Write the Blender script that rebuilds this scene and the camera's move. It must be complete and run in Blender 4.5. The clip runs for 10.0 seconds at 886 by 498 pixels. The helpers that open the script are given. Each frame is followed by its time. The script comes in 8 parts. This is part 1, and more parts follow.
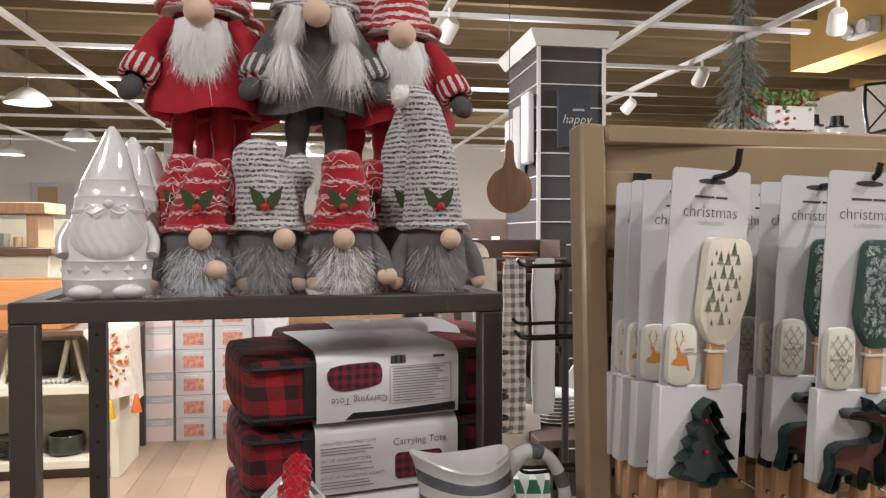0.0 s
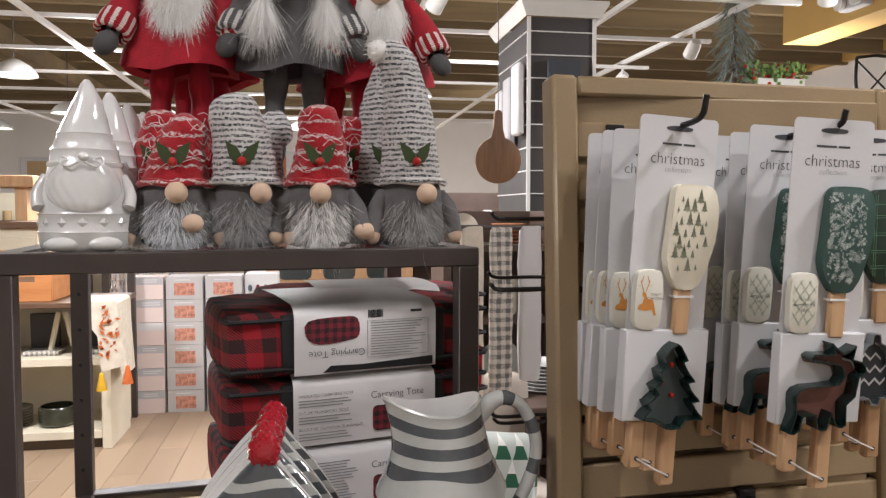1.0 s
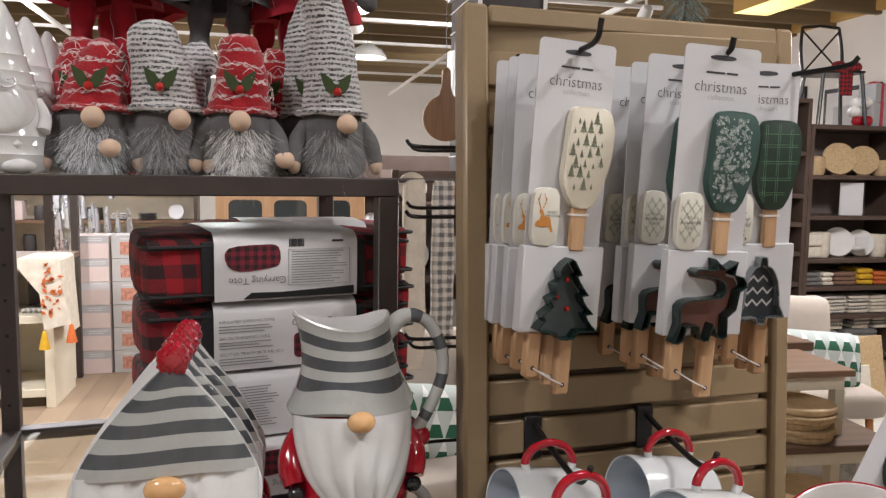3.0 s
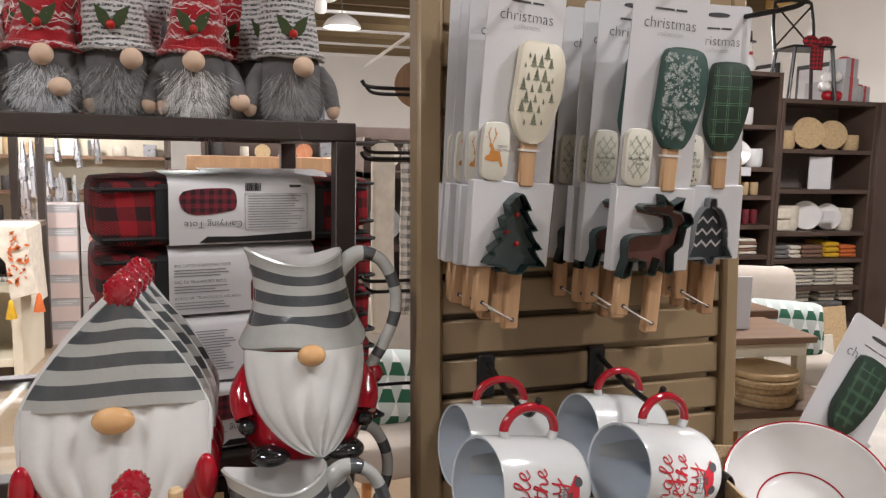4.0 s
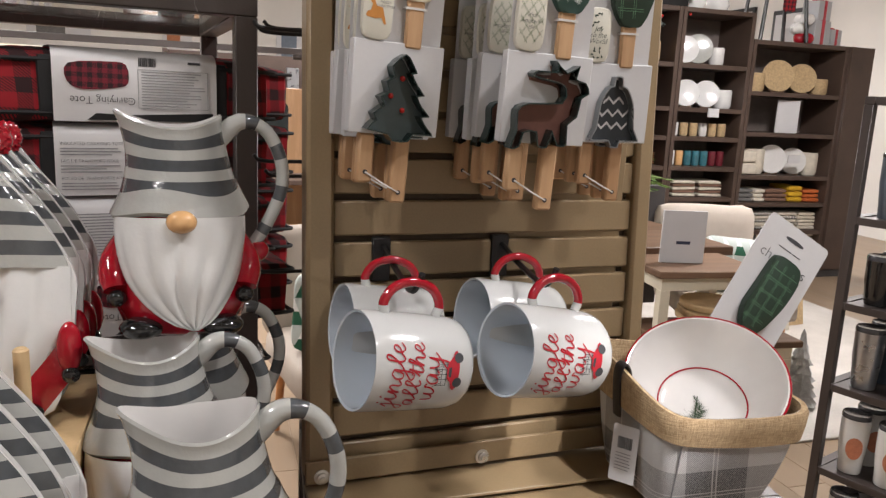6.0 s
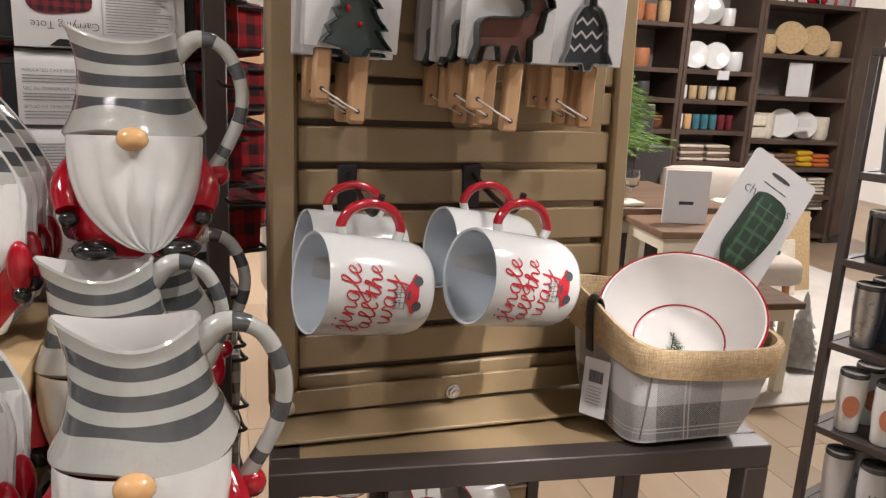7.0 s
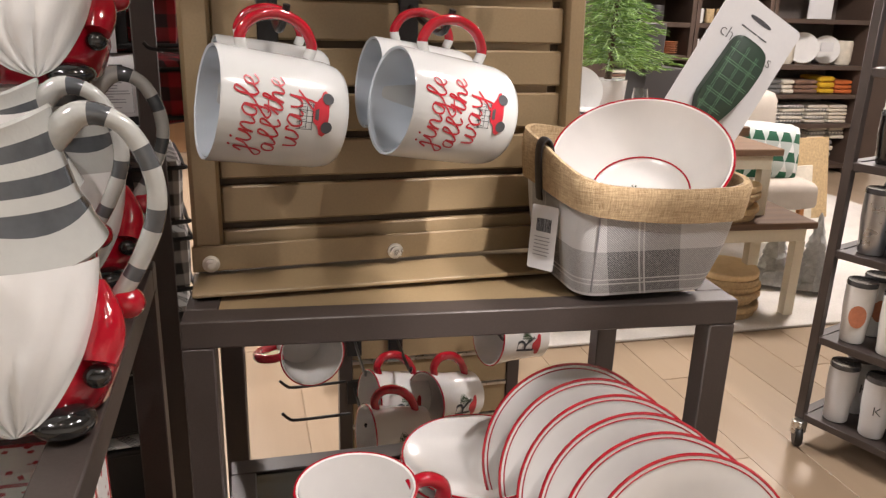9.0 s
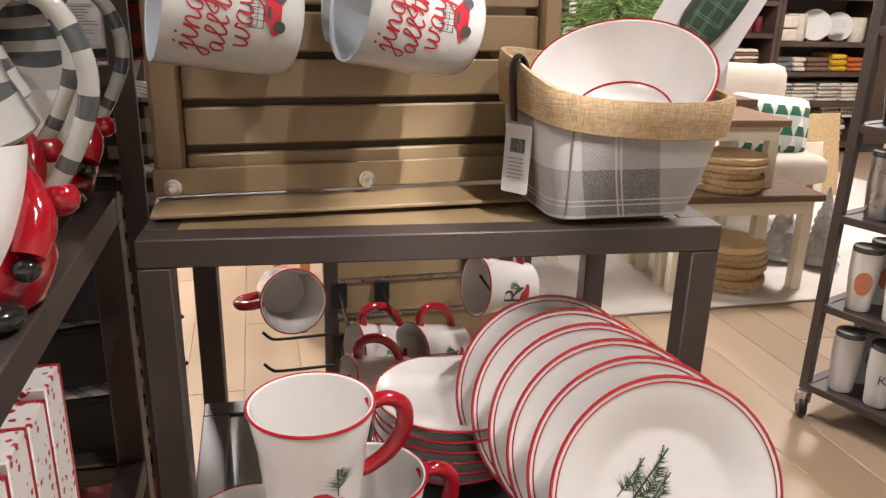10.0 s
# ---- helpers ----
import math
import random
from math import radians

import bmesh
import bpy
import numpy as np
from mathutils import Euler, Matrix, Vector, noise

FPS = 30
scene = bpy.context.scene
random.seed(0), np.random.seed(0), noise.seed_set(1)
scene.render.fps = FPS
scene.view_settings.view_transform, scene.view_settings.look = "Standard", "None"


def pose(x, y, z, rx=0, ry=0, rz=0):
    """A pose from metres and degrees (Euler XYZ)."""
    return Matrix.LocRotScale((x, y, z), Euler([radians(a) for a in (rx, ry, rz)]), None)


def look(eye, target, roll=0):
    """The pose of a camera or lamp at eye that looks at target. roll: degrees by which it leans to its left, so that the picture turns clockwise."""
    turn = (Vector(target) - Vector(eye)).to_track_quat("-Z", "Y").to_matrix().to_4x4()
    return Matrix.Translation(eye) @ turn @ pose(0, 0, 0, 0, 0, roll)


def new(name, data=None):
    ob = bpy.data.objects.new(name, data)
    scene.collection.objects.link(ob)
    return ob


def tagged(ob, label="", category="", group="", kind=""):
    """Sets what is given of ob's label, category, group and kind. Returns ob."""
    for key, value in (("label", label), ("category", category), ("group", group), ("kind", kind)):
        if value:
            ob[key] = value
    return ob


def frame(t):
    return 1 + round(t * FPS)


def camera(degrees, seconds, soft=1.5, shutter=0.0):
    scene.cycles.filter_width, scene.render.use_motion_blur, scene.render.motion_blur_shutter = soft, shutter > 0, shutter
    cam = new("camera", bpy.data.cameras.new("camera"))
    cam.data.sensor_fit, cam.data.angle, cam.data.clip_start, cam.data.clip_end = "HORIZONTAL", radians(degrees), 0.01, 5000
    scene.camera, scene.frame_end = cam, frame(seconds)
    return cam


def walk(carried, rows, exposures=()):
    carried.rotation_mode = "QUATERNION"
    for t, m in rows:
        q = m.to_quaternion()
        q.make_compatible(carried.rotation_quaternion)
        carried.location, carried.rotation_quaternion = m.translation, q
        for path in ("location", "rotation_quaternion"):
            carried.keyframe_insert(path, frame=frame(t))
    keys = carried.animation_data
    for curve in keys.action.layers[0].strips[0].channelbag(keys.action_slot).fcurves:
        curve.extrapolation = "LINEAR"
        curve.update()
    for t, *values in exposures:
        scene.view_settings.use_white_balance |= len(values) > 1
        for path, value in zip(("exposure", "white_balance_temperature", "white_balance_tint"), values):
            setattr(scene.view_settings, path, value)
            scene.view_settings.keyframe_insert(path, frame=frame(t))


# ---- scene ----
cam = camera(60.7, 10.0, soft=1.35)
PATH = [
    (0, (-0.277, -0.706, 1.58), (0.045, 1.268, 1.541), 0.0),
    (0.5, (-0.275, -0.71, 1.565), (0.067, 1.259, 1.5), -0.0),
    (1, (-0.258, -0.717, 1.554), (0.081, 1.251, 1.452), -0.0),
    (1.5, (-0.247, -0.728, 1.547), (0.111, 1.235, 1.411), -0.1),
    (2, (-0.23, -0.739, 1.537), (0.141, 1.22, 1.383), 0.1),
    (3.5, (-0.206, -0.758, 1.491), (0.279, 1.171, 1.278), 1.0),
    (4, (-0.193, -0.766, 1.471), (0.315, 1.152, 1.223), 1.2),
    (4.5, (-0.195, -0.779, 1.456), (0.355, 1.123, 1.176), 1.7),
    (5, (-0.168, -0.78, 1.436), (0.397, 1.114, 1.133), 2.0),
    (5.5, (-0.134, -0.773, 1.42), (0.445, 1.111, 1.079), 2.4),
    (6.8, (-0.06, -0.766, 1.364), (0.482, 1.103, 0.904), 3.1),
    (7, (-0.053, -0.769, 1.356), (0.489, 1.097, 0.884), 2.9),
    (7.5, (-0.027, -0.767, 1.334), (0.502, 1.093, 0.824), 2.6),
    (8, (-0.003, -0.764, 1.308), (0.515, 1.088, 0.76), 2.3),
    (8.5, (0.022, -0.763, 1.278), (0.525, 1.084, 0.697), 2.0),
    (9, (0.044, -0.756, 1.241), (0.53, 1.087, 0.634), 1.8),
    (9.5, (0.071, -0.752, 1.208), (0.541, 1.088, 0.582), 1.8),
    (10, (0.086, -0.757, 1.174), (0.542, 1.083, 0.537), 1.5),
]
walk(cam, [(t, look(eye, target, roll)) for t, eye, target, roll in PATH],
     [(0.0, 0.0, 6500, 10), (4.0, -0.02, 6500, 10), (5.5, -0.01, 6550, 10), (7.0, 0.18, 6800, 11), (8.5, 0.32, 6950, 12), (10.0, 0.49, 7000, 13)])

# ---- world and light ----
world = bpy.data.worlds.new("store_world")
scene.world = world
world.use_nodes = True
world.node_tree.nodes["Background"].inputs[0].default_value = (0.9, 0.93, 1.0, 1)
world.node_tree.nodes["Background"].inputs[1].default_value = 0.035
scene.view_settings.exposure = 0.0


def lamp(name, x, y, z, watts, size, target=None, colour=(1.0, 0.968, 0.985), cone=0.0):
    data = bpy.data.lights.new(name, "SPOT" if cone else "AREA")
    data.energy, data.color = watts, colour
    if cone:
        data.spot_size, data.spot_blend, data.shadow_soft_size = radians(cone), 0.6, size
    else:
        data.shape, data.size = "DISK", size
    ob = new(name, data)
    ob.matrix_world = look((x, y, z), target or (x, y + 0.001, 0))
    return ob


# track heads over the aisle, and the rows of pendants
lamp("track_lamp", 0.75, -1.5, 3.1, 56, 0.03, (0.27, -0.05, 0.97), cone=36)
lamp("track_lamp", 0.85, -1.9, 3.1, 250, 0.02, (0.255, -0.065, 0.98), cone=5.5)
lamp("track_lamp", -1.3, -1.3, 3.1, 27, 0.04, (-0.2, 0.1, 1.3), cone=75)
for lx, ly, watts in ((-1.6, -0.9, 37), (1.5, -0.6, 54)):
    lamp("pendant_lamp", lx, ly, 3.15, watts, 0.42)
for lx, ly in ((-2.6, 3.2), (-0.5, 3.3), (3.2, 2.6), (-2.2, 6.8), (1.6, 6.2), (4.6, 6.2), (-1.0, 11.5), (3.5, 12.0), (-6.5, 9.0)):
    bulb = lamp("pendant_lamp", lx, ly, 2.72, 62 if ly < 9 else 110, 0.5)
    # added bare fill lamp to brighten the ceiling; a real pendant's shade would block it
    glow = bpy.data.lights.new("ceiling_fill", "POINT")
    glow.energy, glow.color, glow.shadow_soft_size = 75 if ly < 9 else 140, (1.0, 0.968, 0.985), 0.15
    new("ceiling_fill", glow).location = (lx, ly, 2.70)


# ---- materials ----
def nodes_of(m):
    m.use_nodes = True
    return m.node_tree, m.node_tree.nodes["Principled BSDF"]


def mixed(tree, a, b, fac):
    n = tree.nodes.new("ShaderNodeMix")
    n.data_type = "RGBA"
    for sock, val in ((n.inputs[6], a), (n.inputs[7], b), (n.inputs[0], fac)):
        if isinstance(val, bpy.types.NodeSocket):
            tree.links.new(val, sock)
        elif isinstance(val, (int, float)):
            sock.default_value = val
        else:
            sock.default_value = (*val, 1)
    return n.outputs[2]


def calc(tree, op, a, b=0.0, c=0.0):
    n = tree.nodes.new("ShaderNodeMath")
    n.operation = op
    for sock, val in zip(n.inputs, (a, b, c)):
        if isinstance(val, bpy.types.NodeSocket):
            tree.links.new(val, sock)
        else:
            sock.default_value = val
    return n.outputs[0]


def coords(tree, scale=(1, 1, 1), rot=(0, 0, 0)):
    tc = tree.nodes.new("ShaderNodeTexCoord")
    mp = tree.nodes.new("ShaderNodeMapping")
    mp.inputs[3].default_value = scale
    mp.inputs[2].default_value = [radians(a) for a in rot]
    tree.links.new(tc.outputs["Object"], mp.inputs[0])
    return mp.outputs[0]


def axes(tree, vec):
    n = tree.nodes.new("ShaderNodeSeparateXYZ")
    tree.links.new(vec, n.inputs[0])
    return n.outputs


def noisy(tree, vec, scale, detail=3.0, rough=0.55):
    n = tree.nodes.new("ShaderNodeTexNoise")
    n.inputs["Scale"].default_value, n.inputs["Detail"].default_value, n.inputs["Roughness"].default_value = scale, detail, rough
    tree.links.new(vec, n.inputs["Vector"])
    return n.outputs[0]


def bumped(tree, bsdf, height, strength, distance):
    n = tree.nodes.new("ShaderNodeBump")
    n.inputs["Strength"].default_value, n.inputs["Distance"].default_value = strength, distance
    tree.links.new(height, n.inputs["Height"])
    tree.links.new(n.outputs[0], bsdf.inputs["Normal"])


def ranged(tree, val, lo, hi, a=0.0, b=1.0):
    n = tree.nodes.new("ShaderNodeMapRange")
    n.inputs[1].default_value, n.inputs[2].default_value, n.inputs[3].default_value, n.inputs[4].default_value = lo, hi, a, b
    tree.links.new(val, n.inputs[0])
    return n.outputs[0]


def stuff_mat(name, colour, rough=0.5, metal=0.0, vary=0.25, scale=12.0, grain=140.0, bump=0.1, coat=0.0, dist=0.001, piece=0.0):
    """A surface of one colour, clouded at two scales, with fine relief."""
    m = bpy.data.materials.new(name)
    tree, b = nodes_of(m)
    vec = coords(tree)
    big, fine = noisy(tree, vec, scale), noisy(tree, vec, grain)
    dark = [c * (1 - vary) for c in colour]
    light = [min(1, c * (1 + vary * 0.6)) for c in colour]
    fac = calc(tree, "ADD", calc(tree, "MULTIPLY", big, 0.7), calc(tree, "MULTIPLY", fine, 0.3))
    if piece:
        info = tree.nodes.new("ShaderNodeObjectInfo")
        fac = calc(tree, "ADD", fac, calc(tree, "MULTIPLY", calc(tree, "SUBTRACT", info.outputs["Random"], 0.5), piece))
    col = mixed(tree, dark, light, ranged(tree, fac, 0.3, 0.7))
    tree.links.new(col, b.inputs["Base Color"])
    tree.links.new(ranged(tree, big, 0.2, 0.8, max(0.02, rough - 0.08), min(1, rough + 0.08)), b.inputs["Roughness"])
    b.inputs["Metallic"].default_value = metal
    if coat:
        b.inputs["Coat Weight"].default_value, b.inputs["Coat Roughness"].default_value = coat, 0.04
    if bump:
        bumped(tree, b, fine, bump, dist)
    return m


def glow_mat(name, colour, strength):
    m = bpy.data.materials.new(name)
    tree, b = nodes_of(m)
    b.inputs["Base Color"].default_value = (*colour, 1)
    b.inputs["Emission Color"].default_value = (*colour, 1)
    b.inputs["Emission Strength"].default_value = strength
    return m


def glass_mat(name, colour=(1, 1, 1), rough=0.02):
    m = bpy.data.materials.new(name)
    tree, b = nodes_of(m)
    b.inputs["Base Color"].default_value = (*colour, 1)
    b.inputs["Roughness"].default_value = rough
    b.inputs["Transmission Weight"].default_value = 1.0
    b.inputs["IOR"].default_value = 1.45
    return m


def wood_mat(name, dark, light, along="z", scale=1.0, rough=0.5, piece=0.0, coat=0.0):
    m = bpy.data.materials.new(name)
    tree, b = nodes_of(m)
    s = {"x": (3, 40, 40), "y": (40, 3, 40), "z": (40, 40, 3)}[along]
    vec = coords(tree, [a * scale for a in s])
    wide = noisy(tree, vec, 0.35, 2)
    fine = noisy(tree, vec, 2.2, 4, 0.65)
    fac = calc(tree, "ADD", calc(tree, "MULTIPLY", wide, 0.6), calc(tree, "MULTIPLY", fine, 0.4))
    if piece:
        info = tree.nodes.new("ShaderNodeObjectInfo")
        fac = calc(tree, "ADD", fac, calc(tree, "MULTIPLY", calc(tree, "SUBTRACT", info.outputs["Random"], 0.5), piece))
    tree.links.new(mixed(tree, dark, light, ranged(tree, fac, 0.3, 0.7)), b.inputs["Base Color"])
    tree.links.new(ranged(tree, fine, 0.2, 0.8, rough - 0.1, rough + 0.1), b.inputs["Roughness"])
    if coat:
        b.inputs["Coat Weight"].default_value = coat
    bumped(tree, b, fine, 0.12, 0.0006)
    return m


def stripes(tree, val, width, duty, soft=0.04):
    """1 within the first part (duty) of every width along val, else 0."""
    f = calc(tree, "FRACT", calc(tree, "DIVIDE", val, width))
    return calc(tree, "LESS_THAN", f, duty)


def plaid_mat(name, a, b_, pitch, axis=("x", "z"), rough=0.85, twill=True, third=None):
    """Buffalo check: two crossed bands, dark where both meet, hatched where one runs."""
    m = bpy.data.materials.new(name)
    tree, b = nodes_of(m)
    vec = coords(tree)
    out = dict(zip("xyz", axes(tree, vec)))
    geo = tree.nodes.new("ShaderNodeNewGeometry")
    wob = calc(tree, "MULTIPLY", calc(tree, "SUBTRACT", noisy(tree, vec, 9, 1), 0.5), pitch * 0.25)
    xx = calc(tree, "ADD", calc(tree, "ADD", out["x"], calc(tree, "MULTIPLY", out["y"], 1.0)), wob)
    zz = calc(tree, "ADD", out["z"], wob) if "z" in axis else calc(tree, "SUBTRACT", calc(tree, "ADD", out["y"], wob), out["x"])
    sx, sz = stripes(tree, xx, pitch, 0.5), stripes(tree, zz, pitch, 0.5)
    hatch = stripes(tree, calc(tree, "ADD", xx, zz), pitch * 0.11, 0.5)
    one = calc(tree, "ABSOLUTE", calc(tree, "SUBTRACT", sx, sz))
    both = calc(tree, "MULTIPLY", sx, sz)
    fac = calc(tree, "ADD", both, calc(tree, "MULTIPLY", one, hatch if twill else 0.5))
    col = mixed(tree, a, b_, fac)
    fine = noisy(tree, vec, 900, 2)
    col = mixed(tree, col, third or a, calc(tree, "MULTIPLY", fine, 0.12))
    tree.links.new(col, b.inputs["Base Color"])
    b.inputs["Roughness"].default_value = rough
    bumped(tree, b, fine, 0.3, 0.0008)
    return m


def knit_mat(name, base, line, pitch, duty, broken=0.35, rough=0.95, curl=320):
    """Knitted rows: bands of a second yarn along local z, broken up by the stitches."""
    m = bpy.data.materials.new(name)
    tree, b = nodes_of(m)
    vec = coords(tree)
    z = axes(tree, vec)[2]
    n1, n2 = noisy(tree, vec, curl, 2), noisy(tree, vec, 60, 2)
    zz = calc(tree, "ADD", z, calc(tree, "MULTIPLY", calc(tree, "SUBTRACT", n2, 0.5), pitch * 0.9))
    band = stripes(tree, zz, pitch, duty)
    fac = calc(tree, "MULTIPLY", band, ranged(tree, n1, 0.5 - broken * 0.4, 0.55))
    col = mixed(tree, base, line, fac)
    col = mixed(tree, col, [c * 0.55 for c in base], ranged(tree, noisy(tree, vec, 180, 2), 0.55, 0.75, 0, 0.7))
    tree.links.new(col, b.inputs["Base Color"])
    b.inputs["Roughness"].default_value = rough
    b.inputs["Sheen Weight"].default_value = 0.3
    bumped(tree, b, calc(tree, "ADD", n1, band), 0.7, 0.0025)
    return m


METAL = stuff_mat("brown_powder_coat", (0.060, 0.047, 0.042), 0.42, 0.15, 0.3, 9, 420, 0.12, dist=0.0004)
OLIVE = stuff_mat("tan_painted_metal", (0.290, 0.208, 0.116), 0.42, 0.0, 0.18, 7, 380, 0.1, dist=0.0004)
# dark brown with the slatwall slots' shade put into the colour; reused on a plinth
GROOVE = stuff_mat("slot_shade_brown", (0.095, 0.066, 0.040), 0.7)
BLACK = stuff_mat("black_wire", (0.012, 0.011, 0.011), 0.4, 0.2, 0.3, 30, 300, 0.05)
CHROME = stuff_mat("zinc_bolt", (0.62, 0.6, 0.57), 0.3, 1.0, 0.2, 60, 400, 0.1)
WHITE_GLAZE = stuff_mat("white_glaze", (0.73, 0.73, 0.715), 0.12, 0, 0.05, 14, 95, 0.26, dist=0.0022, coat=0.6)
CREAM_GLAZE = stuff_mat("cream_glaze", (0.71, 0.695, 0.675), 0.14, 0, 0.05, 14, 60, 0.08, coat=0.5)
RED_GLAZE = stuff_mat("red_glaze", (0.38, 0.006, 0.018), 0.12, 0, 0.25, 22, 95, 0.30, dist=0.0022, coat=0.7)
GREY_GLAZE = stuff_mat("light_grey_glaze", (0.42, 0.425, 0.40), 0.13, 0, 0.1, 20, 95, 0.30, dist=0.0022, coat=0.6)
SLATE_GLAZE = stuff_mat("slate_grey_glaze", (0.075, 0.082, 0.088), 0.13, 0, 0.3, 25, 95, 0.30, dist=0.0022, coat=0.6)
BLACK_GLAZE = stuff_mat("black_glaze", (0.012, 0.012, 0.012), 0.1, 0, 0.2, 20, 90, 0.03, coat=0.7)
NOSE_GLAZE = stuff_mat("apricot_glaze", (0.72, 0.42, 0.19), 0.16, 0, 0.12, 30, 120, 0.05, coat=0.5)
MUG_GLAZE = stuff_mat("white_mug_glaze", (0.56, 0.57, 0.56), 0.16, 0, 0.04, 12, 60, 0.05, coat=0.4)
BLUE_WHITE = stuff_mat("cool_white_glaze", (0.60, 0.66, 0.72), 0.12, 0, 0.04, 12, 60, 0.02, coat=0.6)
PAPER = stuff_mat("white_card", (0.60, 0.597, 0.605), 0.6, 0, 0.05, 8, 260, 0.05, dist=0.0003)
PAPER_GREY = stuff_mat("grey_card", (0.42, 0.42, 0.43), 0.6, 0, 0.08, 8, 200, 0.05)
INK = stuff_mat("dark_grey_ink", (0.05, 0.05, 0.055), 0.7)
INK_PALE = stuff_mat("pale_grey_ink", (0.28, 0.28, 0.29), 0.7)
RED_INK = stuff_mat("red_print", (0.46, 0.02, 0.035), 0.3, coat=0.4)
GREEN_INK = stuff_mat("green_print", (0.05, 0.085, 0.045), 0.4)
BEECH = wood_mat("beech_wood", (0.42, 0.24, 0.12), (0.60, 0.38, 0.21), "z", 2.0, 0.55, 0.4)
PINE = wood_mat("pine_wood", (0.55, 0.37, 0.18), (0.72, 0.53, 0.30), "z", 2.0, 0.55, 0.3)
WALNUT = wood_mat("brown_wood", (0.10, 0.055, 0.032), (0.22, 0.13, 0.08), "x", 1.0, 0.5, 0.3)
ACACIA = wood_mat("acacia_board", (0.16, 0.08, 0.04), (0.34, 0.19, 0.10), "z", 1.2, 0.45)
ORANGE_WOOD = wood_mat("orange_crate_wood", (0.42, 0.16, 0.05), (0.60, 0.27, 0.10), "x", 1.0, 0.5)
CREAM_PAINT = stuff_mat("cream_paint", (0.72, 0.66, 0.52), 0.5, 0, 0.1, 5, 120, 0.06)
WALL_PAINT = stuff_mat("white_wall_paint", (0.76, 0.74, 0.70), 0.8, 0, 0.05, 1.5, 180, 0.05)
MUSTARD = stuff_mat("mustard_wall_paint", (0.50, 0.32, 0.10), 0.8, 0, 0.1, 1.5, 150, 0.05)
WHITE_METAL = stuff_mat("white_metal", (0.74, 0.74, 0.72), 0.45, 0, 0.06, 6, 200, 0.04)
DARK_SHELF = stuff_mat("dark_brown_laminate", (0.085, 0.055, 0.042), 0.45, 0, 0.3, 5, 150, 0.06)
CHARCOAL = stuff_mat("charcoal_paint", (0.055, 0.05, 0.05), 0.6, 0, 0.2, 5, 150, 0.05)
BULB = glow_mat("lamp_glow", (1.0, 0.93, 0.8), 9.0)
LENS_GLOW = glow_mat("spotlight_glow", (1.0, 0.95, 0.88), 140.0)
GLASS = glass_mat("clear_glass", (0.93, 0.97, 0.96))
DARK_GLASS = stuff_mat("tinted_glass_top", (0.035, 0.042, 0.042), 0.05, 0, 0.2, 3, 60, 0.0, coat=0.8)
LEATHER = stuff_mat("black_leather", (0.018, 0.014, 0.013), 0.5, 0, 0.3, 40, 500, 0.3)


# ---- mesh helpers ----
def mesh_of(bm, name, mat, smooth=True, angle=40):
    me = bpy.data.meshes.new(name)
    bmesh.ops.recalc_face_normals(bm, faces=bm.faces)
    if smooth:
        for f in bm.faces:
            f.smooth = True
        lim = radians(angle)
        for e in bm.edges:
            if len(e.link_faces) == 2 and e.calc_face_angle(0) > lim:
                e.smooth = False
    bm.to_mesh(me)
    bm.free()
    for mm in (mat if isinstance(mat, (list, tuple)) else [mat]):
        me.materials.append(mm)
    return me


def part(name, bm, mat, parent=None, label="", smooth=True, at=None):
    ob = new(name, mesh_of(bm, name, mat, smooth))
    if parent is not None:
        ob.parent = parent
    if at is not None:
        ob.matrix_basis = at
    if label:
        ob["label"] = label
    return ob


def thing(name, m, label, category, group="", kind=""):
    ob = new(name)
    ob.empty_display_size = 0.02
    ob.matrix_basis = m if isinstance(m, Matrix) else Matrix.Translation(m)
    return tagged(ob, label, category, group, kind)


def add_box(bm, lo, hi, bevel=0.0, mi=0):
    r = bmesh.ops.create_cube(bm, size=1.0)
    vs = r["verts"]
    for v in vs:
        for i in range(3):
            v.co[i] = lo[i] + (v.co[i] + 0.5) * (hi[i] - lo[i])
    fs = list({f for v in vs for f in v.link_faces})
    for f in fs:
        f.material_index = mi
    if bevel:
        es = list({e for v in vs for e in v.link_edges})
        bmesh.ops.bevel(bm, geom=es, offset=bevel, segments=1, affect="EDGES", profile=0.5)
    return bm


def boxy(lo, hi, bevel=0.0):
    return add_box(bmesh.new(), lo, hi, bevel)


def add_lathe(bm, profile, segs=32, centre=(0, 0, 0), mi=None, sx=1.0, sy=1.0, close=False):
    rings = []
    for r, z in profile:
        if r < 1e-5:
            rings.append([bm.verts.new((centre[0], centre[1], centre[2] + z))])
        else:
            rings.append([bm.verts.new((centre[0] + sx * r * math.cos(2 * math.pi * i / segs), centre[1] + sy * r * math.sin(2 * math.pi * i / segs), centre[2] + z)) for i in range(segs)])
    n = len(rings)
    for k in range(n if close else n - 1):
        a, b = rings[k], rings[(k + 1) % n]
        for i in range(segs):
            j = (i + 1) % segs
            if len(a) == 1 and len(b) == 1:
                continue
            if len(a) == 1:
                f = bm.faces.new((a[0], b[j], b[i]))
            elif len(b) == 1:
                f = bm.faces.new((a[i], a[j], b[0]))
            else:
                f = bm.faces.new((a[i], a[j], b[j], b[i]))
            f.material_index = mi[k] if mi else 0
    return bm


def lathe(profile, segs=32, **k):
    return add_lathe(bmesh.new(), profile, segs, **k)


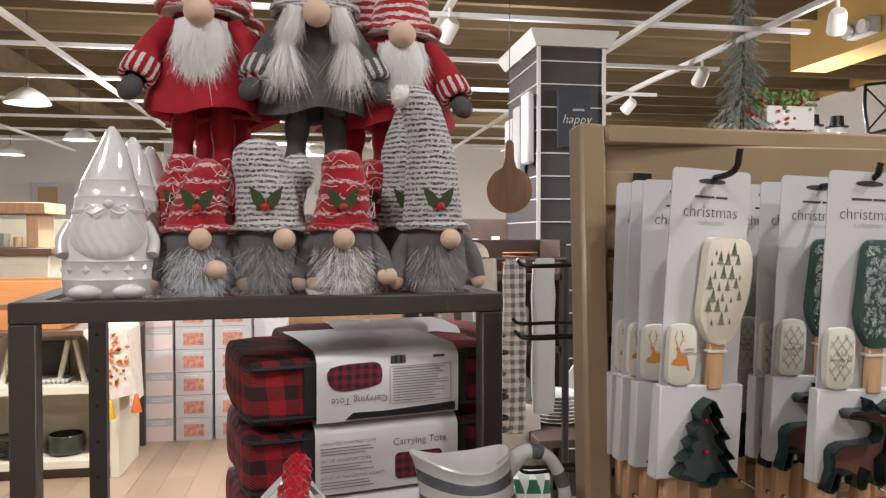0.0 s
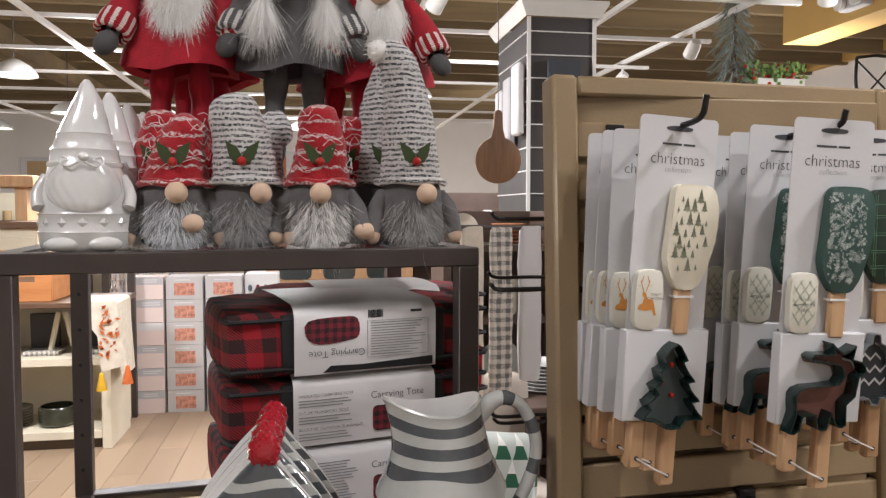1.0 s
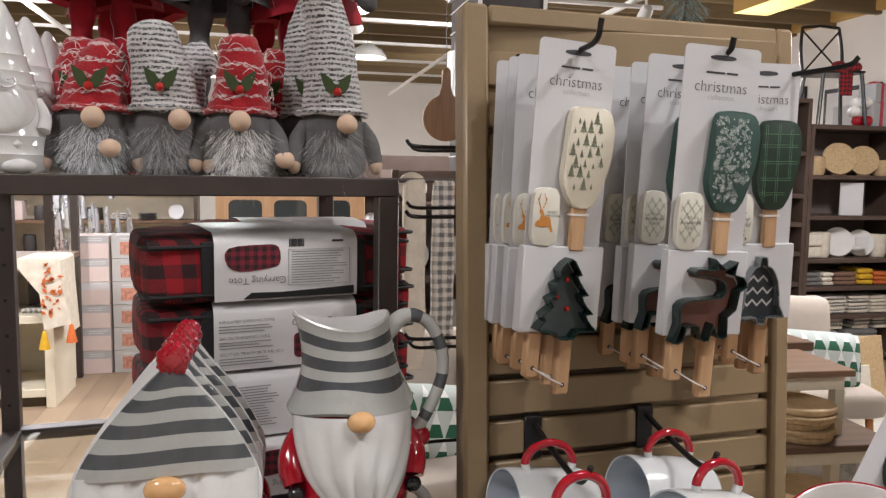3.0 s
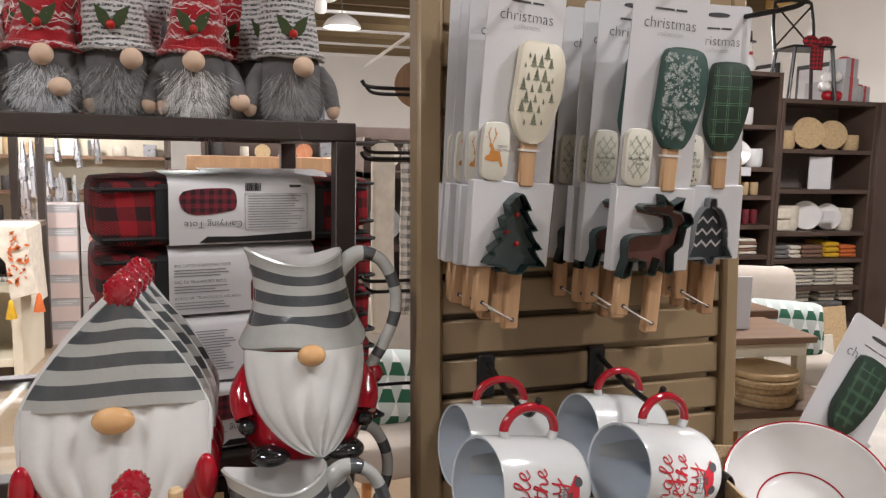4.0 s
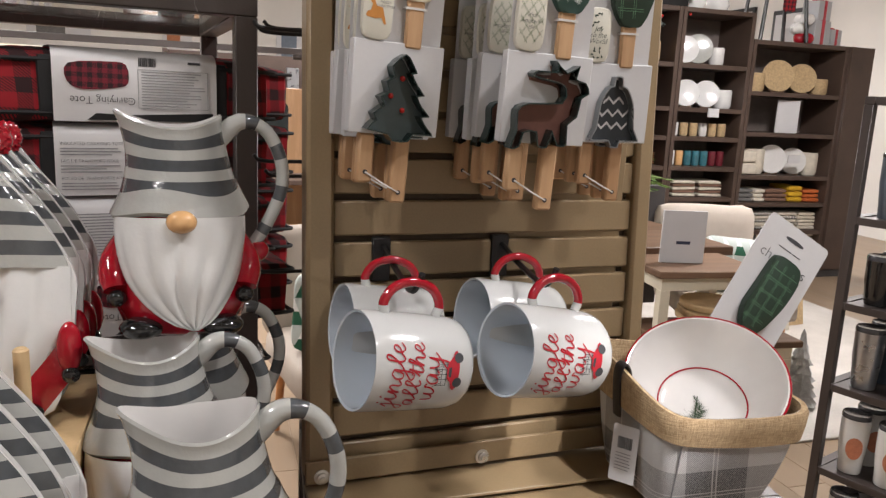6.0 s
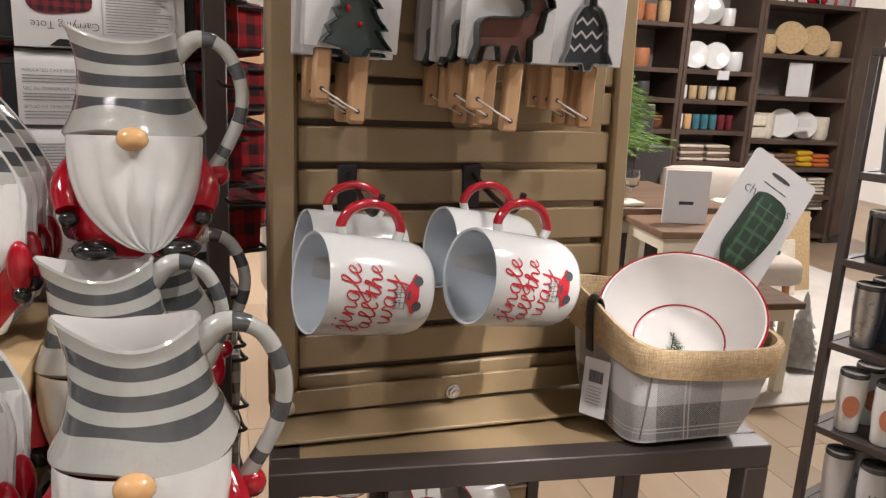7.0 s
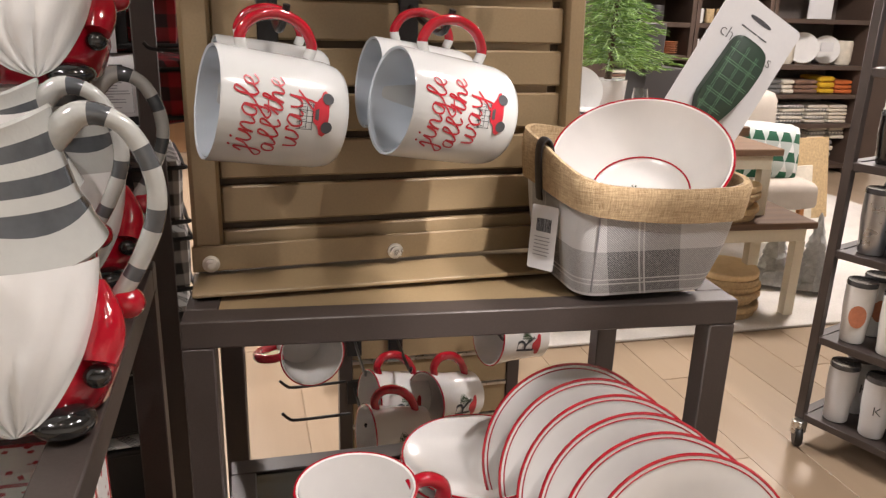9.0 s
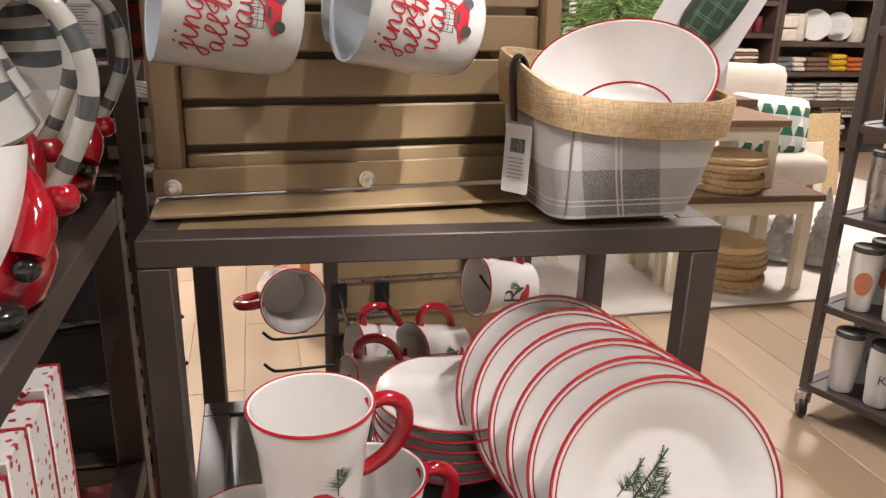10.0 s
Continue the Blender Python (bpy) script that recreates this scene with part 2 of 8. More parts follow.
def smooth_path(pts, n):
    """n + 1 points along a Catmull-Rom curve through pts."""
    p = [Vector(q) for q in pts]
    p = [p[0] * 2 - p[1]] + p + [p[-1] * 2 - p[-2]]
    out = []
    for i in range(n + 1):
        u = i / n * (len(pts) - 1)
        k = min(int(u), len(pts) - 2)
        f = u - k
        a, b, c, d = p[k:k + 4]
        out.append(0.5 * ((2 * b) + (c - a) * f + (2 * a - 5 * b + 4 * c - d) * f * f + (3 * b - a - 3 * c + d) * f ** 3))
    return out


def add_tube(bm, pts, radius, segs=10, mi=None, caps=True, flat=1.0):
    """A round bar along pts; radius a number or one for each point."""
    pts = [Vector(p) for p in pts]
    rings, up = [], None
    for i, p in enumerate(pts):
        t = (pts[min(i + 1, len(pts) - 1)] - pts[max(i - 1, 0)]).normalized()
        if up is None:
            up = Vector((0, 0, 1)) if abs(t.z) < 0.9 else Vector((0, 1, 0))
        side = t.cross(up).normalized()
        up = side.cross(t).normalized()
        r = radius[i] if isinstance(radius, (list, tuple)) else radius
        rings.append([bm.verts.new(p + r * (math.cos(2 * math.pi * j / segs) * side + flat * math.sin(2 * math.pi * j / segs) * up)) for j in range(segs)])
    for k in range(len(rings) - 1):
        for j in range(segs):
            f = bm.faces.new((rings[k][j], rings[k][(j + 1) % segs], rings[k + 1][(j + 1) % segs], rings[k + 1][j]))
            f.material_index = mi(k) if mi else 0
    if caps:
        bm.faces.new(rings[0][::-1]).material_index = mi(0) if mi else 0
        bm.faces.new(rings[-1]).material_index = mi(len(rings) - 2) if mi else 0
    return bm


def tube(pts, radius, segs=10, **k):
    return add_tube(bmesh.new(), pts, radius, segs, **k)


def add_ball(bm, c, r, u=16, v=10, mi=0):
    rr = r if isinstance(r, (tuple, list)) else (r, r, r)
    res = bmesh.ops.create_uvsphere(bm, u_segments=u, v_segments=v, radius=1)
    for w in res["verts"]:
        w.co = Vector((c[0] + w.co.x * rr[0], c[1] + w.co.y * rr[1], c[2] + w.co.z * rr[2]))
    if mi:
        for f in {f for w in res["verts"] for f in w.link_faces}:
            f.material_index = mi
    return bm


def ball(c, r, u=16, v=10):
    return add_ball(bmesh.new(), c, r, u, v)


def add_slab(bm, outline, y0, y1, bevel=0.0):
    """A flat piece: an outline in x and z, from depth y0 to y1."""
    a = [bm.verts.new((x, y0, z)) for x, z in outline]
    b = [bm.verts.new((x, y1, z)) for x, z in outline]
    n = len(a)
    f1, f2 = bm.faces.new(a), bm.faces.new(b[::-1])
    for i in range(n):
        bm.faces.new((a[i], b[i], b[(i + 1) % n], a[(i + 1) % n]))
    if bevel:
        es = list(f1.edges) + list(f2.edges)
        bmesh.ops.bevel(bm, geom=es, offset=bevel, segments=2, affect="EDGES", profile=0.5)
    return bm


def slab(outline, y0, y1, bevel=0.0):
    return add_slab(bmesh.new(), outline, y0, y1, bevel)


def round_rect(x0, x1, z0, z1, r, n=4):
    out = []
    for cx, cz, a in ((x1 - r, z1 - r, 0), (x0 + r, z1 - r, 90), (x0 + r, z0 + r, 180), (x1 - r, z0 + r, 270)):
        for i in range(n + 1):
            t = radians(a + 90 * i / n)
            out.append((cx + r * math.cos(t), cz + r * math.sin(t)))
    return out


def smooth_outline(pts, n=4):
    """A closed outline rounded through its points."""
    p = [Vector((x, z, 0)) for x, z in pts]
    k, out = len(p), []
    for i in range(k):
        a, b, c, d = p[i - 1], p[i], p[(i + 1) % k], p[(i + 2) % k]
        for j in range(n):
            f = j / n
            q = 0.5 * ((2 * b) + (c - a) * f + (2 * a - 5 * b + 4 * c - d) * f * f + (3 * b - a - 3 * c + d) * f ** 3)
            out.append((q.x, q.y))
    return out


def letters(text, size, align="CENTER", shear=0.0, thick=0.0, spacing=1.0, line=1.0, slim=-0.010):
    """The words as a flat bmesh in x and z, standing, facing -y."""
    cu = bpy.data.curves.new("words", "FONT")
    cu.body, cu.size, cu.align_x, cu.shear, cu.extrude, cu.resolution_u = text, size, align, shear, thick, 3
    cu.space_character, cu.space_line, cu.offset = spacing, line, slim * size
    ob = bpy.data.objects.new("words", cu)
    scene.collection.objects.link(ob)
    bpy.context.view_layer.update()
    me = bpy.data.meshes.new_from_object(ob)
    bm = bmesh.new()
    bm.from_mesh(me)
    bpy.data.objects.remove(ob)
    bpy.data.meshes.remove(me)
    bpy.data.curves.remove(cu)
    for v in bm.verts:
        v.co = Vector((v.co.x, -v.co.z, v.co.y))
    return bm


def bars(rows, x0, x1, z1, pitch, h, seed=1, y=0.0, ragged=0.3):
    """Unreadable lines of print, as thin bars."""
    rnd = random.Random(seed)
    bm = bmesh.new()
    for i in range(rows):
        z = z1 - i * pitch
        xe = x1 - (x1 - x0) * ragged * rnd.random()
        bm.faces.new([bm.verts.new(p) for p in ((x0, y, z), (xe, y, z), (xe, y, z - h), (x0, y, z - h))])
    return bm


def moved(bm, m):
    bmesh.ops.transform(bm, matrix=m, verts=bm.verts)
    return bm


def joined(bm, other, mi=0):
    """Adds the faces of other to bm."""
    base = [bm.verts.new(v.co) for v in other.verts]
    other.verts.index_update()
    for f in other.faces:
        try:
            g = bm.faces.new([base[v.index] for v in f.verts])
            g.material_index = mi if mi else f.material_index
        except ValueError:
            pass
    other.free()
    return bm

# ---- the store's shell ----
FLOOR_M = wood_mat("oak_plank_floor", (0.31, 0.225, 0.15), (0.41, 0.305, 0.21), "y", 0.18, 0.36, 0.30)
floor = tagged(part("floor", boxy((-10, -4.5, -0.1), (9, 17.2, -0.004)), FLOOR_M), "pale oak plank floor", "floor", kind="structure")
CEIL_M = wood_mat("yellowed_deck", (0.10, 0.068, 0.032), (0.20, 0.14, 0.066), "x", 0.25, 0.8)
bm = boxy((-10, -4.5, 3.92), (9, 17.2, 4.1))
for k in range(26):
    add_box(bm, (-10, -3.6 + k * 0.8, 3.66), (9, -3.52 + k * 0.8, 3.92))
for k in range(3):
    add_box(bm, (-8.2 + k * 4.3, -4.5, 3.42), (-8.0 + k * 4.3, 17.2, 3.66))
tagged(part("ceiling", bm, CEIL_M), "exposed yellowish-brown roof deck with joists", "ceiling", kind="structure")
for nm, lo, hi in (("wall_north", (-10, 17.0, 0), (7.4, 17.15, 3.92)), ("wall_south", (-10, -4.5, 0), (7.4, -4.35, 3.92)), ("wall_west", (-10, -4.35, 0), (-9.85, 17, 3.92)), ("wall_east", (7.4, -4.35, 0), (7.55, 17, 3.92))):
    tagged(part(nm, boxy(lo, hi), WALL_PAINT), "plain off-white painted store wall", "wall", kind="structure")


def square_tube_unit(name, m, w, d, z_levels, post, rail, label, cat, post_h, glass=True, inset=None, holes=False):
    """A shelving fixture of square posts, with framed tops at the heights given; origin at its front right foot."""
    t = thing(name, m, label, cat)
    for px, py in ((0, 0), (-w + post, 0), (0, d - post), (-w + post, d - post)):
        part("post", boxy((px - post, py, 0), (px, py + post, post_h - rail), 0.0015), METAL, t)
        if holes and py > 0 and px < 0:
            for k in range(6):
                z = post_h - 0.09 - k * 0.058
                part("hole", moved(lathe([(0, 0), (0.0032, 0), (0.0032, 0.0012), (0, 0.0012)], 10), pose(px - post * 0.5, py - 0.0002, z, 90)), BLACK, t)
    for z in z_levels:
        e = 0.0 if abs(z - post_h) < 1e-4 else 0.001
        r = 0.03
        part("front_rail", boxy((-w + e, 0 + e, z - rail), (-e, r, z), 0.0015), METAL, t)
        part("back_rail", boxy((-w + e, d - r, z - rail), (-e, d - e, z), 0.0015), METAL, t)
        part("side_rail", boxy((-w + e, r, z - rail), (-w + r, d - r, z), 0.0015), METAL, t)
        part("side_rail", boxy((-r, r, z - rail), (-e, d - r, z), 0.0015), METAL, t)
        if glass:
            part("glass_shelf", boxy((-w + r, r, z - 0.009), (-r, d - r, z - 0.003)), inset or GLASS, t, "inset glass shelf")
    return t


# ---- display panel on its table ----
# the panel leans back a little and stands slightly askew on its table
PX0, PX1, PZ1 = -0.013, 0.408, 0.705
panel = thing("slatwall_panel", pose(0, -0.007, 0.99, -3.3, 0, 4.1), "tan painted metal slatwall panel bolted to a table", "display panel")
part("side_bar", boxy((PX0, 0.0, -0.006), (PX0 + 0.029, 0.032, PZ1), 0.004), OLIVE, panel)
part("side_bar", boxy((PX1 - 0.023, 0.0, -0.006), (PX1, 0.032, PZ1), 0.004), OLIVE, panel)
part("top_bar", boxy((PX0 + 0.029, 0.0005, PZ1 - 0.021), (PX1 - 0.023, 0.032, PZ1 - 0.0005), 0.003), OLIVE, panel)
# the shade in the slots is painted as this sheet's dark colour
part("backing", boxy((PX0 + 0.029, 0.021, -0.006), (PX1 - 0.023, 0.03, PZ1 - 0.021)), GROOVE, panel, "backing behind the slats, coloured dark for the shade in the slots")
PITCH, G0 = 0.0447, 0.6165
for k in range(-1, 14):
    top = min(G0 - 0.0036 - k * PITCH, PZ1 - 0.022)
    bot = max(G0 + 0.0036 - (k + 1) * PITCH, -0.006)
    part("slat", boxy((PX0 + 0.0295, 0.008, bot), (PX1 - 0.0235, 0.019, top), 0.002), OLIVE, panel)
FLANGE = pose(0, 0, 0, 3.3) @ pose(0, 0, 0, 0, 0, -2.2)
part("mounting_flange", boxy((PX0 - 0.002, -0.006, -0.006), (PX1 + 0.01, -0.0005, 0.020), 0.001), OLIVE, panel)
part("mounting_plate", moved(boxy((PX0 - 0.002, -0.057, -0.014), (PX1 + 0.004, 0.006, -0.010), 0.001), FLANGE), OLIVE, panel)
for bx in (0.0025, 0.191):
    bm = moved(lathe([(0, 0), (0.0085, 0), (0.0085, 0.0015), (0.006, 0.002), (0.006, 0.006), (0.0035, 0.0065), (0.0035, 0.009), (0, 0.009)], 14), pose(bx, -0.006, 0.002, 90))
    part("bolt", bm, CHROME, panel, "zinc hex bolt with washer")


def on_panel(x, z):
    """Depth of the slat fronts at a place on the panel."""
    return 0.016 + 0.071 * x + 0.058 * (z - 1.248)


TABLE_Z = 0.972
table = square_tube_unit("display_table", pose(0.512, -0.148, 0, 0, 0, -4.0), 0.535, 0.30, (TABLE_Z,), 0.028, 0.026, "brown metal display table with a tan painted top", "display table", TABLE_Z, glass=False)
part("top_sheet", boxy((-0.512, 0.022, TABLE_Z - 0.02), (-0.03, 0.28, TABLE_Z - 0.0015)), OLIVE, table, "tan painted sheet top")
low_table = square_tube_unit("low_nesting_table", pose(0.50, -0.47, 0), 0.495, 0.56, (0.70,), 0.028, 0.026, "low brown metal nesting table with a dark glass top", "display table", 0.70, inset=DARK_GLASS)

# ---- left-hand shelving ----
etagere = square_tube_unit("etagere", pose(-0.053, 0.205, 0, 0, 0, 6), 0.55, 0.47, (1.508, 1.085, 0.55, 0.15), 0.027, 0.0235, "brown metal shelving unit with inset glass shelves", "shelving unit", 1.508, holes=True)
front_table = square_tube_unit("nesting_table", pose(-0.06, -0.46, 0), 0.62, 0.535, (0.97, 0.66), 0.03, 0.028, "brown metal nesting table with a glass inset", "display table", 0.97)

# ---- ceramic gnome pitchers ----
def pillow(width, z0, z1, bulge, y0=0.0, nu=12, nv=8, back=True, lean=None, grooves=0, wave=0.0, even=False):
    """A cushion-shaped piece in x and z: half width given by height, swelling towards -y."""
    bm = bmesh.new()
    rows = []
    for j in range(nv + 1):
        row = []
        for i in range(nu + 1):
            u = -1 + 2 * i / nu
            z = z0 + (z1 - z0) * j / nv + wave * math.sin(u * 3.0 + 0.4)
            w = width(z0 + (z1 - z0) * j / nv)
            y = y0 - bulge * math.sqrt(max(0, 1 - u * u)) * (1.0 if even else 0.6 + 0.4 * math.sin(math.pi * min(1, (j + 0.6) / (nv + 0.6))))
            if grooves:
                y += 0.0042 * abs(math.cos(u * grooves * 0.55 + 0.6 * math.sin(3 * j / nv))) ** 4 * (1 - u * u)
            row.append(bm.verts.new(((lean(z) if lean else 0) + w * u, y, z)))
        rows.append(row)
    for j in range(nv):
        for i in range(nu):
            bm.faces.new((rows[j][i], rows[j][i + 1], rows[j + 1][i + 1], rows[j + 1][i]))
    if back:
        rim = [rows[0][i] for i in range(nu + 1)] + [rows[j][nu] for j in range(1, nv + 1)] + [rows[nv][i] for i in range(nu - 1, -1, -1)] + [rows[j][0] for j in range(nv - 1, 0, -1)]
        far = [bm.verts.new((v.co.x, y0 + 0.002, v.co.z)) for v in rim]
        n = len(rim)
        for k in range(n):
            bm.faces.new((rim[k], far[k], far[(k + 1) % n], rim[(k + 1) % n]))
        bm.faces.new(far)
    return bm


def pitcher(m, label):
    t = thing("gnome_pitcher", m, label, "pitcher", "ceramic gnome pitchers")
    body = [(0, 0.0), (0.048, 0.0), (0.056, 0.006), (0.064, 0.03), (0.062, 0.06), (0.057, 0.085), (0.053, 0.114)]
    part("body", lathe(body, 40, sy=0.92), RED_GLAZE, t, "glossy red glazed coat")
    prof, kinds = [(0.050, 0.112)], []
    for r, z, k in ((0.0620, 0.1120, 0), (0.0642, 0.1155, 0), (0.0622, 0.1200, 0), (0.0578, 0.128, 0), (0.0545, 0.136, 0), (0.0505, 0.146, 1), (0.0474, 0.155, 0), (0.0445, 0.165, 1), (0.0420, 0.174, 0), (0.0400, 0.183, 1), (0.0388, 0.188, 0), (0.0394, 0.1925, 0), (0.0378, 0.1945, 0), (0.037, 0.190, 2), (0.036, 0.17, 2), (0.044, 0.12, 2), (0.04, 0.02, 2), (0.0, 0.015, 2)):
        prof.append((r, z))
        kinds.append(k)
    bm = lathe(prof, 40, sy=0.94, mi=kinds)
    for v in bm.verts:
        if v.co.z > 0.14:
            f = min(1.0, (v.co.z - 0.14) / 0.052)
            c = v.co.x / max(0.02, math.hypot(v.co.x, v.co.y))
            if c < 0:
                v.co.x -= 0.019 * f * f * c ** 4
                v.co.y *= 1 - 0.35 * f * c * c
                v.co.z += 0.014 * f * f * c ** 4
            else:
                v.co.z += 0.012 * f * f * c ** 2
        elif v.co.z > 0.105:
            v.co.z += 0.004 * math.sin(3 * math.atan2(v.co.y, v.co.x) + 1)
    part("hat", bm, [GREY_GLAZE, SLATE_GLAZE, CREAM_GLAZE], t, "grey striped glazed hat with a pouring spout")
    path = smooth_path([(0.034, 0, 0.182), (0.056, 0, 0.200), (0.080, 0, 0.193), (0.095, 0, 0.165), (0.096, 0, 0.135), (0.083, 0, 0.102), (0.066, 0, 0.074)], 40)
    part("handle", tube(path, [0.0105 - 0.004 * min(1, k / 12) for k in range(41)], 12, mi=lambda k: 1 if k in (8, 9, 10, 17, 18, 19, 26, 27, 28, 34, 35) else 0), [GREY_GLAZE, SLATE_GLAZE], t, "grey handle with dark bands")

    bm = bmesh.new()
    rows = []
    nv, nu = 18, 40
    for j in range(nv + 1):
        v = j / nv
        z = 0.115 - v * 0.106
        half = 80 * (1 - v) ** 0.66 + 2
        row = []
        for i in range(nu + 1):
            u = -1 + 2 * i / nu
            a = radians(u * half + 10 * v ** 3)
            r = 0.0600 + 0.0060 * min(1, 1.8 * v) + 0.0085 * math.sin(math.pi * min(1, v * 0.8 + 0.2)) * (1 - u ** 4) - 0.0040 * abs(math.cos(u * 9 + 1.8 * v)) ** 5 * min(1, 4 * v) * (1 - u * u)
            row.append(bm.verts.new((r * math.sin(a), -0.93 * r * math.cos(a), z - 0.006 * u * u * (1 - v))))
        rows.append(row)
    for j in range(nv):
        for i in range(nu):
            bm.faces.new((rows[j][i], rows[j][i + 1], rows[j + 1][i + 1], rows[j + 1][i]))
    part("beard", bm, WHITE_GLAZE, t, "white glazed beard with moulded locks")
    part("nose", ball((0.001, -0.0665, 0.1125), (0.0135, 0.010, 0.0105)), NOSE_GLAZE, t, "apricot glazed nose")
    for s in (-1, 1):
        part("arm", tube(smooth_path([(s * 0.053, -0.004, 0.088), (s * 0.061, -0.020, 0.064), (s * 0.058, -0.034, 0.044)], 8), [0.008, 0.010, 0.0115, 0.0125, 0.013, 0.013, 0.013, 0.012, 0.011], 12), RED_GLAZE, t)
        part("mitten", ball((s * 0.057, -0.038, 0.037), (0.009, 0.008, 0.008)), BLACK_GLAZE, t, "black glazed mitten")
        part("foot", ball((s * 0.036, -0.045, 0.010), (0.020, 0.018, 0.0105)), BLACK_GLAZE, t, "black glazed shoe")
    part("pompom", ball((0.072, 0.0, 0.072), (0.012, 0.012, 0.0115)), RED_GLAZE, t, "red ball under the handle")
    return t


pitcher(pose(-0.136, 0.002, 1.168, 0, 0, 2), "striped-hat gnome pitcher stacked on two other pitchers")
pitcher(pose(-0.158, -0.070, 0.971, 0, 0, 0), "striped-hat gnome pitcher under a stacked pitcher")
pitcher(pose(-0.135, 0.038, 0.971, 0, 0, 4), "striped-hat gnome pitcher behind and under others")
pitcher(pose(-0.113, -0.236, 0.971, 0, 0, -2), "striped-hat gnome pitcher at the table's edge")


# ---- gnome-shaped platters on their riser ----
def platter(m, label):
    t = thing("gnome_platter", m, label, "platter", "gnome-shaped platters")
    hat = lambda z: 0.079 * (1 - ((z - 0.135) / 0.108) ** 1.4) if z > 0.135 else 0.079
    outline = [(-0.05, 0), (0.05, 0), (0.072, 0.03), (0.080, 0.06), (0.083, 0.10), (0.084, 0.13), (0.069, 0.162), (0.051, 0.190), (0.027, 0.220), (0.012, 0.240), (-0.004, 0.240), (-0.027, 0.220), (-0.051, 0.190), (-0.069, 0.162), (-0.084, 0.13), (-0.083, 0.10), (-0.080, 0.06), (-0.072, 0.03)]
    part("plate", slab(smooth_outline(outline, 3), 0.002, 0.009, 0.002), WHITE_GLAZE, t)
    part("coat", pillow(lambda z: 0.050 + 0.031 * min(1, z / 0.04), 0.006, 0.085, 0.006, 0.002), RED_GLAZE, t, "red glazed coat")
    lean = lambda z: 0.004 * (z - 0.13) / 0.12
    levels = (0.138, 0.149, 0.162, 0.175, 0.187, 0.198, 0.209, 0.217, 0.238)
    for k in range(8):
        part("hat_band", pillow(hat, levels[k], levels[k + 1], 0.011, 0.001, lean=lean, nv=3, wave=0.0016, even=True), SLATE_GLAZE if k % 2 else GREY_GLAZE, t)
    beard = lambda z: 0.080 * max(0.05, min(1, (z - 0.002) / 0.085)) ** 0.62
    part("beard", pillow(beard, 0.010, 0.139, 0.0135, 0.001, nu=60, nv=16, grooves=17), WHITE_GLAZE, t, "white glazed beard with moulded locks")
    part("nose", ball((0.0, -0.014, 0.128), (0.0185, 0.009, 0.0125)), NOSE_GLAZE, t, "apricot glazed nose")
    bm = ball((0.006, -0.003, 0.243), (0.0145, 0.010, 0.0165), 36, 24)
    for v in bm.verts:
        v.co += v.normal * 0.0016 * math.sin(v.co.x * 1100) * math.cos(v.co.z * 1100)
    part("pompom", bm, RED_GLAZE, t, "red bumpy glazed pompom")
    for s in (-1, 1):
        part("arm", ball((s * 0.078, -0.002, 0.066), (0.011, 0.008, 0.024)), RED_GLAZE, t)
        part("mitten", ball((s * 0.079, -0.004, 0.042), (0.008, 0.007, 0.008)), BLACK_GLAZE, t, "black glazed mitten")
        part("foot", ball((s * 0.036, -0.006, 0.010), (0.021, 0.010, 0.0105)), BLACK_GLAZE, t, "black glazed shoe")
    return t


for k in range(4):
    platter(pose(-0.308 + 0.001 * k, -0.062 + 0.036 * k, 1.100, -6, 0, 1.5 * (k % 2)), "gnome-shaped platter standing in a row on a pine riser")
for k in range(3):
    platter(pose(-0.286 - 0.002 * k, -0.200 - 0.036 * k, 0.966, -9, 0, -2 * (k % 2)), "gnome-shaped platter standing on the glass table")
riser = thing("plate_riser", (-0.305, -0.05, 0.97), "pine riser with dowels that hold platters upright", "display riser")
part("base", boxy((-0.085, -0.095, 0.0), (0.083, 0.115, 0.102), 0.001), PINE, riser)
part("top_board", boxy((-0.089, -0.099, 0.102), (0.087, 0.119, 0.124), 0.001), PINE, riser)
for dx in (-0.062, 0.055):
    part("dowel", moved(lathe([(0, 0), (0.006, 0), (0.006, 0.098), (0.004, 0.1), (0, 0.1)], 14), pose(dx, -0.088, 0.124)), PINE, riser)


# ---- plush gnomes ----
def hairy(name, colour, dark):
    m = bpy.data.materials.new(name)
    tree, b = nodes_of(m)
    geo = tree.nodes.new("ShaderNodeNewGeometry")
    tree.links.new(mixed(tree, dark, colour, geo.outputs["Random Per Island"]), b.inputs["Base Color"])
    b.inputs["Roughness"].default_value = 0.7
    b.inputs["Sheen Weight"].default_value = 0.3
    return m


FUR_WHITE = hairy("white_faux_fur", (0.92, 0.91, 0.88), (0.78, 0.77, 0.75))
FUR_MIST = hairy("pale_blue_grey_fur", (0.80, 0.82, 0.84), (0.55, 0.57, 0.60))
FUR_GREY = hairy("grey_faux_fur", (0.50, 0.49, 0.48), (0.16, 0.16, 0.16))
FELT = stuff_mat("grey_felt", (0.135, 0.13, 0.13), 0.95, 0, 0.35, 40, 700, 0.5, dist=0.002)
FELT_DARK = stuff_mat("dark_grey_felt", (0.085, 0.083, 0.085), 0.95, 0, 0.35, 40, 700, 0.5, dist=0.002)
FELT_MID = stuff_mat("mid_grey_felt", (0.115, 0.113, 0.115), 0.95, 0, 0.35, 40, 700, 0.5, dist=0.002)
FELT_RED = stuff_mat("red_velour", (0.36, 0.006, 0.018), 0.85, 0, 0.4, 25, 500, 0.4, dist=0.002)
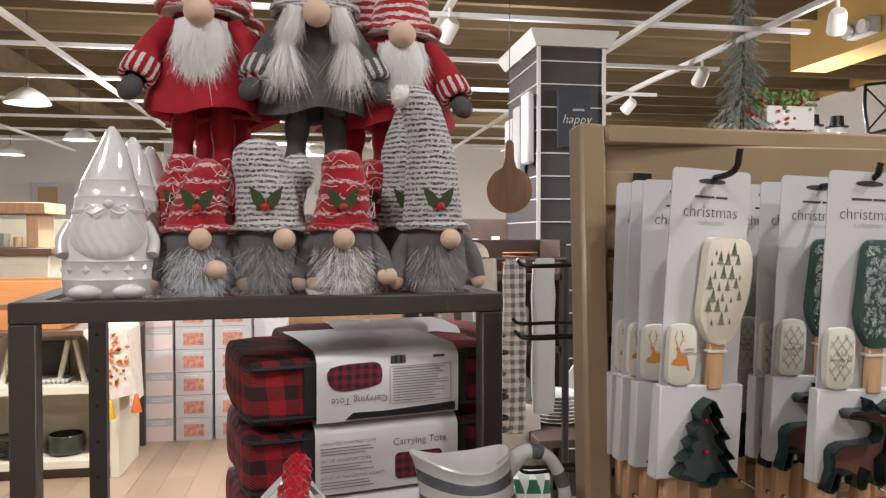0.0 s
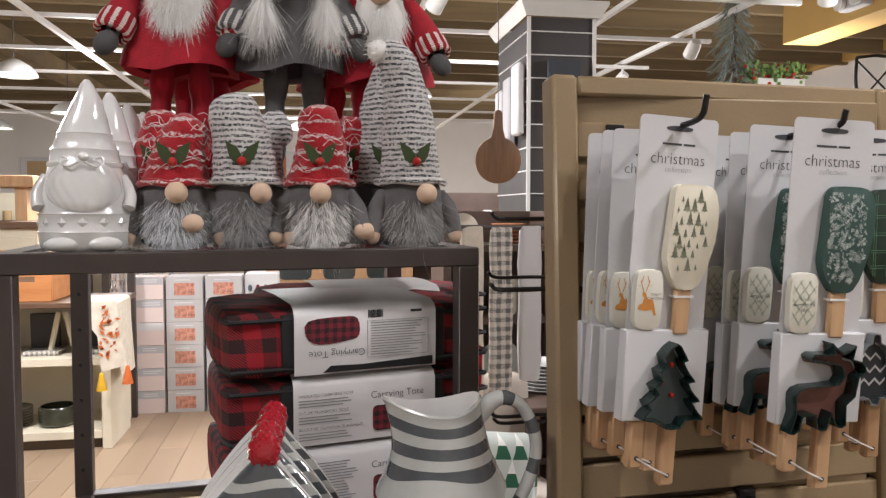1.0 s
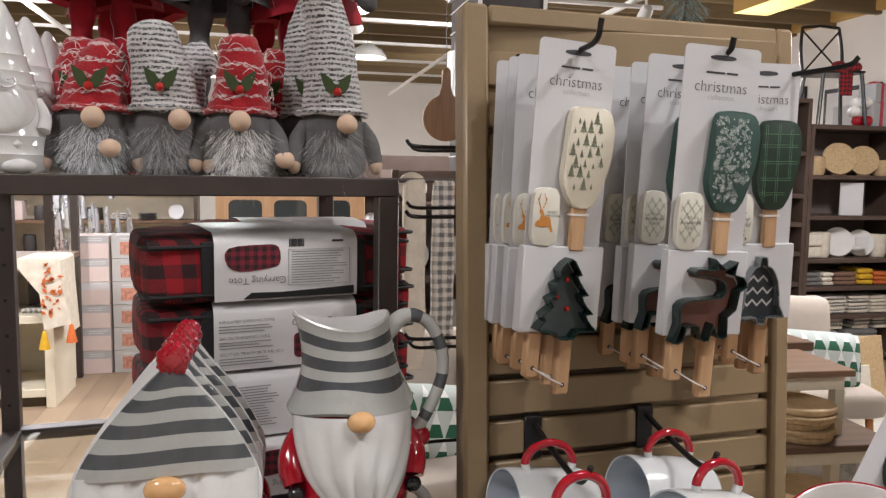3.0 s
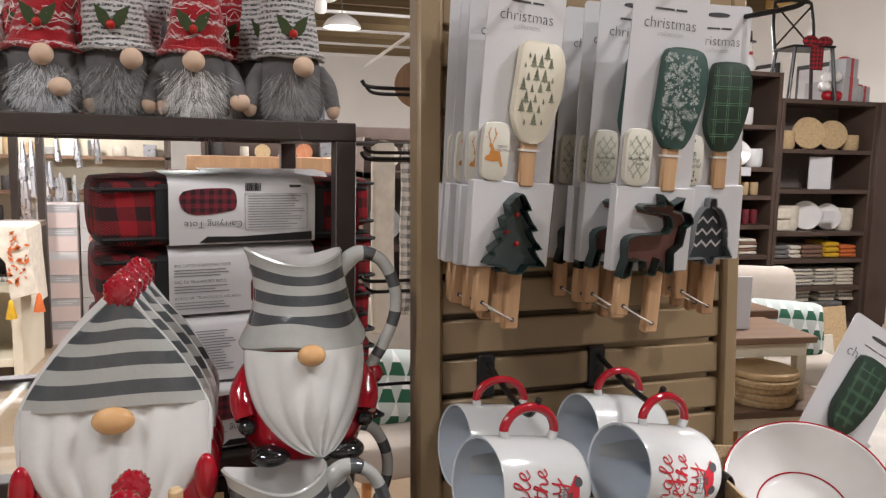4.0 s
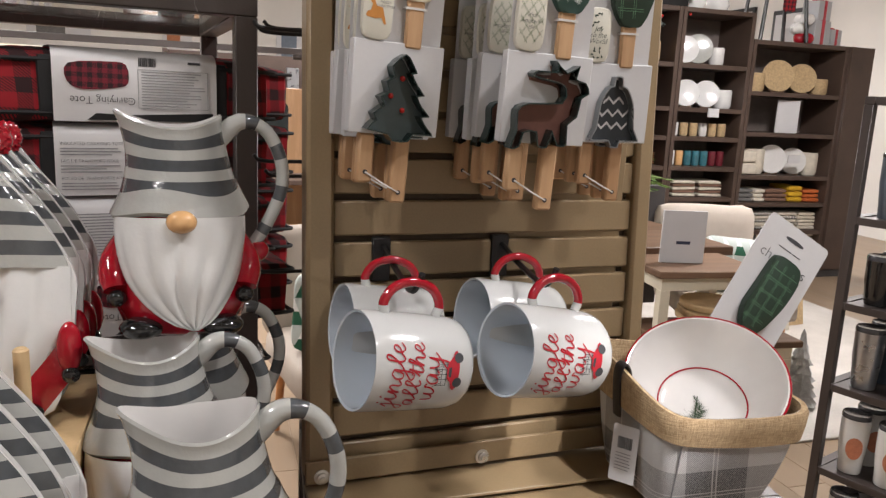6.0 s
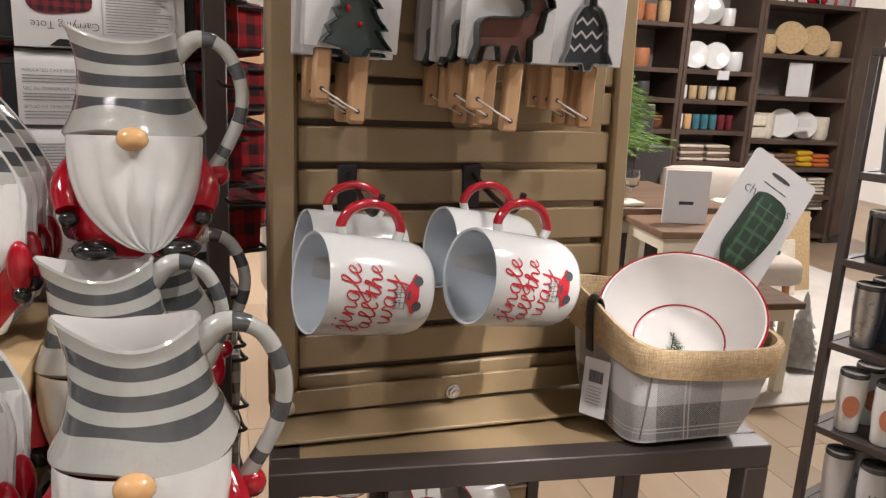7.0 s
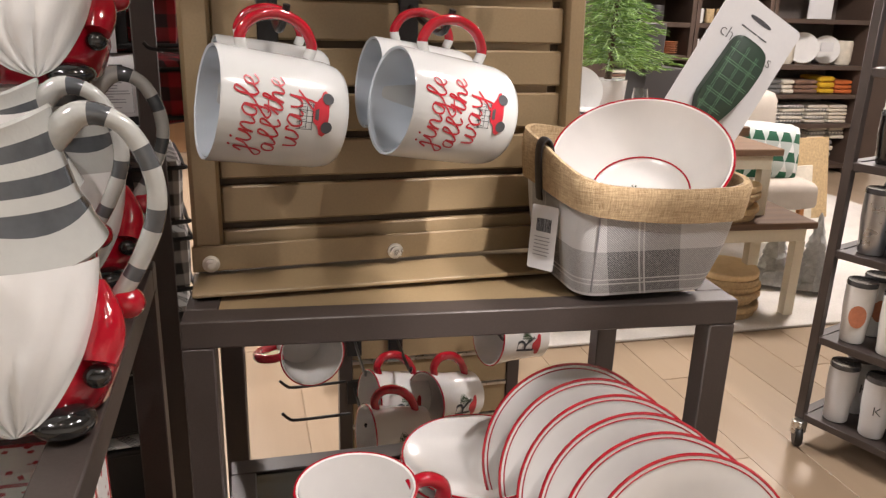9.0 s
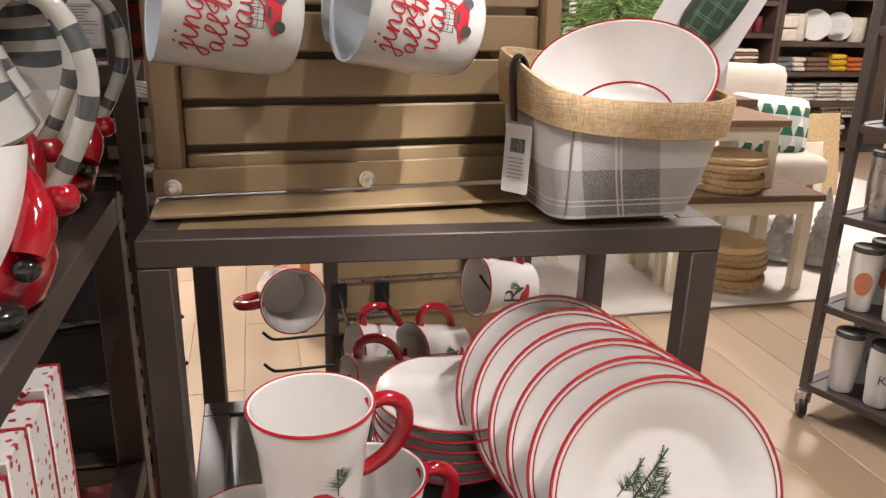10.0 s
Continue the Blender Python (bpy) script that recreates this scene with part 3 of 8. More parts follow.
SKIN = stuff_mat("peach_jersey", (0.70, 0.51, 0.37), 0.8, 0, 0.1, 30, 600, 0.2)
LEAF = stuff_mat("green_felt_leaf", (0.040, 0.060, 0.018), 0.9, 0, 0.3, 50, 700, 0.4)
BERRY = stuff_mat("red_berry", (0.55, 0.02, 0.015), 0.4)
KNIT_GREY = knit_mat("grey_white_knit", (0.60, 0.585, 0.57), (0.030, 0.032, 0.036), 0.0066, 0.5, 0.35)
KNIT_RED = knit_mat("red_white_knit", (0.36, 0.005, 0.012), (0.62, 0.50, 0.49), 0.019, 0.17, 0.4)
KNIT_STRIPE = knit_mat("red_white_stripe_knit", (0.38, 0.008, 0.018), (0.74, 0.70, 0.66), 0.0145, 0.45, 1.2)


def cuff_mat(name, base, line):
    """Knitted cuff with stripes that run along the arm."""
    m = bpy.data.materials.new(name)
    tree, b = nodes_of(m)
    vec = coords(tree)
    x, y, z = axes(tree, vec)
    turn = calc(tree, "ADD", calc(tree, "ARCTAN2", y, x), calc(tree, "MULTIPLY", calc(tree, "SUBTRACT", noisy(tree, vec, 300, 2), 0.5), 0.16))
    band = stripes(tree, calc(tree, "ADD", turn, 4.0), 0.5236, 0.46)
    tree.links.new(mixed(tree, base, line, band), b.inputs["Base Color"])
    b.inputs["Roughness"].default_value = 0.95
    bumped(tree, b, calc(tree, "ADD", calc(tree, "SINE", calc(tree, "MULTIPLY", z, 1700)), band), 0.6, 0.002)
    return m


KNIT_CUFF = cuff_mat("striped_cuff_knit", (0.38, 0.008, 0.018), (0.74, 0.66, 0.62))
CUFF_GREY = cuff_mat("grey_striped_cuff_knit", (0.10, 0.10, 0.105), (0.62, 0.60, 0.58))


def add_fur(bm, rnd, roots, down, length, width, spread=0.25, curl=0.25, lift=0.35):
    """Tapered strands from roots (place, outward way), falling along down."""
    for p, out in roots:
        p, out = Vector(p), Vector(out)
        ln = length * rnd.uniform(0.55, 1.1)
        way = (Vector(down) + out * rnd.uniform(0.05, lift) + Vector((rnd.gauss(0, spread), rnd.gauss(0, spread * 0.6), rnd.gauss(0, 0.1)))).normalized()
        side = way.cross(out)
        if side.length < 1e-4:
            continue
        side = (side.normalized() + out * rnd.uniform(-0.6, 0.6)).normalized() * width * rnd.uniform(0.6, 1.3)
        bend = Vector((rnd.gauss(0, curl), rnd.gauss(0, curl) * 0.5, -abs(rnd.gauss(0, curl)))) * ln
        prev = None
        for k in range(4):
            f = k / 4
            c = p + way * ln * f + bend * f * f
            cur = (bm.verts.new(c - side * (1 - f * 0.7)), bm.verts.new(c + side * (1 - f * 0.7)))
            if prev:
                bm.faces.new((prev[0], prev[1], cur[1], cur[0]))
            prev = cur
        bm.faces.new((prev[0], prev[1], bm.verts.new(p + way * ln + bend)))


def beard_roots(rnd, n, cx, y, z, w, h, depth=0.02):
    """Roots over a rounded patch that faces -y, top at z."""
    out = []
    while len(out) < n:
        u, v = rnd.uniform(-1, 1), rnd.random()
        if u * u + (v * 0.95) ** 2 > 1:
            continue
        out.append(((cx + u * w, y + depth * u * u, z - v * h), Vector((u * 0.7, -1, -0.1)).normalized()))
    return out


def hat_tube(pts, r0, r1, n=22, lump=0.03, seed=0):
    rnd = random.Random(seed)
    path = smooth_path(pts, n)
    rad = []
    for k in range(n + 1):
        f = k / n
        r = r0 + (r1 - r0) * f ** 0.85
        if f > 0.86:
            r *= math.sqrt(max(0.02, 1 - ((f - 0.86) / 0.145) ** 2))
        rad.append(r * (1 + rnd.uniform(-lump, lump)))
    bm = tube(path, rad, 22)
    for v in bm.verts:
        v.co += 0.0016 * noise.noise_vector(v.co * 90)
    return bm


def plush(m, hat_pts, hat_mat, beard_mat, label, seed, nose_x=0.0, arms=(0, 0), holly=True, hat_r=(0.041, 0.022), pom=False, fuzz=False):
    t = thing("plush_gnome", m, label, "plush gnome", "small plush gnomes")
    rnd = random.Random(seed)
    prof = [(0, 0), (0.030, 0.0), (0.041, 0.006), (0.045, 0.022), (0.044, 0.045), (0.040, 0.068), (0.034, 0.085), (0, 0.09)]
    bm = lathe(prof, 24)
    for v in bm.verts:
        v.co += 0.002 * noise.noise_vector(v.co * 60 + Vector((seed, 0, 0)))
    part("body", bm, FELT, t, "grey felt body")
    part("hat", hat_tube(hat_pts, *hat_r, seed=seed), hat_mat, t)
    base = hat_pts[0]
    brim = [(base[0] + (hat_r[0] + 0.002) * math.cos(a), base[1] + (hat_r[0] + 0.002) * math.sin(a), base[2] + 0.001 + 0.0015 * math.sin(5 * a)) for a in [2 * math.pi * k / 28 for k in range(29)]]
    part("hat_brim", tube(brim, 0.0045, 8, caps=False), hat_mat, t)
    part("nose", ball((nose_x, -0.048, 0.0655), (0.0130, 0.011, 0.0125)), SKIN, t, "peach jersey nose")
    bm = bmesh.new()
    add_fur(bm, rnd, beard_roots(rnd, 4200, 0, -0.038, 0.066, 0.034, 0.042, 0.03), (0, 0.0, -1), 0.025, 0.00030, 0.30, 0.6, 0.42)
    part("beard", bm, beard_mat, t, "long faux fur beard")
    part("beard_pad", ball((0, -0.029, 0.038), (0.030, 0.012, 0.028)), beard_mat, t)
    for s, reach in zip((-1, 1), arms):
        hand = (s * (0.052 + 0.004 * reach), -0.028 - 0.022 * reach, 0.016 + 0.014 * reach)
        part("arm", tube(smooth_path([(s * 0.034, -0.006, 0.064), (s * 0.047, -0.018, 0.042 + 0.008 * reach), hand], 8), [0.012, 0.012, 0.012, 0.012, 0.0115, 0.011, 0.0105, 0.010, 0.010], 10), FELT, t)
        part("hand", ball(hand, (0.0125, 0.0095, 0.011) if reach else (0.009, 0.009, 0.013)), SKIN, t, "peach jersey hand")
    if holly:
        hz = base[2] + 0.026
        hy = base[1] - hat_r[0] * 0.93
        for s in (-1, 1):
            leaf = [(0, 0), (0.009, 0.002), (0.014, 0.008), (0.017, 0.016), (0.020, 0.028), (0.013, 0.024), (0.006, 0.020), (0.001, 0.012), (-0.001, 0.006)]
            bm = slab([(s * x + s * 0.001, z) for x, z in leaf], -0.001, 0.0006)
            part("holly_leaf", moved(bm, pose(base[0], hy - 0.004, hz - 0.004, -8, 0, s * 14)), LEAF, t, "green felt holly leaf", smooth=False)
        part("berry", ball((base[0], hy - 0.007, hz - 0.001), 0.0054, 12, 8), BERRY, t, "red berry bead")
    if pom:
        bm = ball((0, 0, 0), 0.014, 16, 10)
        rr = [(v.co.copy(), v.co.normalized()) for v in bm.verts]
        add_fur(bm, rnd, rr, (0, 0, 0.01), 0.007, 0.0012, 0.4)
        p = Vector(hat_pts[-1])
        part("pompom", moved(bm, Matrix.Translation(p)), FUR_WHITE, t, "white fluffy pompom")
    if fuzz:
        bm = bmesh.new()
        for k in range(46):
            a, z = rnd.uniform(0, 6.28), base[2] + rnd.uniform(0.0, 0.085)
            f = (z - base[2]) / 0.1
            c = smooth_path(hat_pts, 10)[min(10, int(f * 10))]
            r = hat_r[0] * (1 - 0.45 * f) + 0.004
            loop = [(c.x + r * math.cos(a + d * 0.25), c.y + r * math.sin(a + d * 0.25), z + rnd.uniform(-0.007, 0.007)) for d in range(4)]
            add_tube(bm, smooth_path(loop, 6), 0.00035, 4, caps=False)
        tagged(part("loose_yarn", bm, FUR_WHITE, t, "loose white yarn strands"), kind="stuff")
    return t


SZ = 1.509
plush(pose(-0.420, 0.246, SZ, 0, 0, 4), [(0, 0, 0.076), (0.002, 0, 0.105), (0.010, 0, 0.132), (0.030, 0, 0.152)], KNIT_RED, FUR_MIST, "plush gnome in a red fuzzy knit hat with pale grey beard", 1, nose_x=0.004, fuzz=True)
plush(pose(-0.338, 0.250, SZ, 0, 0, -2), [(0, 0, 0.078), (-0.004, 0, 0.12), (-0.012, 0, 0.155), (-0.018, 0, 0.188)], KNIT_GREY, FUR_GREY, "plush gnome in a grey and white knit hat, one hand forward", 2, nose_x=0.022, arms=(1, 0), hat_r=(0.043, 0.027))
plush(pose(-0.250, 0.246, SZ, 0, 0, 2), [(0, 0, 0.078), (0.003, 0, 0.112), (0.002, 0, 0.145), (-0.004, 0, 0.176)], KNIT_RED, FUR_WHITE, "plush gnome in a red fuzzy knit hat with white beard", 3, arms=(0, 0.3), hat_r=(0.040, 0.022), fuzz=True)
plush(pose(-0.134, 0.250, SZ, 0, 0, 3), [(0, 0, 0.080), (-0.002, 0, 0.14), (-0.006, 0, 0.19), (-0.020, -0.004, 0.232), (-0.042, -0.010, 0.243)], KNIT_GREY, FUR_GREY, "plush gnome in a tall grey and white knit hat with pompom", 4, nose_x=0.012, hat_r=(0.041, 0.019), pom=True)
plush(pose(-0.166, 0.325, SZ, 0, 0, 8), [(0, 0, 0.082), (0.002, 0, 0.14), (0.004, 0, 0.19), (0.018, 0, 0.235), (0.034, -0.004, 0.246)], KNIT_GREY, FUR_GREY, "plush gnome in a tall grey knit hat behind the front row", 5, hat_r=(0.041, 0.019), pom=True)
plush(pose(-0.455, 0.335, SZ, 0, 0, 2), [(0, 0, 0.080), (0.0, 0, 0.12), (0.004, 0, 0.15), (0.010, 0, 0.176)], KNIT_RED, FUR_MIST, "plush gnome in a red fuzzy hat behind the front row", 6, hat_r=(0.040, 0.022), fuzz=True)
plush(pose(-0.215, 0.335, SZ, 0, 0, -4), [(0, 0, 0.080), (0.006, 0, 0.12), (0.014, 0, 0.15), (0.022, 0, 0.17)], KNIT_RED, FUR_WHITE, "plush gnome in a red fuzzy hat behind the front row", 7, hat_r=(0.040, 0.022), fuzz=True)
plush(pose(-0.335, 0.345, SZ, 0, 0, 0), [(0, 0, 0.080), (0.004, 0, 0.12), (0.02, 0, 0.15), (0.05, 0, 0.16)], KNIT_GREY, FUR_GREY, "plush gnome in a grey knit hat behind the front row", 8, hat_r=(0.041, 0.022))


def standing_gnome(m, coat_mat, leg_mat, hat_mat, cuff_mat, label, seed, braids=False):
    t = thing("standing_gnome", m, label, "standing gnome", "tall plush gnomes")
    rnd = random.Random(seed)
    for s in (-1, 1):
        path = smooth_path([(s * 0.030, 0, 0.0), (s * 0.033, 0.003, 0.09), (s * 0.030, -0.002, 0.18), (s * 0.024, 0, 0.285)], 24)
        part("leg", tube(path, [0.0160 + 0.0020 * math.sin(k * 1.6) + 0.0010 * math.sin(k * 0.7 + s) for k in range(25)], 12), leg_mat, t)
        part("boot", ball((s * 0.031, -0.012, 0.012), (0.022, 0.034, 0.013)), coat_mat, t)
    bm = lathe([(0.070, 0.264), (0.086, 0.258), (0.083, 0.275), (0.074, 0.305), (0.064, 0.345), (0.052, 0.385), (0.036, 0.415), (0, 0.42)], 32, sy=0.72)
    for v in bm.verts:
        a = math.atan2(v.co.y, v.co.x)
        f = max(0, (0.36 - v.co.z) / 0.1)
        v.co.x *= 1 + 0.06 * f * math.sin(6 * a + seed)
        v.co.y *= 1 + 0.08 * f * math.sin(7 * a)
        v.co.z += 0.006 * f * math.sin(3 * a + seed)
    part("coat", bm, coat_mat, t)
    for s in (-1, 1):
        arm = smooth_path([(s * 0.040, -0.01, 0.392), (s * 0.066, -0.022, 0.352), (s * 0.078, -0.036, 0.322)], 8)
        part("sleeve", tube(arm, [0.018 + 0.0006 * k for k in range(9)], 12), coat_mat, t)
        cuff = bmesh.new()
        add_lathe(cuff, [(0.019, 0.0), (0.024, 0.002), (0.0255, 0.008), (0.0255, 0.028), (0.0235, 0.033), (0.018, 0.034), (0.015, 0.030)], 24)
        q = Vector(arm[-1]) - Vector(arm[-2])
        mat = Matrix.Translation(arm[-1]) @ q.to_track_quat("Z", "Y").to_matrix().to_4x4()
        ob = part("cuff", cuff, cuff_mat, t, "striped knit cuff", at=mat @ pose(0, 0, -0.010))
        part("mitten", moved(ball((0, 0, 0.036), (0.017, 0.014, 0.021)), mat @ pose(0, 0, 0.004)), FELT_DARK, t, "grey felt mitten")
    part("nose", ball((0, -0.060, 0.400), (0.021, 0.018, 0.020)), SKIN, t, "peach jersey nose")
    if braids:
        for s in (-1, 1):
            bm = bmesh.new()
            for top, ln, near, far, flare in ((0.408, 0.046, 0.004, 0.016, 0.10), (0.366, 0.078, 0.002, 0.009, 0.30)):
                roots = []
                for k in range(1500):
                    a, r = rnd.uniform(0, 6.28), rnd.uniform(near, far)
                    out = Vector((math.cos(a), math.sin(a), 0))
                    roots.append((Vector((s * (0.030 if top > 0.4 else 0.043), -0.054, top - rnd.random() ** 2 * ln * 0.35)) + out * r, out))
                add_fur(bm, rnd, roots, (s * (0.28 if top > 0.4 else 0.06), -0.08, -1), ln, 0.00042, flare * 0.5, 0.10, flare * 1.6)
            part("braid", bm, FUR_WHITE, t, "white faux fur braid in two tufts")
            part("braid_core", tube([(s * 0.030, -0.052, 0.408), (s * 0.042, -0.054, 0.368), (s * 0.046, -0.055, 0.335), (s * 0.047, -0.055, 0.310)], [0.012, 0.006, 0.014, 0.016], 10), FUR_WHITE, t)
    else:
        bm = bmesh.new()
        add_fur(bm, rnd, beard_roots(rnd, 4200, 0, -0.052, 0.396, 0.037, 0.056, 0.028), (0, -0.06, -1), 0.044, 0.00045, 0.09, 0.18, 0.25)
        part("beard", bm, FUR_WHITE, t, "white faux fur")
        part("beard_pad", ball((0, -0.044, 0.358), (0.034, 0.014, 0.046)), FUR_WHITE, t)
    part("hat", hat_tube([(0, 0, 0.408), (0.002, 0, 0.47), (-0.004, 0, 0.54), (0.01, 0, 0.64)], 0.058, 0.014, 26, seed=seed), hat_mat, t, "striped knit hat")
    brim = [(0.060 * math.cos(a), 0.054 * math.sin(a), 0.410 - 0.012 * math.sin(a) + 0.010 * math.cos(2 * a)) for a in [2 * math.pi * k / 30 for k in range(31)]]
    part("hat_brim", tube(brim, 0.0065, 8, caps=False), hat_mat, t)
    return t


standing_gnome(pose(-0.437, 0.40, SZ, 0, 0, 3) @ Matrix.Diagonal((0.97, 0.97, 0.918, 1)), FELT_RED, FELT_RED, KNIT_STRIPE, KNIT_CUFF, "tall red velour gnome with a full white beard", 11)
standing_gnome(pose(-0.282, 0.40, SZ, 0, 0, 2) @ Matrix.Diagonal((0.97, 0.97, 0.928, 1)), FELT_MID, FELT_MID, KNIT_GREY, CUFF_GREY, "tall grey felt gnome with white fur braids", 12, True)
standing_gnome(pose(-0.159, 0.41, SZ, 0, 0, -3) @ Matrix.Diagonal((0.94, 0.94, 0.875, 1)), FELT_RED, FELT_RED, KNIT_STRIPE, KNIT_CUFF, "tall red velour gnome with a striped hat", 13)
standing_gnome(pose(-0.425, 0.52, SZ, 0, 0, -4) @ Matrix.Diagonal((0.97, 0.97, 0.94, 1)), FELT_RED, FELT_RED, KNIT_STRIPE, KNIT_CUFF, "tall red velour gnome behind the first", 14)
standing_gnome(pose(-0.195, 0.53, SZ, 0, 0, 6) @ Matrix.Diagonal((0.97, 0.97, 0.94, 1)), FELT_RED, FELT_RED, KNIT_STRIPE, KNIT_CUFF, "tall red velour gnome with a striped hat, at the back", 15)


# ---- white ceramic gnome jars ----
def ceramic_gnome(m, label):
    t = thing("ceramic_gnome", m, label, "ceramic gnome", "white ceramic gnomes")
    prof = [(0, 0), (0.044, 0), (0.0475, 0.004), (0.0485, 0.018), (0.0495, 0.0198), (0.0483, 0.0216), (0.0478, 0.038), (0.0490, 0.0398), (0.0476, 0.0416), (0.046, 0.060), (0.042, 0.076), (0.0380, 0.091), (0.0392, 0.0928), (0.0392, 0.096), (0.0368, 0.0978), (0.0345, 0.108), (0.0352, 0.1105), (0.0330, 0.113), (0.0285, 0.126), (0.0292, 0.1285), (0.0270, 0.131), (0.0215, 0.147), (0.0140, 0.168), (0.0065, 0.184), (0.003, 0.189), (0, 0.190)]
    bm = lathe(prof, 40, sy=0.9)
    for v in bm.verts:
        if v.co.z > 0.135:
            v.co.x += 0.004 * math.sin((v.co.z - 0.135) * 40)
        v.co += 0.0005 * noise.noise_vector(v.co * 60)
    part("figure", bm, WHITE_GLAZE, t)
    bm, rows = bmesh.new(), []
    for k in range(19):
        v = k / 18
        row = []
        for q in range(37):
            u = -1 + q / 18
            half = 62 * math.sin(math.pi * (0.16 + 0.80 * (1 - v))) ** 0.6
            z = 0.100 - 0.058 * v + 0.010 * u * u * v
            base = 0.0372 + 0.0105 * min(1, (0.100 - z) / 0.05)
            r = base + 0.0062 * (1 - u ** 4) * math.sin(math.pi * min(1, 0.12 + 0.85 * v)) ** 0.7 - 0.0008 * abs(math.sin(u * 14 + 2 * math.sin(5 * v))) * (v > 0.2)
            row.append(bm.verts.new((r * math.sin(radians(u * half)), -0.9 * r * math.cos(radians(u * half)), z)))
        rows.append(row)
    for a, c in zip(rows, rows[1:]):
        for q in range(36):
            bm.faces.new((a[q], a[q + 1], c[q + 1], c[q]))
    part("beard", bm, WHITE_GLAZE, t)
    part("nose", ball((0.002, -0.0385, 0.1015), (0.0055, 0.0040, 0.0050)), WHITE_GLAZE, t)
    for s in (-1, 1):
        path = smooth_path([(s * 0.003, -0.0415, 0.0955), (s * 0.013, -0.0425, 0.0905), (s * 0.021, -0.0385, 0.0945), (s * 0.0190, -0.0375, 0.1010), (s * 0.0135, -0.0400, 0.0990)], 16)
        part("moustache", tube(path, [0.0013 - 0.0005 * k / 16 for k in range(17)], 8), WHITE_GLAZE, t)
        part("arm", tube(smooth_path([(s * 0.037, -0.006, 0.080), (s * 0.0455, -0.013, 0.062), (s * 0.0440, -0.022, 0.046)], 8), 0.0075, 10), WHITE_GLAZE, t)
        part("foot", ball((s * 0.020, -0.036, 0.007), (0.019, 0.011, 0.0085)), WHITE_GLAZE, t)
    bm = bmesh.new()
    for k in range(14):
        a = 2 * math.pi * (k + 0.5) / 14
        c, w = Vector((0.0478 * math.cos(a), 0.9 * 0.0478 * math.sin(a), 0.0305)), Vector((-math.sin(a), math.cos(a), 0)) * 0.0055
        out = Vector((math.cos(a), math.sin(a), 0)) * 0.0022
        ring = [bm.verts.new(p) for p in (c + w, c + Vector((0, 0, 0.0055)), c - w, c - Vector((0, 0, 0.0055)))]
        tip = bm.verts.new(c + out)
        for q in range(4):
            bm.faces.new((ring[q], ring[(q + 1) % 4], tip))
    tagged(part("relief_band", bm, WHITE_GLAZE, t, smooth=False), kind="stuff")
    return t


for k in range(4):
    ceramic_gnome(pose(-0.516, 0.218 + 0.098 * k, SZ, 0, 0, 10 + 6 * k) @ Matrix.Diagonal((1.04, 1.04, 1.03, 1)), "white glazed ceramic gnome on the metal shelf")

# ---- plaid totes on the shelving unit ----
BUFFALO = plaid_mat("red_black_buffalo_plaid", (0.32, 0.008, 0.016), (0.010, 0.008, 0.009), 0.034)
BUFFALO_BW = plaid_mat("black_white_buffalo_plaid", (0.66, 0.65, 0.63), (0.012, 0.012, 0.013), 0.034)
NYLON = stuff_mat("black_nylon", (0.012, 0.012, 0.013), 0.7, 0, 0.3, 30, 600, 0.3)
SLEEVE = stuff_mat("white_sleeve_card", (0.74, 0.73, 0.73), 0.45, 0, 0.04, 8, 260, 0.04, dist=0.0003)
PICTURE = plaid_mat("printed_plaid_photo", (0.22, 0.02, 0.035), (0.02, 0.012, 0.014), 0.011)


def soft_box(w, d, h, r=0.02, puff=0.004, seed=0):
    """A padded bag: rounded box from x 0..w, y 0..d, z 0..h."""
    bm = bmesh.new()
    bmesh.ops.create_cube(bm, size=1.0)
    bmesh.ops.subdivide_edges(bm, edges=bm.edges, cuts=7, use_grid_fill=True)
    for v in bm.verts:
        p = v.co * 2
        q = Vector((w / 2, d / 2, h / 2))
        c = Vector((p.x * q.x, p.y * q.y, p.z * q.z))
        inner = Vector([max(-(q[i] - r), min(q[i] - r, c[i])) for i in range(3)])
        off = c - inner
        if off.length > 1e-6:
            c = inner + off.normalized() * r * min(1, off.length / r * 1.0)
        c += noise.noise_vector(c * 14 + Vector((seed, 0, 0))) * puff
        v.co = c + q
    return bm


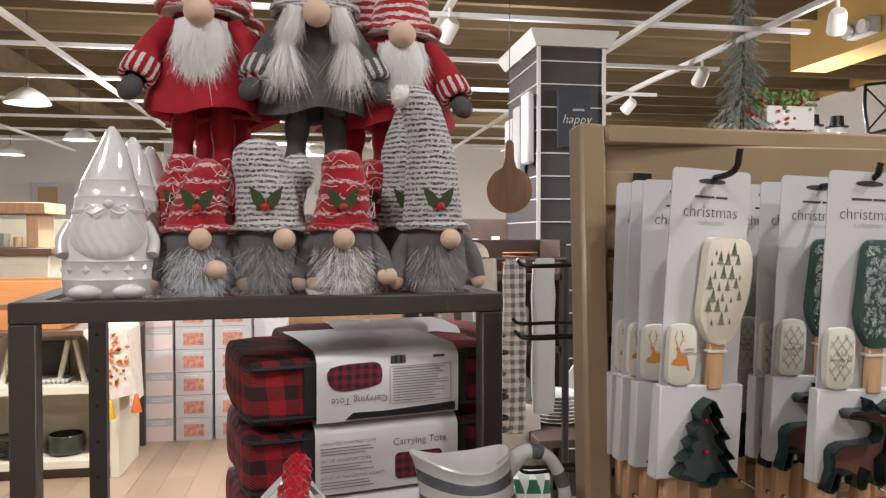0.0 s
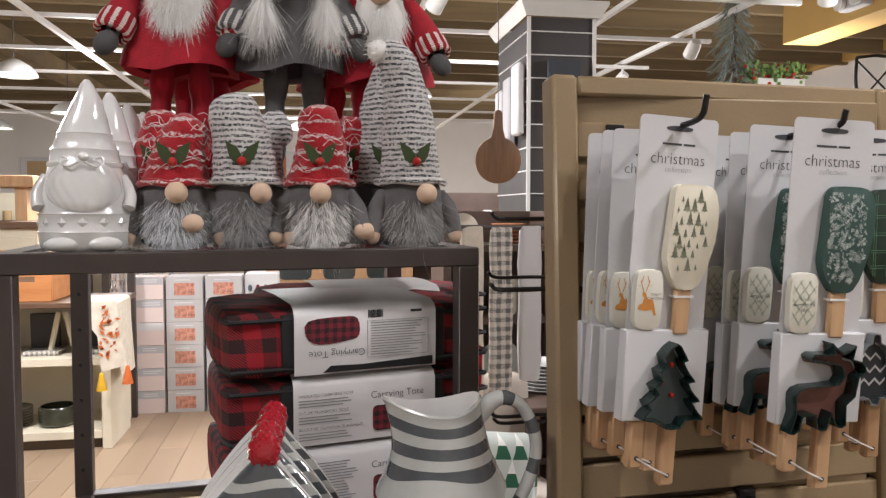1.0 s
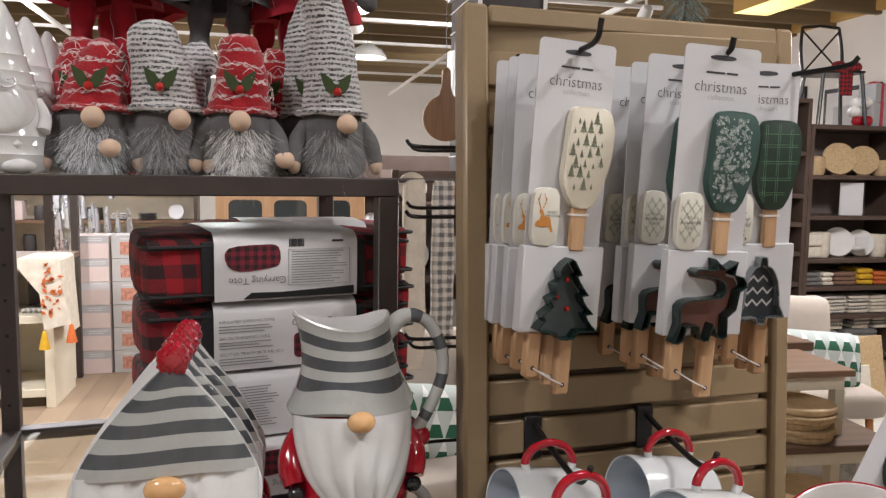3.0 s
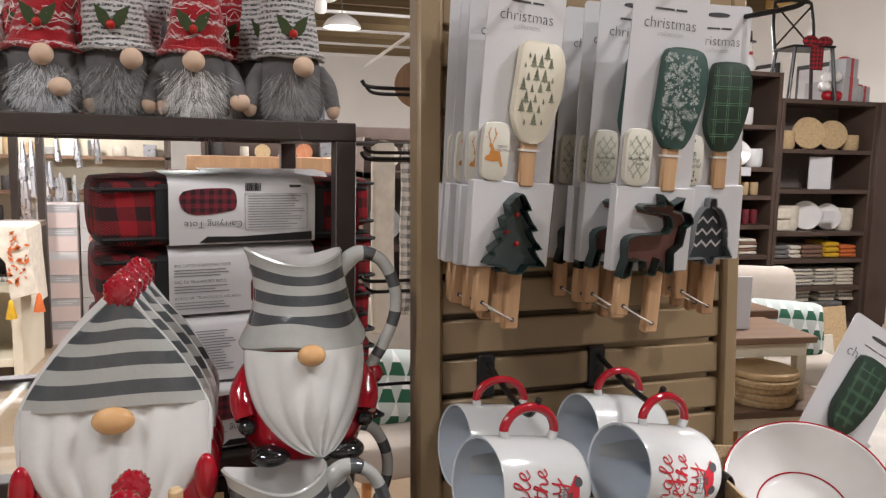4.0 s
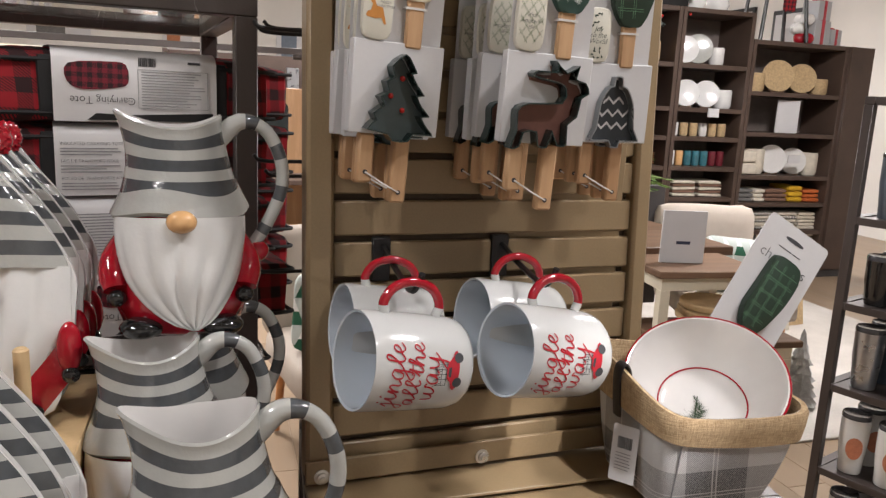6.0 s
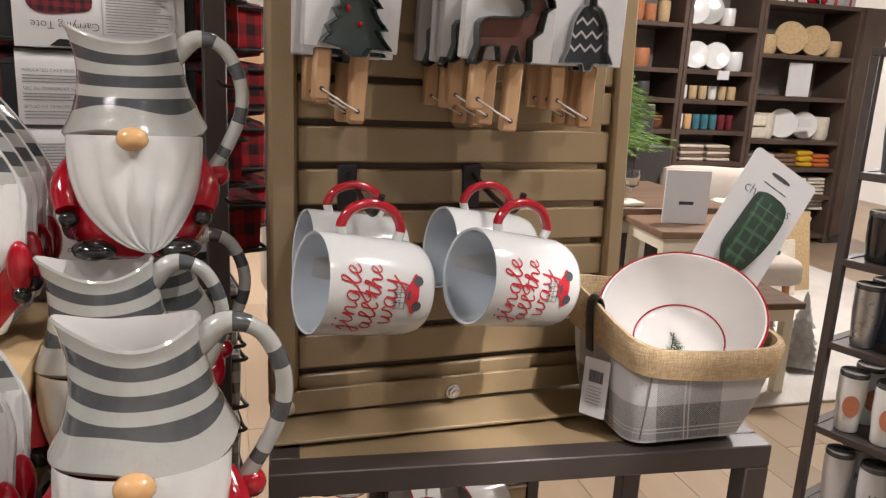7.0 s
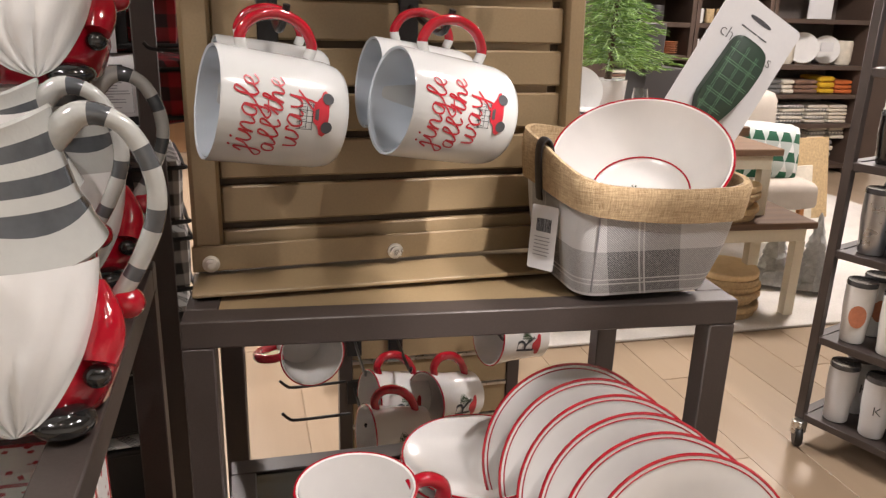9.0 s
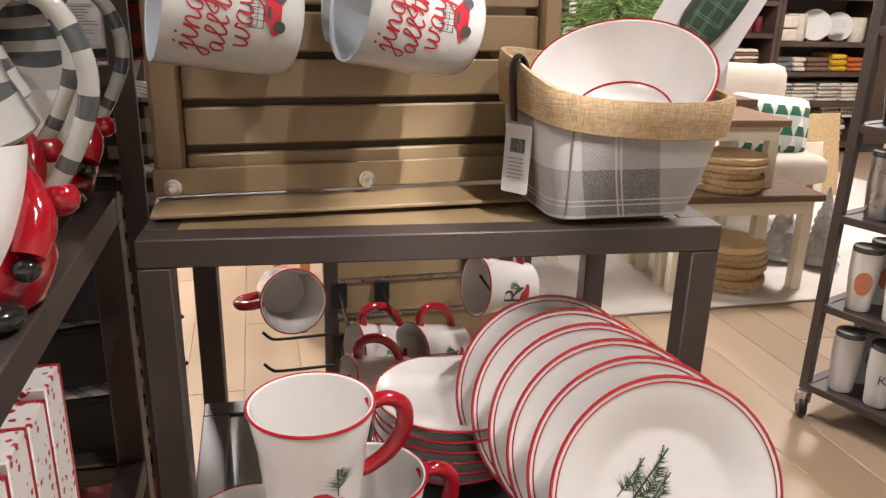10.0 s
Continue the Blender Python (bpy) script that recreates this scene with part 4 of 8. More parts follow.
def tote(m, label, plaid, seed, style=0, w=0.365, d=0.21, h=0.086, sleeve=True):
    t = thing("carrying_tote", m, label, "tote bag", "insulated carrying totes")
    part("bag", moved(soft_box(w - 0.024, d, h, 0.018, 0.004, seed), pose(0.024, 0, 0)), plaid, t)
    part("front_panel", moved(soft_box(0.215, 0.02, h - 0.012, 0.006, 0.001, seed), pose(0.09, -0.006, 0.006)), NYLON, t, "black nylon front panel")
    for z in (0.012, h - 0.014):
        zip_path = smooth_path([(0.025, 0.05, z), (0.030, 0.008, z), (0.050, -0.001, z), (w * 0.5, -0.003, z + 0.001), (w - 0.014, 0.0, z), (w + 0.001, 0.03, z), (w - 0.001, d - 0.03, z)], 24)
        part("piping", tube(zip_path, 0.0028, 6), NYLON, t)
    if not sleeve:
        return t
    sx0, sx1 = 0.105, 0.29
    bm = bmesh.new()
    rows = []
    for y, z in ((-0.0075, 0.004), (-0.0085, h * 0.5), (-0.0085, h - 0.010), (-0.003, h - 0.002), (0.010, h + 0.0035), (d * 0.5, h + 0.006), (d - 0.01, h + 0.004)):
        rows.append([bm.verts.new((sx0 + (sx1 - sx0) * k / 4, y - 0.0006 * math.sin(k * 0.8), z)) for k in range(5)])
    for a, b in zip(rows, rows[1:]):
        for k in range(4):
            bm.faces.new((a[k], a[k + 1], b[k + 1], b[k]))
    part("paper_sleeve", bm, SLEEVE, t, "white printed paper sleeve")
    y = -0.0098
    flip = Matrix.Rotation(math.pi, 4, "Y")
    if style == 0:
        part("printed_photo", slab(smooth_outline([(0.120, 0.050), (0.122, 0.070), (0.165, 0.074), (0.184, 0.071), (0.186, 0.050), (0.172, 0.044), (0.136, 0.041)], 3), y, y + 0.0008), PICTURE, t, "printed photo of a plaid tote")
        part("title", moved(letters("Carrying Tote", 0.0125), Matrix.Translation((0.158, y - 0.0002, 0.033)) @ flip), INK, t, "upside-down title")
        part("small_title", moved(letters("INSULATED", 0.0048), Matrix.Translation((0.178, y - 0.0002, 0.0405)) @ flip @ pose(0, 0, 0.0095)), INK_PALE, t)
        bm = bmesh.new()
        add_box(bm, (0.197, y, 0.021), (0.279, y + 0.0006, 0.0214))
        add_box(bm, (0.197, y, 0.0665), (0.279, y + 0.0006, 0.0669))
        add_box(bm, (0.197, y, 0.021), (0.1974, y + 0.0006, 0.067))
        add_box(bm, (0.2786, y, 0.021), (0.279, y + 0.0006, 0.067))
        part("text_border", bm, INK_PALE, t)
        tagged(part("fine_print", bars(13, 0.201, 0.276, 0.0645, 0.0033, 0.0011, 3, y - 0.0001), INK_PALE, t), kind="stuff")
        bm = bmesh.new()
        rnd, bx = random.Random(5), 0.198
        while bx < 0.217:
            wd = rnd.choice((0.0004, 0.0008, 0.0012))
            add_box(bm, (bx, y, 0.0705), (bx + wd, y + 0.0006, 0.0805))
            bx += wd + rnd.choice((0.0004, 0.0007))
        tagged(part("barcode", bm, INK, t), kind="stuff")
        part("brand_mark", boxy((0.255, y, 0.0755), (0.270, y + 0.0006, 0.0785)), INK, t)
        part("printed_photo", slab([(0.140, 0.006), (0.150, 0.014), (0.19, 0.013), (0.285, 0.017), (0.285, 0.006)], y, y + 0.0007), NYLON, t)
    elif style == 1:
        for k, line in enumerate(("INSULATED CARRYING TOTE", "SAC DE TRANSPORT ISOLÉ", "BOLSO DE TRANSPORTE AISLADO")):
            part("heading", moved(letters(line, 0.0052, "LEFT"), Matrix.Translation((0.111, y, h - 0.022 - k * 0.0205))), INK, t)
            tagged(part("fine_print", bars(3, 0.111, 0.180, h - 0.0255 - k * 0.0205, 0.0036, 0.0013, 7 + k, y), INK_PALE, t), kind="stuff")
        part("title", moved(letters("Carrying Tote", 0.0125), Matrix.Translation((0.238, y, h - 0.030))), INK, t)
        part("printed_photo", slab(round_rect(0.205, 0.268, 0.014, 0.046, 0.006), y, y + 0.0008), PICTURE, t, "printed photo of a plaid tote")
    else:
        tagged(part("fine_print", bars(15, 0.112, 0.185, h - 0.016, 0.0036, 0.0012, 12, y), INK_PALE, t), kind="stuff")
        part("title", moved(letters("Carrying Tote", 0.0125), Matrix.Translation((0.238, y, h - 0.030))), INK, t)
        part("printed_photo", slab(round_rect(0.205, 0.268, 0.014, 0.046, 0.006), y, y + 0.0008), PICTURE, t, "printed photo of a plaid tote")
    return t


for k, (dx, dy, a, st) in enumerate(((0.02, 0.0, 12, 0), (-0.004, 0.0, 13, 2), (-0.004, 0.004, 13, 1), (-0.002, 0.0, 14, 0))):
    tote(pose(-0.383 + dx, 0.186 + dy, 1.087 + k * 0.0875, 0, 0, a), "red and black plaid insulated tote in a white sleeve", BUFFALO, k, st)
tote(pose(-0.352, 0.36, 1.087, 0, 0, 10), "red and black plaid tote behind the stack", BUFFALO, 8, 2, d=0.16)
tote(pose(-0.352, 0.36, 1.175, 0, 0, 10), "red and black plaid tote behind the stack", BUFFALO, 9, 2, d=0.16)
tote(pose(-0.350, 0.36, 1.263, 0, 0, 11), "red and black plaid tote behind the stack", BUFFALO, 10, 2, d=0.16)
tote(pose(-0.356, 0.37, 1.351, 0, 0, 9), "red and black plaid tote on top behind the stack", BUFFALO, 11, 2, d=0.15)
for k in range(5):
    tote(pose(-0.40 + 0.006 * (k % 2), 0.20, 0.552 + k * 0.1, 0, 0, 8 + 3 * (k % 2)), "black and white plaid insulated tote on the lower shelf", BUFFALO_BW, 20 + k, 2, h=0.098, sleeve=False)
for k in range(3):
    tote(pose(-0.40, 0.20, 0.152 + k * 0.1, 0, 0, 8), "red and black plaid tote on the bottom shelf", BUFFALO, 30 + k, 2, h=0.098, sleeve=False)

# boxes of patterned paper under the glass table
SNOW_M = bpy.data.materials.new("red_snowflake_paper")
tree, b = nodes_of(SNOW_M)
vor = tree.nodes.new("ShaderNodeTexVoronoi")
vor.inputs["Scale"].default_value = 95
tree.links.new(coords(tree), vor.inputs["Vector"])
tree.links.new(mixed(tree, (0.42, 0.01, 0.02), (0.78, 0.75, 0.72), ranged(tree, calc(tree, "ADD", vor.outputs[0], calc(tree, "MULTIPLY", noisy(tree, coords(tree), 420), 0.5)), 0.50, 0.56)), b.inputs["Base Color"])
b.inputs["Roughness"].default_value = 0.6
for k in range(5):
    bx = thing("gift_box", pose(-0.094, -0.36 + k * 0.052, 0.662), "white box with red snowflake print on the lower shelf", "gift box", "snowflake gift boxes")
    part("carton", boxy((-0.15, 0, 0), (0.0, 0.043, 0.20 - 0.006 * (k % 2)), 0.001), SNOW_M, bx)
    part("spine", boxy((-0.1505, 0.0431, 0), (0.0005, 0.047, 0.20 - 0.006 * (k % 2))), RED_INK, bx, "plain red edge")

# ---- hooks and hanging cards ----
def hook(x, z, length, rise, tilt=0.0, plate=True):
    t = thing("display_hook", (x, on_panel(x, z), z), "black wire hook clipped into the slatwall", "hook", "slatwall hooks")
    if plate:
        part("clip", boxy((-0.010, -0.003, -0.022), (0.010, 0.006, 0.012), 0.001), BLACK, t)
    path = smooth_path([(0, -0.002, 0), (tilt * 0.5, -length * 0.5, -0.002), (tilt, -length, 0.0), (tilt * 1.15, -length - 0.012, rise)], 18)
    part("wire", tube(path, 0.0028, 8), BLACK, t)
    return t


hook(0.056, 1.632, 0.148, 0.020, 0.014)
hook(0.190, 1.628, 0.158, 0.014, 0.012)
hook(0.296, 1.626, 0.150, 0.008, 0.050)

SILICONE_CREAM = stuff_mat("cream_silicone", (0.70, 0.65, 0.52), 0.5, 0, 0.06, 30, 300, 0.05)
SILICONE_WHITE = stuff_mat("white_silicone", (0.68, 0.66, 0.57), 0.5, 0, 0.05, 30, 300, 0.05)
SILICONE_GREEN = stuff_mat("green_silicone", (0.032, 0.075, 0.062), 0.5, 0, 0.15, 30, 300, 0.05)
SILICONE_PINE = stuff_mat("dark_green_silicone", (0.015, 0.036, 0.022), 0.5, 0, 0.15, 30, 300, 0.05)
PRINT_PALE = stuff_mat("pale_print", (0.55, 0.60, 0.57), 0.5)
PRINT_LIME = stuff_mat("light_green_print", (0.16, 0.34, 0.19), 0.5)
PRINT_OLIVE = stuff_mat("grey_green_print", (0.22, 0.23, 0.16), 0.5, 0, 0.5, 120)
PRINT_ORANGE = stuff_mat("orange_print", (0.58, 0.24, 0.05), 0.5)
PRINT_GREEN = stuff_mat("sage_print", (0.22, 0.27, 0.16), 0.5)
CUTTER_GREEN = stuff_mat("green_painted_tin", (0.008, 0.025, 0.022), 0.25, 0.3, 0.4, 40, 300, 0.1, coat=0.4)
CUTTER_BROWN = stuff_mat("brown_backing_print", (0.20, 0.085, 0.065), 0.6)
CUTTER_STEEL = stuff_mat("grey_tin", (0.30, 0.32, 0.33), 0.3, 0.7, 0.2, 40, 300, 0.05)
TIE = stuff_mat("clear_tie", (0.75, 0.73, 0.7), 0.3)

HEAD = [(-0.014, -0.003), (0.0, -0.004), (0.010, -0.002), (0.018, 0.014), (0.026, 0.040), (0.0285, 0.062), (0.0275, 0.080), (0.020, 0.091), (0.004, 0.093), (-0.012, 0.093), (-0.021, 0.090), (-0.023, 0.078), (-0.025, 0.050), (-0.027, 0.024), (-0.024, 0.014)]


def in_head(x, z):
    return -0.022 < x < 0.020 and 0.006 < z < 0.086 and not (x > 0.008 and z < 0.026) and not (x > 0.017 and z > 0.074)


def pattern_mesh(kind, seed):
    rnd, bm = random.Random(seed), bmesh.new()

    def tri(*p):
        bm.faces.new([bm.verts.new((x, 0, z)) for x, z in p])

    if kind == "trees":
        for i in range(5):
            for j in range(8):
                x, z = -0.0190 + i * 0.0098 + (j % 2) * 0.0049 + rnd.uniform(-0.001, 0.001), 0.003 + j * 0.0108 + rnd.uniform(-0.0015, 0.0015)
                if not in_head(x, z) or not in_head(x + 0.002, z + 0.008):
                    continue
                s = rnd.choice((0.6, 0.9, 1.2, 1.5))
                for k in range(3):
                    w, zz = (0.0029 - k * 0.0008) * s, z + k * 0.0022 * s
                    tri((x - w, zz), (x + w, zz), (x, zz + 0.0042 * s))
                tri((x - 0.0003, z - 0.0015), (x + 0.0003, z - 0.0015), (x + 0.0003, z), (x - 0.0003, z))
    elif kind == "florals":
        for k in range(330):
            x, z = rnd.uniform(-0.022, 0.021), rnd.uniform(0.004, 0.086)
            if not in_head(x, z):
                continue
            n, r = rnd.choice((2, 3, 6)), rnd.uniform(0.0012, 0.0030)
            a0 = rnd.uniform(0, 3)
            for q in range(n):
                a = a0 + q * (6.283 / n if n > 3 else 0.6)
                tri((x, z), (x + r * math.cos(a - 0.16), z + r * math.sin(a - 0.16)), (x + r * 1.25 * math.cos(a), z + r * 1.25 * math.sin(a)), (x + r * math.cos(a + 0.16), z + r * math.sin(a + 0.16)))
    elif kind == "plaid":
        for x in (-0.019, -0.0165, -0.003, -0.0005, 0.013, 0.0155):
            zz0, zz1 = (0.004, 0.088) if x < 0.008 else (0.030, 0.084)
            tri((x, zz0), (x + 0.0004, zz0), (x + 0.0004, zz1), (x, zz1))
        for z in (0.012, 0.0145, 0.028, 0.0305, 0.046, 0.0485, 0.064, 0.0665, 0.078):
            w = 0.026 if z > 0.04 else 0.019 if z > 0.024 else 0.012
            tri((-0.0225, z), (w - 0.002, z), (w - 0.002, z + 0.0004), (-0.0225, z + 0.0004))
    elif kind == "lattice":
        for k in range(-3, 4):
            for s in (-1, 1):
                for d in (-0.0007, 0.0007):
                    p = [(-0.0115 * 1, -s * 0.0115 * 1.2 + k * 0.011 + d + 0.024), (0.0115, s * 0.0115 * 1.2 + k * 0.011 + d + 0.024)]
                    pts = []
                    for f in range(9):
                        x = p[0][0] + (p[1][0] - p[0][0]) * f / 8
                        z = p[0][1] + (p[1][1] - p[0][1]) * f / 8
                        if 0.003 < z < 0.045 and not (abs(x) > 0.0085 and (z < 0.01 or z > 0.040)):
                            pts.append((x, z))
                    if len(pts) > 1:
                        (xa, za), (xb, zb) = pts[0], pts[-1]
                        tri((xa, za), (xb, zb), (xb, zb + 0.0005), (xa, za + 0.0005))
    elif kind == "deer":
        body = [(-0.010, 0.016), (-0.003, 0.015), (0.003, 0.016), (0.006, 0.011), (0.008, 0.0115), (0.0055, 0.019), (0.004, 0.024), (-0.002, 0.025), (-0.004, 0.030), (-0.007, 0.031), (-0.0075, 0.028), (-0.0055, 0.026), (-0.007, 0.021), (-0.010, 0.020), (-0.0115, 0.017)]
        tri(*body)
        for s, x in ((-1, -0.006), (1, -0.004)):
            for p in (((x, 0.031), (x + s * 0.004, 0.040)), ((x + s * 0.002, 0.035), (x + s * 0.006, 0.036)), ((x + s * 0.003, 0.038), (x + s * 0.001, 0.044))):
                (xa, za), (xb, zb) = p
                tri((xa - 0.0005, za), (xa + 0.0005, za), (xb + 0.0003, zb), (xb - 0.0003, zb))
    elif kind == "sprig":
        for k in range(16):
            x, z = rnd.uniform(-0.006, 0.006), rnd.choice((0.005, 0.008, 0.034, 0.038, 0.042)) + rnd.uniform(-0.002, 0.002)
            a = rnd.uniform(0, 6.28)
            tri((x, z), (x + 0.0026 * math.cos(a - 0.35), z + 0.0026 * math.sin(a - 0.35)), (x + 0.0038 * math.cos(a), z + 0.0038 * math.sin(a)), (x + 0.0026 * math.cos(a + 0.35), z + 0.0026 * math.sin(a + 0.35)))
    return bm


def head_slab(outline, th):
    return slab(smooth_outline(outline, 3), -th, 0, 0.0018)


SMALL = [(-0.010, 0.0), (0.010, 0.0), (0.0135, 0.012), (0.0135, 0.038), (0.010, 0.048), (-0.010, 0.048), (-0.0135, 0.038), (-0.0135, 0.012)]
TREE_C = [(0, 0.068), (0.006, 0.062), (0.011, 0.054), (0.007, 0.053), (0.013, 0.044), (0.019, 0.037), (0.013, 0.036), (0.018, 0.028), (0.025, 0.021), (0.018, 0.020), (0.024, 0.012), (0.029, 0.006), (0.012, 0.006), (0.008, 0.0), (-0.006, 0.0), (-0.010, 0.005), (-0.028, 0.008), (-0.021, 0.016), (-0.024, 0.021), (-0.015, 0.028), (-0.019, 0.034), (-0.012, 0.038), (-0.015, 0.046), (-0.008, 0.050), (-0.011, 0.058)]
DEER_C = [(-0.030, 0.0), (-0.022, 0.002), (-0.020, 0.012), (-0.010, 0.013), (-0.008, 0.003), (0.0, 0.002), (0.003, 0.013), (0.008, 0.004), (0.016, 0.005), (0.015, 0.020), (0.022, 0.026), (0.024, 0.040), (0.030, 0.044), (0.026, 0.052), (0.018, 0.054), (0.020, 0.064), (0.010, 0.058), (0.0, 0.066), (0.002, 0.058), (-0.014, 0.058), (-0.016, 0.053), (0.004, 0.050), (0.010, 0.046), (0.008, 0.036), (-0.018, 0.034), (-0.027, 0.028), (-0.026, 0.014)]
BELL_C = [(-0.026, 0.006), (-0.006, 0.006), (-0.004, 0.0), (0.005, 0.0), (0.007, 0.006), (0.027, 0.006), (0.021, 0.018), (0.018, 0.042), (0.010, 0.056), (0.005, 0.058), (0.004, 0.066), (-0.004, 0.066), (-0.005, 0.058), (-0.010, 0.056), (-0.018, 0.042), (-0.021, 0.018)]


def cutter(t, outline, y, z, rim_mat, fill_mat, deep=0.014):
    """A cookie cutter: a thin band along the outline, over a printed card."""
    o = smooth_outline(outline, 2)
    bm = bmesh.new()
    n = len(o)
    for k in range(n):
        (x0, z0), (x1, z1) = o[k], o[(k + 1) % n]
        bm.faces.new([bm.verts.new(p) for p in ((x0, y, z + z0), (x1, y, z + z1), (x1, y - deep, z + z1), (x0, y - deep, z + z0))])
    bmesh.ops.remove_doubles(bm, verts=bm.verts, dist=1e-5)
    bmesh.ops.recalc_face_normals(bm, faces=bm.faces)
    bmesh.ops.solidify(bm, geom=bm.faces[:], thickness=0.0011)
    c = part("cookie_cutter", bm, rim_mat, t, "tin cookie cutter")
    part("printed_shape", slab([(x * 0.94, z + zz * 0.94 + 0.001) for x, zz in o], y - 0.0010, y - 0.0001), fill_mat, c)
    return c


def spatula_set(m, label, kind, front=True):
    """A hang card with two spatulas and a cookie cutter; origin at the hanging hole."""
    t = thing("spatula_set", m, label, "spatula set", "carded spatula sets")
    card = bmesh.new()
    add_slab(card, round_rect(-0.041, 0.041, -0.190, 0.0105, 0.005), 0.0, 0.0011)
    part("hang_card", card, PAPER, t)
    part("card_hole", slab(smooth_outline([(-0.013, -0.0012), (-0.005, -0.0022), (0.005, -0.0022), (0.013, -0.0012), (0.013, 0.0012), (0.004, 0.0024), (-0.004, 0.0024), (-0.013, 0.0012)], 2), -0.0003, 0.0001), INK, t, "slotted hanging hole")
    part("brand_mark", boxy((-0.017, -0.0003, -0.0147), (0.003, 0.0, -0.0129)), INK, t)
    part("brand_mark", boxy((0.005, -0.0003, -0.0147), (0.017, 0.0, -0.0129)), INK, t)
    part("title", moved(letters("christmas", 0.0150, slim=-0.016), Matrix.Translation((0, -0.0003, -0.0315))), INK, t)
    part("subtitle", moved(letters("collection", 0.0072, slim=-0.018), Matrix.Translation((0.001, -0.0003, -0.0385))), INK_PALE, t)
    sleeve = bmesh.new()
    add_box(sleeve, (-0.044, -0.007, -0.262), (0.043, 0.006, -0.180), 0.001)
    part("card_sleeve", sleeve, PAPER, t, "folded white card sleeve")
    big = part("large_spatula", moved(head_slab(HEAD, 0.009), pose(0.014, -0.0015, -0.139) @ Matrix.Diagonal((0.93, 1, 0.97, 1))), {"trees": SILICONE_CREAM, "florals": SILICONE_GREEN, "plaid": SILICONE_PINE}[kind], t)
    part("pattern", moved(pattern_mesh(kind, 3), pose(0.014, -0.0108, -0.139) @ Matrix.Diagonal((0.93, 1, 0.97, 1))), {"trees": PRINT_OLIVE, "florals": PRINT_PALE, "plaid": PRINT_LIME}[kind], big)
    big["label"] = {"trees": "cream silicone head with a pine tree print", "florals": "green silicone head with a pale winter print", "plaid": "dark green silicone head with plaid lines"}[kind]
    part("large_handle", boxy((0.003, -0.0085, -0.184), (0.019, -0.0015, -0.139), 0.0015), BEECH, t)
    part("large_handle_end", boxy((0.002, -0.0055, -0.325), (0.018, 0.0055, -0.2622), 0.002), BEECH, t)
    part("small_handle_end", boxy((-0.032, -0.0055, -0.307), (-0.017, 0.0055, -0.2622), 0.002), BEECH, t)
    for hx, hz in ((0.010, -0.315), (-0.0245, -0.297)):
        part("handle_hole", moved(lathe([(0, 0), (0.0022, 0), (0.0022, 0.0004), (0, 0.0004)], 10), pose(hx, -0.0056, hz, 90)), INK, t)
    part("string", tube([(-0.0245, -0.0062, -0.297), (-0.006, -0.0085, -0.3075), (0.010, -0.0062, -0.315)], 0.0009, 6), TIE, t, "clear plastic string")
    part("tie", boxy((0.001, -0.0092, -0.1505), (0.021, -0.0002, -0.1485)), TIE, t)
    sm = part("small_spatula", moved(head_slab(SMALL, 0.007), pose(-0.025, -0.0015, -0.1785) @ Matrix.Diagonal((1, 1, 1.08, 1))), SILICONE_WHITE, t, "small pale silicone spatula")
    if kind == "trees":
        part("pattern", moved(pattern_mesh("deer", 4), pose(-0.025, -0.0088, -0.1785) @ Matrix.Diagonal((1, 1, 1.08, 1))), PRINT_ORANGE, sm, "orange leaping deer")
        part("words", moved(letters("MERRY\nCHRISTMAS", 0.0034), Matrix.Translation((-0.0185, -0.0088, -0.149))), INK, sm)
        c = cutter(t, [(x * 1.12, z * 1.13) for x, z in TREE_C], -0.007, -0.2665, CUTTER_GREEN, stuff_mat("grey_tree_print", (0.06, 0.08, 0.08), 0.6))
        for bx, bz in ((0.003, -0.211), (-0.007, -0.227), (0.005, -0.239)):
            part("berry", ball((bx, -0.0095, bz), 0.0026, 8, 6), BERRY, c)
    elif kind == "florals":
        part("pattern", moved(pattern_mesh("lattice", 4), pose(-0.025, -0.0088, -0.1785) @ Matrix.Diagonal((1, 1, 1.08, 1))), PRINT_GREEN, sm, "crossed grey-green lines")
        part("words", moved(letters("it's a\nwonderful\nlife", 0.0052, shear=0.2), Matrix.Translation((-0.025, -0.0089, -0.150))), INK, sm)
        cutter(t, [(x * 1.24 - 0.002, z * 1.22) for x, z in DEER_C], -0.007, -0.2665, CUTTER_GREEN, CUTTER_BROWN)
    else:
        part("pattern", moved(pattern_mesh("sprig", 4), pose(-0.025, -0.0088, -0.1785) @ Matrix.Diagonal((1, 1, 1.08, 1))), SILICONE_PINE, sm, "dark green sprigs")
        part("words", moved(letters("Joy\nto the\nWorld", 0.0075, shear=0.3, line=0.8), Matrix.Translation((-0.025, -0.0089, -0.149))), SILICONE_PINE, sm)
        c = cutter(t, [(x * 1.06, z * 1.1) for x, z in BELL_C], -0.007, -0.266, CUTTER_STEEL, stuff_mat("slate_bell_print", (0.03, 0.036, 0.042), 0.6), 0.010)
        bm = bmesh.new()
        for z in (0.016, 0.029, 0.042):
            for k in range(6):
                x0 = -0.018 + k * 0.006
                if z > 0.04 and (k == 0 or k == 5):
                    continue
                za, zb = (0.0, 0.006) if k % 2 else (0.006, 0.0)
                bm.faces.new([bm.verts.new(p) for p in ((x0, -0.0084, -0.264 + z + za), (x0 + 0.006, -0.0084, -0.264 + z + zb), (x0 + 0.006, -0.0084, -0.264 + z + zb + 0.003), (x0, -0.0084, -0.264 + z + za + 0.003))])
        part("zigzag", bm, PAPER, c, "white zigzag lines")
    return t


